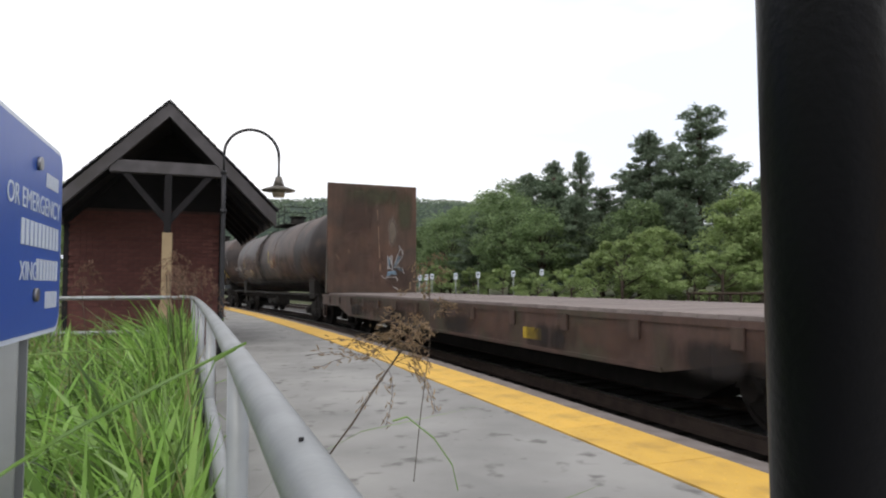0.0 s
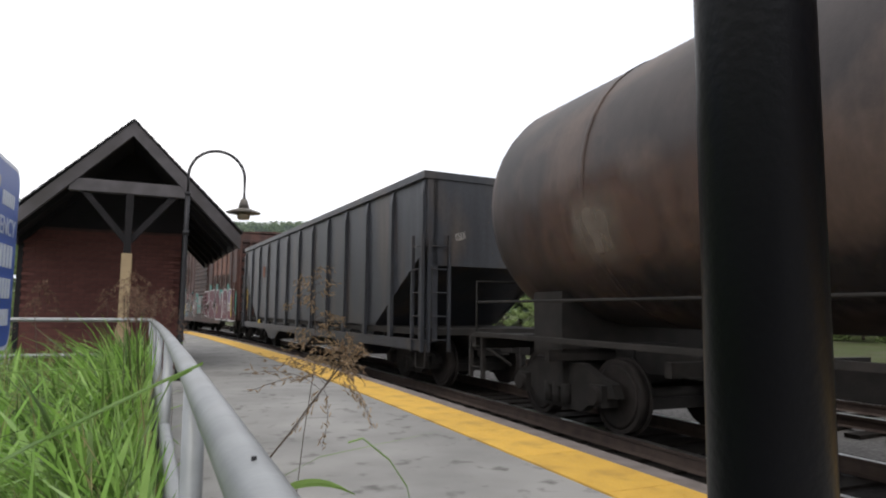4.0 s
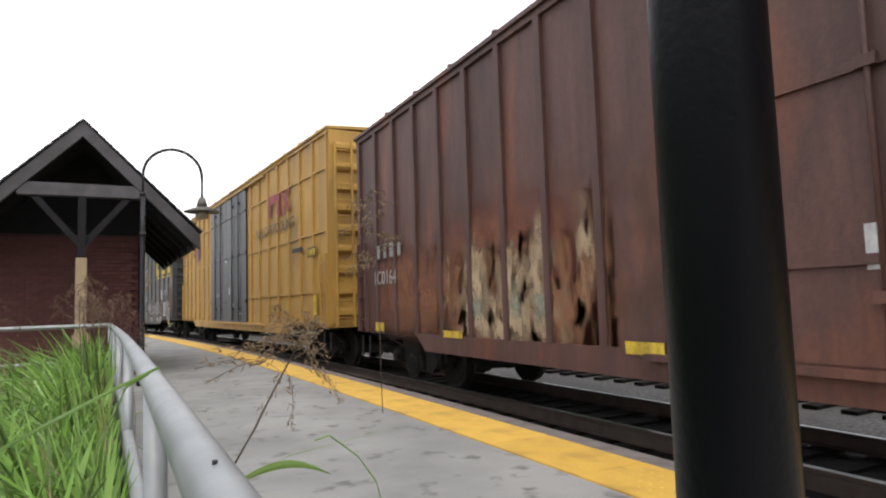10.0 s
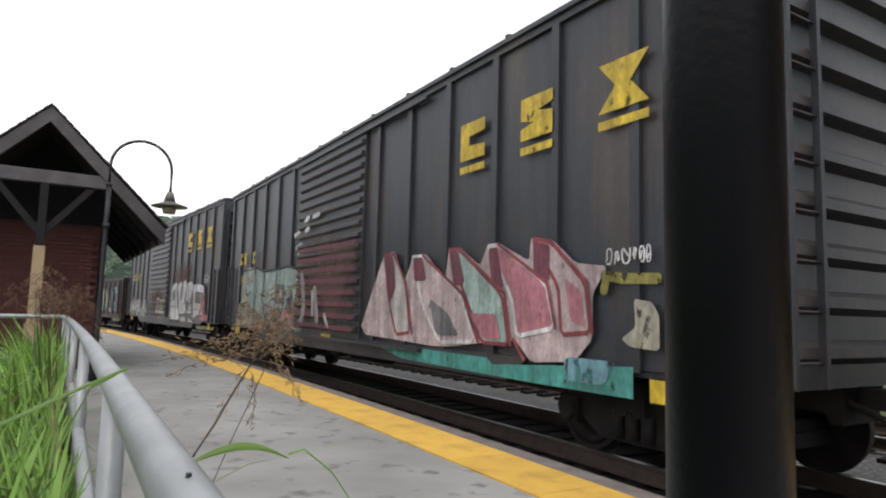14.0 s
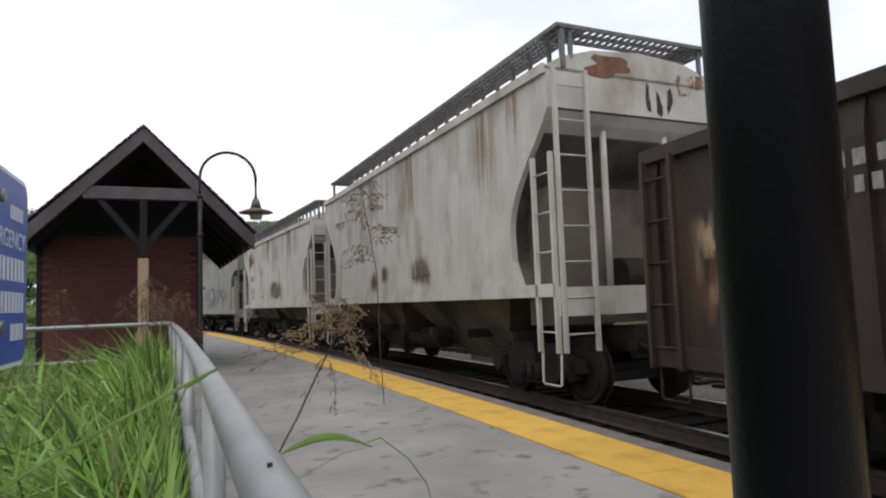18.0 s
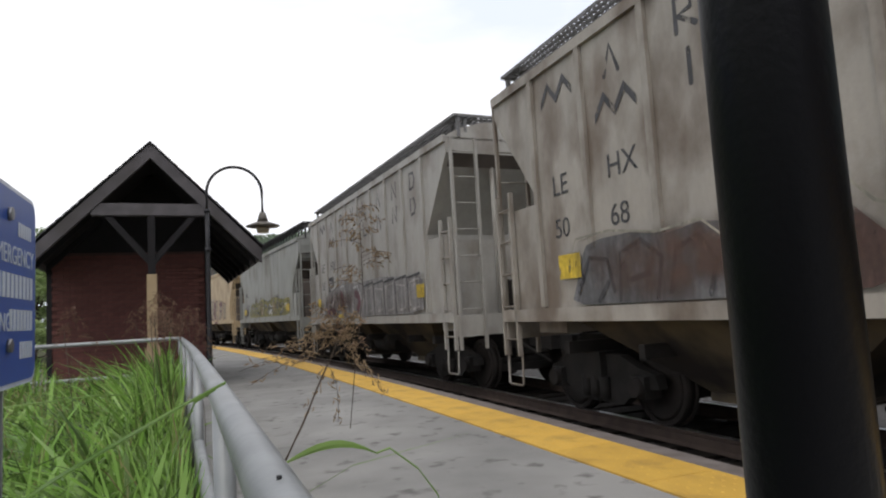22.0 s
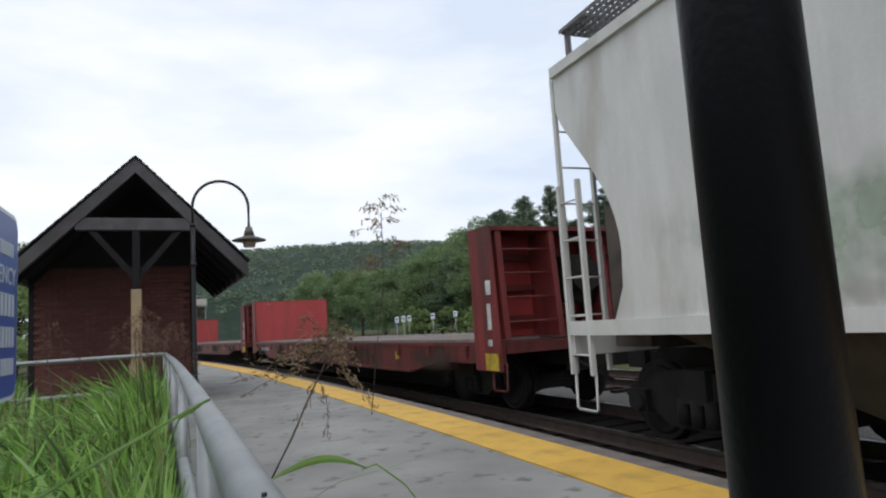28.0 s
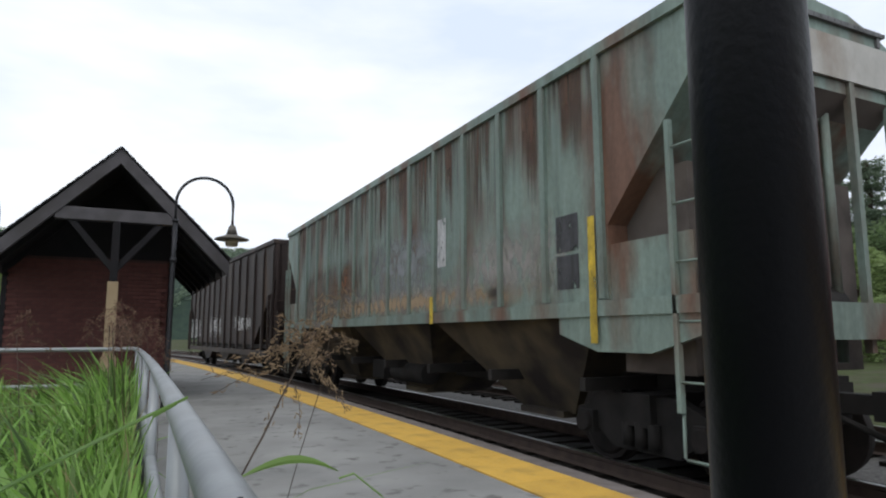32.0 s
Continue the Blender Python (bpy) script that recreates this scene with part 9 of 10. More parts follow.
def tree_data(h, spread, m, seed, kind):
    """Trunk with limbs, and a crown of many small leaves."""
    rnd = random.Random(seed)
    bm = bmesh.new()
    vs, fs = [], []
    if kind == "pine":
        pipe(bm, [(0.15 * rnd.uniform(-1, 1) * (i > 0), 0.15 * rnd.uniform(-1, 1) * (i > 0), h * i / 5) for i in range(6)], 0.02 * h * 0.75, 8)
        z = h * 0.14
        while z < h * 0.985:
            f = (z - h * 0.14) / (h * 0.86)
            reach = spread * (1.02 - f) ** 0.55 * rnd.uniform(0.5, 1.1) + 0.4
            k = rnd.randint(3, 5)
            a0 = rnd.random() * 6.28
            for j in range(k):
                a = a0 + 6.28 * j / k + rnd.uniform(-0.5, 0.5)
                L = max(0.35, reach * rnd.uniform(0.45, 1.2))
                rise = L * rnd.uniform(0.0, 0.35) + 0.15 * f
                tube(bm, (0, 0, z), (L * math.cos(a), L * math.sin(a), z + rise), 0.05 * (1.1 - f) + 0.012, 4, 0.01, False)
                steps = max(2, int(L / 0.42))
                for q in range(steps):
                    t = 0.28 + 0.72 * (q + rnd.random() * 0.7) / steps
                    sway = rnd.uniform(-0.3, 0.3) * L * 0.5 * t
                    leaf_quads(vs, fs, L * t * math.cos(a) - sway * math.sin(a), L * t * math.sin(a) + sway * math.cos(a), z + rise * t + 0.12, rnd.uniform(0.35, 0.75), 34, 0.26, rnd, 0.6, 0.5)
            z += rnd.uniform(0.30, 0.58) * (h / 16)
        leaf_quads(vs, fs, 0, 0, h, 0.3, 20, 0.2, rnd, 1.4)
    else:
        th = h * (0.16 if kind == "broad" else 0.05)
        pipe(bm, [(0, 0, 0), (0.05, 0.02, th * 0.5), (0.1, -0.05, th), (0.0, 0.1, h * 0.55)], 0.018 * h, 8)
        nc = 70 if kind == "broad" else 30
        for i in range(nc):
            f = rnd.random() ** 0.8
            z = th * 0.75 + (h - th * 0.75) * f
            rr = spread * math.sin(math.pi * min(0.97, 0.16 + 0.80 * f)) ** 0.7
            a, d = rnd.random() * 6.28, rr * math.sqrt(rnd.uniform(0.15, 1.0))
            cx, cy = d * math.cos(a), d * math.sin(a)
            if i % 2 == 0:
                tube(bm, (0, 0, max(th * 0.6, z * 0.6)), (cx, cy, z), 0.007 * h, 5, 0.02, False)
            leaf_quads(vs, fs, cx, cy, z, h * rnd.uniform(0.055, 0.15), 170, 0.020 * h ** 0.5 * 2.9, rnd, 0.8)
    return as_mesh("trunk", bm, M_BARK), mesh_from("crown", vs, fs, m)


KINDS = {
    "pine_a": (tree_data(17.0, 5.0, M_PINE, 1, "pine"), 17.0, "tall dark green white pine"),
    "pine_b": (tree_data(15.0, 4.2, M_PINE, 2, "pine"), 15.0, "dark green pine with ragged branches"),
    "oak_a": (tree_data(12.0, 4.6, M_LEAF, 3, "broad"), 12.0, "full green broadleaf tree"),
    "oak_b": (tree_data(11.0, 4.0, M_LEAF, 4, "broad"), 11.0, "dense green broadleaf tree"),
    "light": (tree_data(9.0, 3.4, M_LEAFL, 5, "broad"), 9.0, "light green young tree"),
    "bush": (tree_data(4.4, 2.6, M_LEAFL, 6, "bush"), 4.4, "light green leafy bush"),
}


def plant(kind, az, dist, top_el, seed, thin=1.0):
    (trunk, crown), h, label = KINDS[kind]
    x, y = dist * math.sin(radians(az)), dist * math.cos(radians(az))
    z = ground_z(x, y)
    hgt = EYE_Z + dist * math.tan(radians(top_el)) - z
    k = hgt / h
    t = thing("bush" if kind == "bush" else "tree", label + (" by the line" if kind == "bush" else " beyond the tracks"), "bush" if kind == "bush" else "tree", "trees beyond the tracks")
    t.matrix_basis = Matrix.Translation((x, y, z - 0.1)) @ Matrix.Rotation(seed * 1.7, 4, "Z") @ Matrix.Diagonal((k * thin, k * thin, k, 1))
    part("trunk", trunk, None, t)
    part("crown", crown, None, t)


rnd = random.Random(77)
# the tall pines and their neighbours
for k, (kind, az, d, el, th) in enumerate([
        ("pine_a", 41.6, 62, 14.3, 1.0), ("pine_b", 37.6, 64, 12.7, 1.0), ("pine_b", 39.5, 70, 11.6, 1.0), ("pine_a", 43.6, 74, 10.2, 1.0), ("pine_b", 31.9, 72, 11.4, 0.62), ("pine_b", 29.6, 76, 10.6, 0.9),
        ("pine_a", 36.0, 76, 9.6, 1.1), ("pine_a", 54.6, 66, 12.5, 0.9), ("pine_a", 57.6, 62, 12.8, 1.0), ("pine_b", 60.5, 66, 12.0, 1.0), ("pine_a", 64.0, 62, 12.6, 1.0), ("pine_b", 52.0, 76, 9.5, 1.0),
        ("pine_b", 27.4, 74, 9.6, 1.3), ("pine_a", 29.6, 70, 9.4, 1.2), ("oak_a", 25.6, 80, 8.7, 1.1), ("oak_b", 23.6, 84, 7.6, 1.0), ("oak_a", 21.6, 90, 6.6, 1.1), ("oak_b", 19.8, 98, 5.9, 1.1),
        ("pine_a", 33.6, 66, 8.2, 1.3), ("pine_b", 31.4, 62, 7.6, 1.3), ("oak_b", 25.8, 66, 7.4, 1.2), ("oak_b", 28.4, 62, 6.2, 1.2), ("pine_b", 22.8, 72, 6.4, 1.3), ("oak_a", 20.4, 80, 5.6, 1.3), ("oak_b", 18.6, 95, 5.2, 1.3),
        ("oak_a", 36.6, 60, 6.8, 1.2), ("pine_b", 40.4, 58, 6.8, 1.3), ("pine_a", 46.4, 66, 8.4, 1.3), ("oak_b", 48.8, 70, 8.6, 1.2), ("oak_a", 50.6, 68, 8.2, 1.2), ("oak_b", 55.8, 60, 7.6, 1.2), ("oak_a", 59.4, 58, 8.0, 1.2), ("oak_a", 63, 58, 8.0, 1.2),
        ("light", 44.6, 52, 7.2, 1.1), ("light", 46.8, 50, 6.2, 1.1), ("light", 38.2, 54, 4.6, 1.2), ("light", 56.4, 48, 6.4, 1.2), ("light", 53.6, 50, 5.6, 1.2), ("light", 50.0, 52, 5.2, 1.2), ("light", 61, 48, 6.0, 1.2)]):
    plant(kind, az, d, el, k, th)
for k, (az, d, el) in enumerate([(35.3, 44, 4.1), (33.4, 46, 2.4), (37.6, 45, 2.2), (28.0, 44, 0.9), (41.0, 48, 2.4), (43.2, 46, 3.0), (47.5, 44, 2.6), (52.0, 44, 2.2), (55.6, 42, 3.2), (58.4, 40, 2.8), (31.0, 52, 1.6), (25.0, 58, 1.6), (22.4, 62, 1.4), (19.5, 70, 1.6)]):
    plant("bush", az, d, el, k * 3 + 1, 1.25)
# woods behind the shelter
for k, (kind, az, d, el) in enumerate([("oak_a", -12.2, 38, 7.6), ("oak_b", -14.5, 34, 8.5), ("light", -11.6, 30, 5.0), ("oak_a", -18, 36, 9.5), ("oak_b", -23, 34, 9.0), ("oak_a", -28, 36, 10), ("oak_b", -33, 34, 9.5), ("oak_a", -39, 36, 10), ("oak_b", -45, 34, 10), ("oak_b", 10.8, 150, 4.8), ("oak_a", 12.8, 140, 5.0), ("oak_b", 14.6, 130, 4.8), ("oak_a", 16.6, 120, 5.0), ("bush", -12.6, 24, 1.5), ("bush", -16, 22, 2.0)]):
    plant(kind, az, d, el, k + 60, 1.2)
# wooded hill far behind
bm = bmesh.new()
hv = []
for i in range(90):
    az = -8 + 0.8 * i
    crest = 7.5 - 0.0042 * (az - 14) ** 2 if az < 40 else 4.6
    col = []
    for j in range(7):
        d = 330 + 45 * j
        el = crest * math.sin(math.pi / 2 * min(1, (j + 0.6) / 5.0))
        zz = d * math.tan(radians(el)) + 2.5 * noise.noise(Vector((i * 0.9, j * 1.7, 0))) + 1.6 * noise.noise(Vector((i * 2.9, j * 3.7, 5)))
        col.append(bm.verts.new((d * math.sin(radians(az)), d * math.cos(radians(az)), zz - (18 if j == 0 else 0))))
    hv.append(col)
for a, b in zip(hv, hv[1:]):
    for j in range(6):
        bm.faces.new((a[j], b[j], b[j + 1], a[j + 1]))
solid("backdrop", bm, M_HILL, "distant wooded hillside", "hill", "structure")
vs, fs = [], []
for i in range(1500):
    az, j = rnd.uniform(-6, 40), rnd.uniform(0.5, 5)
    crest = 7.5 - 0.0042 * (az - 14) ** 2
    d = 330 + 45 * j
    el = crest * math.sin(math.pi / 2 * min(1, (j + 0.6) / 5.0))
    leaf_quads(vs, fs, d * math.sin(radians(az)), d * math.cos(radians(az)), d * math.tan(radians(el)) + 0.5, 3.8, 16, 1.3, rnd, 0.7)
tagged(new("far_woods", mesh_from("far_woods", vs, fs, M_PINE)), "distant tree crowns on the hillside", "woods", "", "stuff")

# ---- car-park signs beyond the tracks ----
for az, el in ((17.6, 0.7), (18.2, 0.75), (18.7, 0.75), (20.8, 0.82), (22.8, 0.92), (25.9, 1.02), (28.4, 1.14)):
    d = 46.0
    x, y = d * math.sin(radians(az)), d * math.cos(radians(az))
    z0, z1 = ground_z(x, y), EYE_Z + d * math.tan(radians(el)) + 0.12
    sg = thing("parking_sign", "small white parking sign on a thin post", "sign", "parking signs", Matrix.Translation((x, y, 0)) @ Matrix.Rotation(-radians(az), 4, "Z"))
    bm = bmesh.new()
    tube(bm, (0, 0, z0), (0, 0, z1), 0.03, 6)
    part("post", bm, M_GALV, sg)
    bm = bmesh.new()
    bx(bm, -0.13, 0.13, -0.05, -0.03, z1 - 0.42, z1)
    part("panel", bm, M_SIGNWHITE, sg)
    bm = bmesh.new()
    bx(bm, -0.07, 0.07, -0.055, -0.0505, z1 - 0.22, z1 - 0.12)
    bx(bm, -0.08, 0.08, -0.055, -0.0505, z1 - 0.34, z1 - 0.31)
    part("marking", bm, INKS["dkgrey"], sg)
fence = thing("guard_rail", "low dark guard rail at the car park edge", "guard rail")
for k in range(9):
    az = 40.5 + k * 0.8
    d = 44
    x, y = d * math.sin(radians(az)), d * math.cos(radians(az))
    bm = bmesh.new()
    bx(bm, x - 0.06, x + 0.06, y - 0.06, y + 0.06, ground_z(x, y) - 0.1, 0.7)
    part("post", bm, M_BARK, fence)
bm = bmesh.new()
a, b = [(44 * math.sin(radians(z)), 44 * math.cos(radians(z)), 0.62) for z in (40.3, 47.2)]
tube(bm, a, b, 0.09, 6)
part("beam", bm, M_BARK, fence)
up = thing("utility_pole", "wooden utility pole with a crossarm behind the trees", "utility pole", at=Matrix.Translation((75 * math.sin(radians(45.4)), 75 * math.cos(radians(45.4)), 0)))
bm = bmesh.new()
tube(bm, (0, 0, -0.6), (0, 0, 12.0), 0.16, 10, 0.11)
part("shaft", bm, M_BARK, up)
bm = bmesh.new()
bx(bm, -1.2, 1.2, -0.06, 0.06, 11.4, 11.55)
for x in (-1.1, -0.5, 0.5, 1.1):
    tube(bm, (x, 0, 11.55), (x, 0, 11.75), 0.05, 6)
part("crossarm", bm, M_BARK, up)

# ---- blue crossing sign on its post ----
sign = thing("crossing_sign", "blue emergency notification sign with white lettering", "sign")
SGX, SY0, SY1, SZ0, SZ1 = -0.262, 0.80, 1.27, 1.163, 1.463


def rounded(y0, y1, z0, z1, r):
    pts = []
    for cy, cz, a0 in ((y1 - r, z1 - r, 0), (y0 + r, z1 - r, 90), (y0 + r, z0 + r, 180), (y1 - r, z0 + r, 270)):
        pts += [(cy + r * math.cos(radians(a0 + 22.5 * k)), cz + r * math.sin(radians(a0 + 22.5 * k))) for k in range(5)]
    return pts


bm = bmesh.new()
prism(bm, rounded(SY0, SY1, SZ0, SZ1, 0.03), "x", SGX - 0.003, SGX)
plate = part("plate", bm, M_SIGNWHITE, sign, "white-edged aluminium plate")
bm = bmesh.new()
prism(bm, rounded(SY0 + 0.007, SY1 - 0.007, SZ0 + 0.007, SZ1 - 0.007, 0.025), "x", SGX, SGX + 0.0012)
face = part("face", bm, M_SIGNBLUE, sign, "glossy blue face")


def words(body, y_end, z, size, parent):
    """Raised letters on the sign that end at y_end."""
    cu = bpy.data.curves.new("words", "FONT")
    cu.body, cu.size, cu.align_x, cu.extrude = body, size, "RIGHT", 0.0004
    tmp = new("words", cu)
    dg = bpy.context.evaluated_depsgraph_get()
    me = bpy.data.meshes.new_from_object(tmp.evaluated_get(dg))
    bpy.data.objects.remove(tmp)
    me.materials.clear()
    me.materials.append(M_SIGNWHITE)
    ob = part("lettering", me, None, parent, "white lettering")
    ob["kind"] = "stuff"
    ob.matrix_basis = Matrix(((0, 0, 1, SGX + 0.0018), (1, 0, 0, y_end), (0, 1, 0, z), (0, 0, 0, 1)))


words("OR EMERGENCY", SY1 - 0.022, SZ0 + 0.183, 0.040, sign)
words("XING", SY1 - 0.158, SZ0 + 0.083, 0.038, sign)
bm = bmesh.new()
rnd = random.Random(4)
for z, h, n, y in ((SZ0 + 0.132, 0.036, 10, SY1 - 0.03), (SZ0 + 0.083, 0.032, 7, SY1 - 0.03), (SZ0 + 0.040, 0.026, 5, SY1 - 0.03), (SZ0 + 0.228, 0.022, 6, SY1 - 0.04)):
    for k in range(n):
        w = h * 0.42
        bx(bm, SGX + 0.0013, SGX + 0.0022, y - w, y, z, z + h)
        y -= w * 1.5
part("lettering", bm, M_SIGNWHITE, sign, "white bars of lettering")["kind"] = "stuff"
for z in (SZ0 + 0.062, SZ0 + 0.255):
    bm = bmesh.new()
    tube(bm, (SGX, 1.10, z), (SGX + 0.007, 1.10, z), 0.010, 8)
    part("bolt", bm, P_STEEL, sign)
bm = bmesh.new()
prism(bm, [(SGX - 0.03, 1.045), (SGX - 0.03, 1.10), (SGX - 0.004, 1.10), (SGX - 0.004, 1.094), (SGX - 0.022, 1.094), (SGX - 0.022, 1.051), (SGX - 0.004, 1.051), (SGX - 0.004, 1.045)], "z", -0.3, SZ1 - 0.01)
part("post", bm, M_GALV, sign, "galvanised channel post")

# ---- tall grass behind the railing ----
def blades(name, n, seed, m, area, hmin, hmax, wid, label, keep=None, droop=0.75):
    rnd = random.Random(seed)
    vs, fs = [], []
    for _ in range(n):
        x, y = rnd.uniform(area[0], area[1]), area[2] + (area[3] - area[2]) * rnd.random()
        if keep and not keep(x, y):
            continue
        patch = 0.8 + 0.35 * noise.noise(Vector((x * 0.9, y * 0.9, seed)))
        h, w = rnd.uniform(hmin, hmax) * patch * (1.12 if x > rail_x(y) - 0.3 else 1.0), wid * rnd.uniform(0.5, 1.4)
        a, bend = rnd.random() * 6.28, rnd.uniform(0.08, droop) * h
        b = rnd.random() * 6.28
        dx, dy = math.cos(a), math.sin(a)
        if x + dx * bend > rail_x(y) - 0.02 and rnd.random() < 0.985:
            dx = -abs(dx)
        px, py = math.cos(b) * w / 2, math.sin(b) * w / 2
        i, z0 = len(vs), -0.1
        drop = rnd.uniform(0.1, 0.6) * bend if rnd.random() < 0.5 else rnd.uniform(0.25, 0.6) * h
        for f, k in ((0, 0.7), (0.35, 1.0), (0.6, 1.0), (0.8, 0.75)):
            cx, cy, cz = x + dx * bend * f * f, y + dy * bend * f * f, z0 + h * f - drop * f ** 4
            vs += [(cx - px * k, cy - py * k, cz), (cx + px * k, cy + py * k, cz)]
        vs.append((x + dx * bend, y + dy * bend, z0 + h - drop))
        fs += [(i, i + 1, i + 3, i + 2), (i + 2, i + 3, i + 5, i + 4), (i + 4, i + 5, i + 7, i + 6), (i + 6, i + 7, i + 8)]
    return tagged(new(name, mesh_from(name, vs, fs, m)), label, "grass", "", "stuff")


def left_of_rail(x, y):
    return x < rail_x(y) - 0.045


M_STRAW = leaf_mat("dry_grass", (0.30, 0.27, 0.13), (0.22, 0.19, 0.09), 0.6, 0.3)
blades("tall_grass", 17000, 1, M_GRASS, (-4.8, 0.1, 1.2, 10.4), 0.5, 1.22, 0.026, "tall green grass growing behind the railing", left_of_rail, 1.25)
blades("tall_grass", 5200, 2, M_GRASS, (-2.4, 0.1, 0.9, 4.2), 0.5, 1.12, 0.024, "dense green grass close to the railing", left_of_rail, 1.2)
blades("tall_grass", 2600, 3, M_GRASSNEAR, (-3.2, 0.1, 1.0, 9.5), 0.7, 1.22, 0.032, "broad pale green grass leaves by the railing", left_of_rail, 1.1)
blades("tall_grass", 3400, 6, M_GRASSNEAR, (-0.75, 0.06, 0.95, 7.0), 0.72, 1.2, 0.017, "slender bright grass pressed against the railing", left_of_rail, 0.9)
blades("tall_grass", 700, 7, M_GRASSNEAR, (-0.55, 0.06, 1.0, 3.2), 0.8, 1.16, 0.03, "broad arching grass leaves in front of the railing posts", left_of_rail, 1.3)
blades("tall_grass", 900, 8, M_GRASS, (-0.45, 0.06, 4.5, 10.2), 1.0, 1.4, 0.022, "taller grass tuft towards the corner of the railing", left_of_rail, 0.8)
blades("tall_grass", 4600, 5, M_STRAW, (-4.6, 0.1, 1.2, 10.4), 0.5, 1.25, 0.009, "dry straw-coloured grass stems", left_of_rail, 0.5)
blades("tall_grass", 9000, 4, M_GRASS, (-14, -3.0, 3, 24), 0.3, 0.9, 0.022, "rough grass beside the shelter", lambda x, y: not (y > 11 and x > -3.6))


def leaf_blade(pts, w, label):
    """One long arching grass leaf with a folded midrib."""
    bm = bmesh.new()
    n, rows = len(pts), []
    for i, p in enumerate(pts):
        p = Vector(p)
        d = (Vector(pts[min(i + 1, n - 1)]) - Vector(pts[max(i - 1, 0)])).normalized()
        sd = d.cross(Vector((0, 0, 1))).normalized() * w * (0.25 + 0.75 * math.sin(math.pi * (0.12 + 0.86 * i / (n - 1))))
        rows.append([bm.verts.new(p - sd + Vector((0, 0, 0.15 * w))), bm.verts.new(p - Vector((0, 0, 0.2 * w))), bm.verts.new(p + sd + Vector((0, 0, 0.15 * w)))])
    for a, b in zip(rows, rows[1:]):
        for k in (0, 1):
            bm.faces.new((a[k], a[k + 1], b[k + 1], b[k]))
    return solid("grass_leaf", bm, M_GRASSNEAR, label, "leaf", "", "long grass leaves")


leaf_blade([(-0.40, 1.0, 0.90), (-0.26, 1.02, 1.00), (-0.187, 1.033, 1.042), (-0.083, 1.047, 1.094), (-0.02, 1.05, 1.125), (0.034, 1.05, 1.15)], 0.0125, "broad green grass leaf slanting up to the railing")
leaf_blade([(-0.09, 1.08, 0.86), (-0.06, 1.08, 0.98), (-0.047, 1.078, 1.035), (-0.028, 1.08, 1.08), (-0.01, 1.08, 1.122), (0.02, 1.07, 1.14)], 0.0125, "upright green grass leaf beside the railing")
leaf_blade([(-0.62, 1.30, 1.08), (-0.45, 1.30, 1.10), (-0.31, 1.29, 1.12), (-0.18, 1.30, 1.125), (-0.09, 1.31, 1.12)], 0.0065, "long level grass leaf behind the railing")
# ---- seed heads ----
def seed_head(rnd, height, spread, n_br, seeds, size, droop, m=M_SEED):
    """Branches and seeds of a drooping panicle that begins at the origin and rises along z."""
    bm, vs, fs = bmesh.new(), [], []
    for k in range(n_br):
        z = height * (0.1 + 0.85 * k / n_br)
        a = rnd.random() * 6.28
        L = spread * rnd.uniform(0.5, 1.0) * (1.1 - 0.6 * k / n_br)
        pts = []
        for i in range(6):
            f = i / 5
            pts.append((L * f * math.cos(a), L * f * math.sin(a), z + L * (0.6 * f - droop * f * f)))
        pipe(bm, pts, size * 0.05, 4)
        for j in range(seeds):
            f = rnd.uniform(0.25, 1.0)
            i = min(4, int(f * 5))
            g = f * 5 - i
            p = Vector(pts[i]).lerp(Vector(pts[i + 1]), g) + Vector((rnd.uniform(-1, 1), rnd.uniform(-1, 1), rnd.uniform(-1.2, 0.4))) * size * 0.9
            d = Vector((math.cos(a) * 0.5 + rnd.uniform(-0.5, 0.5), math.sin(a) * 0.5 + rnd.uniform(-0.5, 0.5), rnd.uniform(-1.0, 0.2))).normalized() * size * rnd.uniform(1.1, 1.9)
            s_ = d.cross(Vector((rnd.random(), rnd.random(), 0.3))).normalized() * size * 0.14
            t_ = d.cross(s_).normalized() * size * 0.17
            b = len(vs)
            vs += [p - d * 0.5, p + s_, p + t_, p - s_, p - t_, p + d * 0.5]
            fs += [(b, b + 1, b + 2), (b, b + 2, b + 3), (b, b + 3, b + 4), (b, b + 4, b + 1), (b + 5, b + 2, b + 1), (b + 5, b + 3, b + 2), (b + 5, b + 4, b + 3), (b + 5, b + 1, b + 4)]
    return as_mesh("branches", bm, M_STALK), mesh_from("seeds", vs, fs, m)


rnd = random.Random(12)
seed_grass = thing("seeding_grass", "brown seeding grass stalk leaning over the railing", "grass stalk")
bm = bmesh.new()
pipe(bm, [(0, 0, -0.02), (0.002, 0, 0.08), (0, 0.002, 0.16), (0, 0, 0.36)], 0.0016, 6)
part("stalk", bm, M_STALK, seed_grass)
br, sd = seed_head(rnd, 0.17, 0.135, 32, 22, 0.0085, 1.05)
for nm, me in (("branches", br), ("seeds", sd)):
    ob = part(nm, me, None, seed_grass)
    ob.matrix_basis = Matrix.Translation((0, 0, 0.19))
bm = bmesh.new()
rows = []
for i in range(9):
    f = i / 8
    w = 0.006 * math.sin(math.pi * (0.06 + 0.92 * f))
    p = Vector((0.125 * f, -0.025 * f * f, 0.022 * math.sin(f * 2.4) - 0.012 * f ** 3))
    sd_ = Vector((0.1, -0.07, 1.0)).normalized() * w
    rows.append([bm.verts.new(p - sd_ * 0.9), bm.verts.new(p + Vector((0.003, -0.002, 0))), bm.verts.new(p + sd_)])
for a, b in zip(rows, rows[1:]):
    for k in (0, 1):
        bm.faces.new((a[k], a[k + 1], b[k + 1], b[k]))
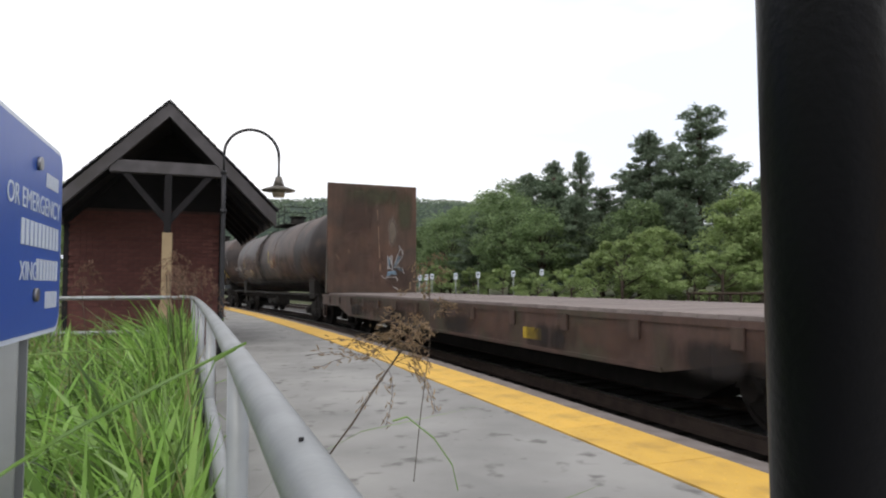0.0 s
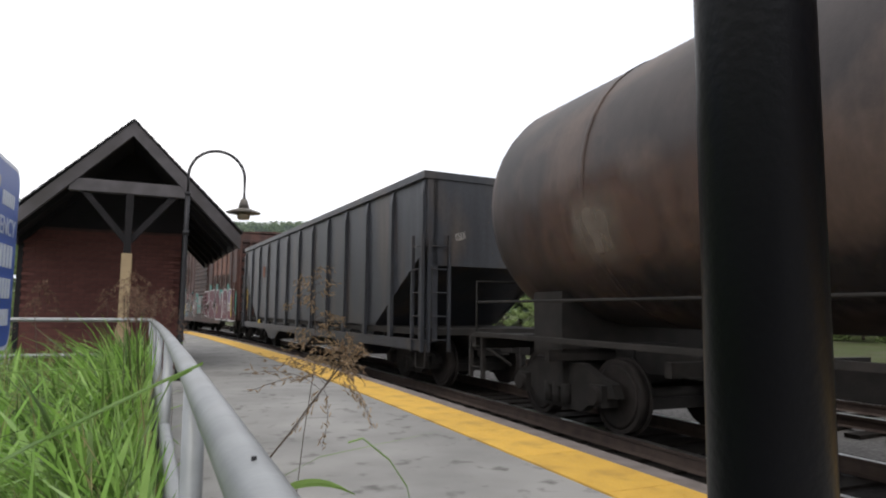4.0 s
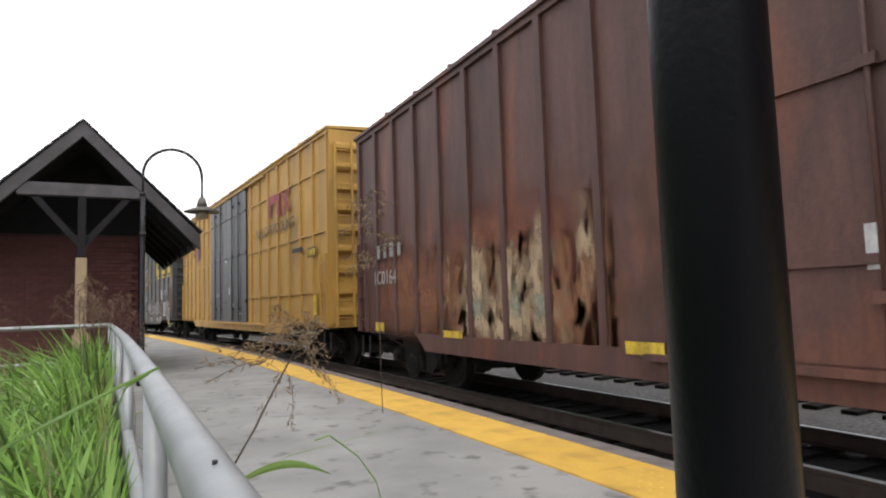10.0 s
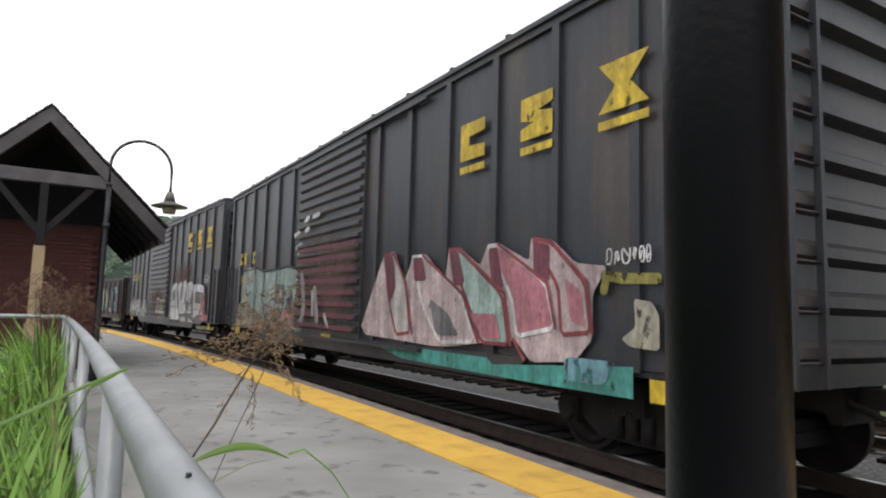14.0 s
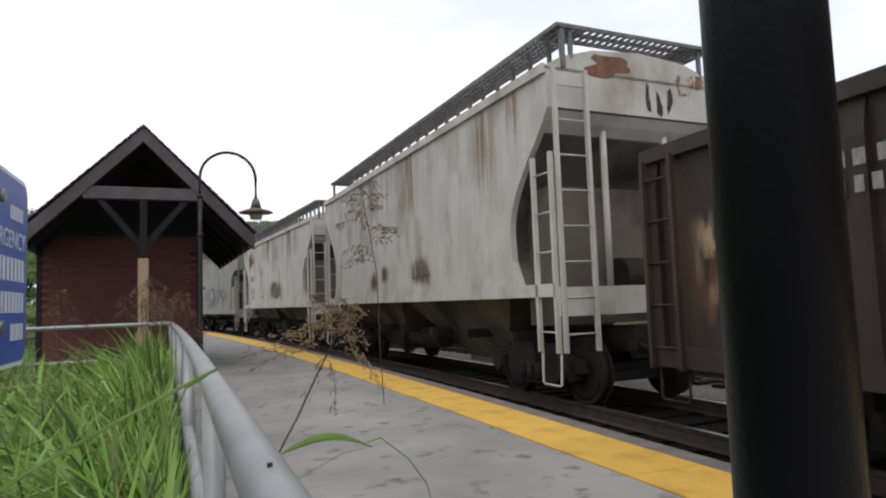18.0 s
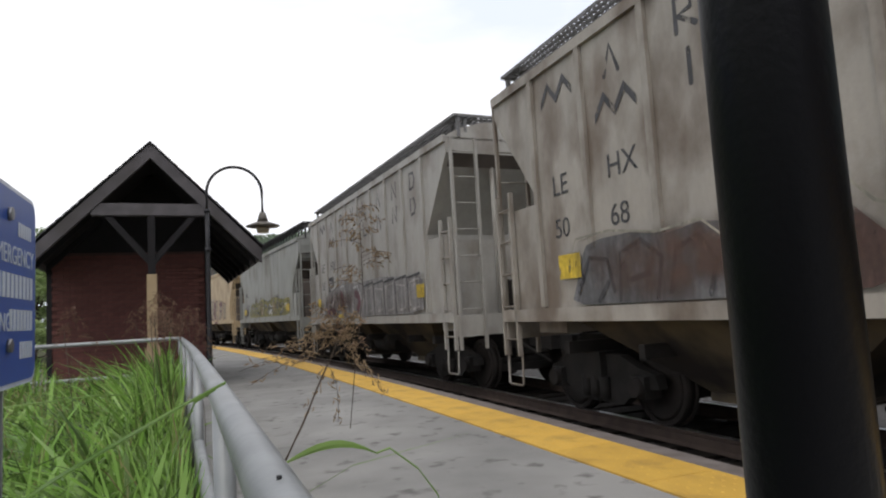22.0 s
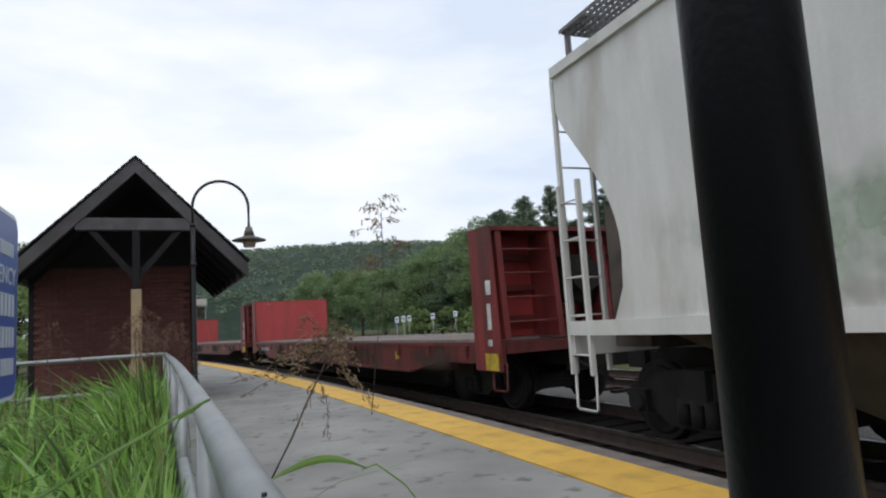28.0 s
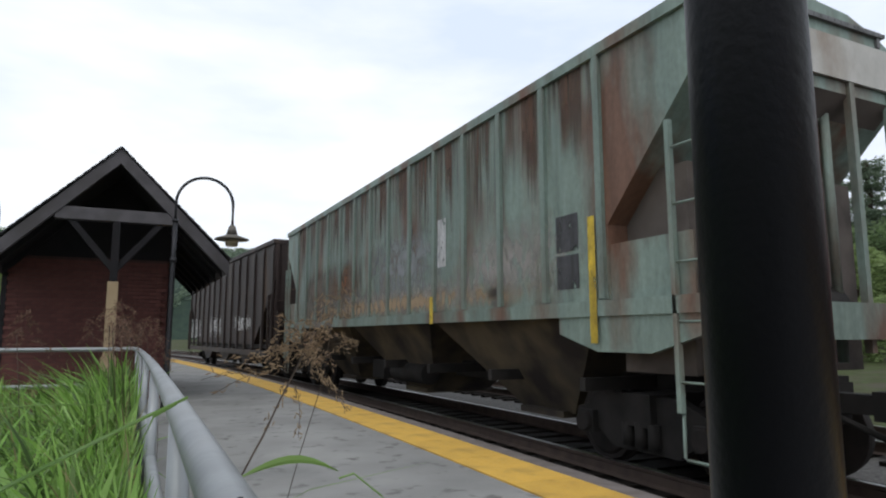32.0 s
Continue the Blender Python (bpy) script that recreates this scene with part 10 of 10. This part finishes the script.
side_leaf = solid("grass_leaf", bm, M_GRASSNEAR, "narrow green leaf at the foot of a seeding stalk", "leaf", "", "long grass leaves")
leaf_blade([(0.225, 0.90, 1.047), (0.245, 0.897, 1.052), (0.282, 0.886, 1.021), (0.306, 0.878, 0.984), (0.312, 0.872, 0.95)], 0.0055, "green grass leaf drooping over the platform")
tall_head = thing("seeding_grass", "tall thin grass stem with a loose brown seed head", "grass stalk")
br, sd = seed_head(rnd, 0.2, 0.10, 18, 13, 0.0098, 0.5)
for nm, me in (("branches", br), ("seeds", sd)):
    ob = part(nm, me, None, tall_head)
    ob.matrix_basis = Matrix.Translation((0, 0, -0.06))
bm = bmesh.new()
pipe(bm, [(-0.05, -0.05, -0.32), (-0.03, -0.03, -0.2), (0, 0, -0.06), (0, 0, 0.09)], 0.0009, 5)
part("stalk", bm, M_STALK, tall_head)
# red-brown heads along the railing
for k in range(16):
    y = rnd.uniform(3.8, 9.8)
    x = rail_x(y) + rnd.uniform(-0.30, 0.08) if k < 14 else rnd.uniform(-1.2, -0.5)
    weed = thing("seeding_grass", "reddish brown seed head on a grass stem", "grass stalk", "seed heads by the railing", Matrix.Translation((x, y, -0.1)))
    hz = rnd.uniform(1.15, 1.42)
    bm = bmesh.new()
    pipe(bm, [(0, 0, 0), (0.02, 0.02, hz * 0.5), (0.05 * rnd.uniform(-1, 1), 0.03, hz)], 0.0022, 5)
    part("stalk", bm, M_STALK, weed)
    br, sd = seed_head(rnd, 0.24, 0.15, 13, 12, 0.015, 1.15, M_SEEDDK)
    for nm, me in (("branches", br), ("seeds", sd)):
        ob = part(nm, me, None, weed)
        ob.matrix_basis = Matrix.Translation((0, 0.03, hz - 0.08))


def stem(foot, tip):
    """Pose of a stalk that stands at foot and points to tip."""
    foot, tip = Vector(foot), Vector(tip)
    return Matrix.Translation(foot) @ Vector((0, 0, 1)).rotation_difference((tip - foot).normalized()).to_matrix().to_4x4()


STALK_WAY = (
        (0.0, (0.136, 0.932, 0.993), (0.268, 1.077, 1.099)),
        (1.5, (0.111, 0.925, 0.967), (0.220, 1.078, 1.082)),
        (3.0, (0.096, 0.925, 1.030), (0.190, 1.082, 1.099)),
        (6.0, (0.145, 0.916, 0.976), (0.324, 1.048, 1.109)),
        (7.6, (0.113, 0.920, 1.027), (0.204, 1.078, 1.124)),
        (9.0, (0.123, 0.920, 1.011), (0.229, 1.074, 1.117)),
        (11.0, (0.112, 0.916, 1.032), (0.211, 1.071, 1.146)),
        (13.0, (0.111, 0.922, 1.034), (0.220, 1.077, 1.178)),
        (14.0, (0.107, 0.955, 1.032), (0.213, 1.109, 1.143)),
        (15.5, (0.107, 0.925, 1.036), (0.208, 1.082, 1.160)),
        (19.0, (0.105, 0.923, 1.038), (0.207, 1.080, 1.159)),
        (22.0, (0.102, 0.924, 1.044), (0.196, 1.082, 1.162)),
        (23.0, (0.105, 0.920, 1.048), (0.198, 1.078, 1.161)),
        (26.0, (0.110, 0.917, 1.040), (0.221, 1.071, 1.153)),
        (30.0, (0.098, 0.923, 1.053), (0.182, 1.083, 1.174)),
        (32.0, (0.099, 0.932, 1.053), (0.192, 1.090, 1.171)),
    )


def sways():
    walk(seed_grass, [(t, stem(a, b)) for t, a, b in STALK_WAY])
    walk(side_leaf, [(t, Matrix.Translation(Vector(a) - Vector((0, 0, 0.14 if 5 < t < 8 else 0.07 if 8 < t < 10 else 0.1 if t < 1 else -0.07 if t < 2 else 0.0)))) for t, a, b in STALK_WAY])
    walk(tall_head, [(t, Matrix.Translation(a) @ Matrix.Rotation(radians(14 * math.sin(t)), 4, "Y")) for t, a in (
        (0.0, (0.412, 1.295, 1.172)),
        (1.0, (0.285, 1.335, 1.231)),
        (3.0, (0.207, 1.333, 1.212)),
        (6.0, (0.410, 1.283, 1.161)),
        (7.6, (-0.060, 1.347, 1.289)),
        (9.0, (0.462, 1.265, 1.328)),
        (11.0, (0.422, 1.273, 1.352)),
        (13.0, (0.320, 1.310, 1.207)),
        (14.0, (0.306, 1.344, 1.167)),
        (17.5, (0.327, 1.313, 1.350)),
        (19.0, (0.396, 1.290, 1.374)),
        (22.0, (0.317, 1.312, 1.343)),
        (24.0, (0.340, 1.305, 1.404)),
        (26.0, (0.330, 1.302, 1.222)),
        (28.5, (0.394, 1.288, 1.413)),
        (30.4, (0.360, 1.300, 1.410)),
        (31.2, (0.367, 1.296, 1.367)),
        (32.0, (0.307, 1.320, 1.211)),
    )])

# ---- brick courses of the shelter's end wall ----
bm = bmesh.new()
bx(bm, -0.1, 0.1, -0.012, 0.012, -0.0325, 0.0325)
brick_mesh = as_mesh("brick", bm, M_BRICK)
bm = bmesh.new()
rest = []
n_loose = 0
for r in range(36):
    z = 0.04 + r * 0.075
    x = WX0 + 0.10 + (0.105 if r % 2 else 0.0)
    if r % 2:
        rest.append((WX0 + 0.05, z, 0.045))
    while x < WX1 - 0.09:
        if 11 <= r <= 33 and n_loose < 300:
            ob = part("brick", brick_mesh, None, brick_wall)
            ob.matrix_basis = Matrix.Translation((x, WY + 0.018 - 0.003 * (r * 7 + int(x * 31)) % 5 / 5, z))
            n_loose += 1
        else:
            rest.append((x, z, 0.1))
        x += 0.21
    if WX1 - (x - 0.1) > 0.03:
        rest.append(((WX1 + x - 0.1) / 2, z, (WX1 - x + 0.1) / 2 - 0.002))
for x, z, w in rest:
    bx(bm, x - w, x + w, WY + 0.006, WY + 0.03, z - 0.0325, z + 0.0325)
ob = part("bricks", bm, M_BRICK, brick_wall)
ob["kind"] = "stuff"


# ---- what moves: the train rolls past at an even pace ----
SPEED = 12.95


def motions():
    for ob, u in TRAIN:
        rows = []
        for k in range(0, 33):
            s = u - SPEED * k
            x, y, th = line(s)
            rows.append((float(k), Matrix.Translation((x, y, RAIL_Z)) @ Matrix.Rotation(th, 4, "Z")))
        walk(ob, rows)
    sways()


motions()
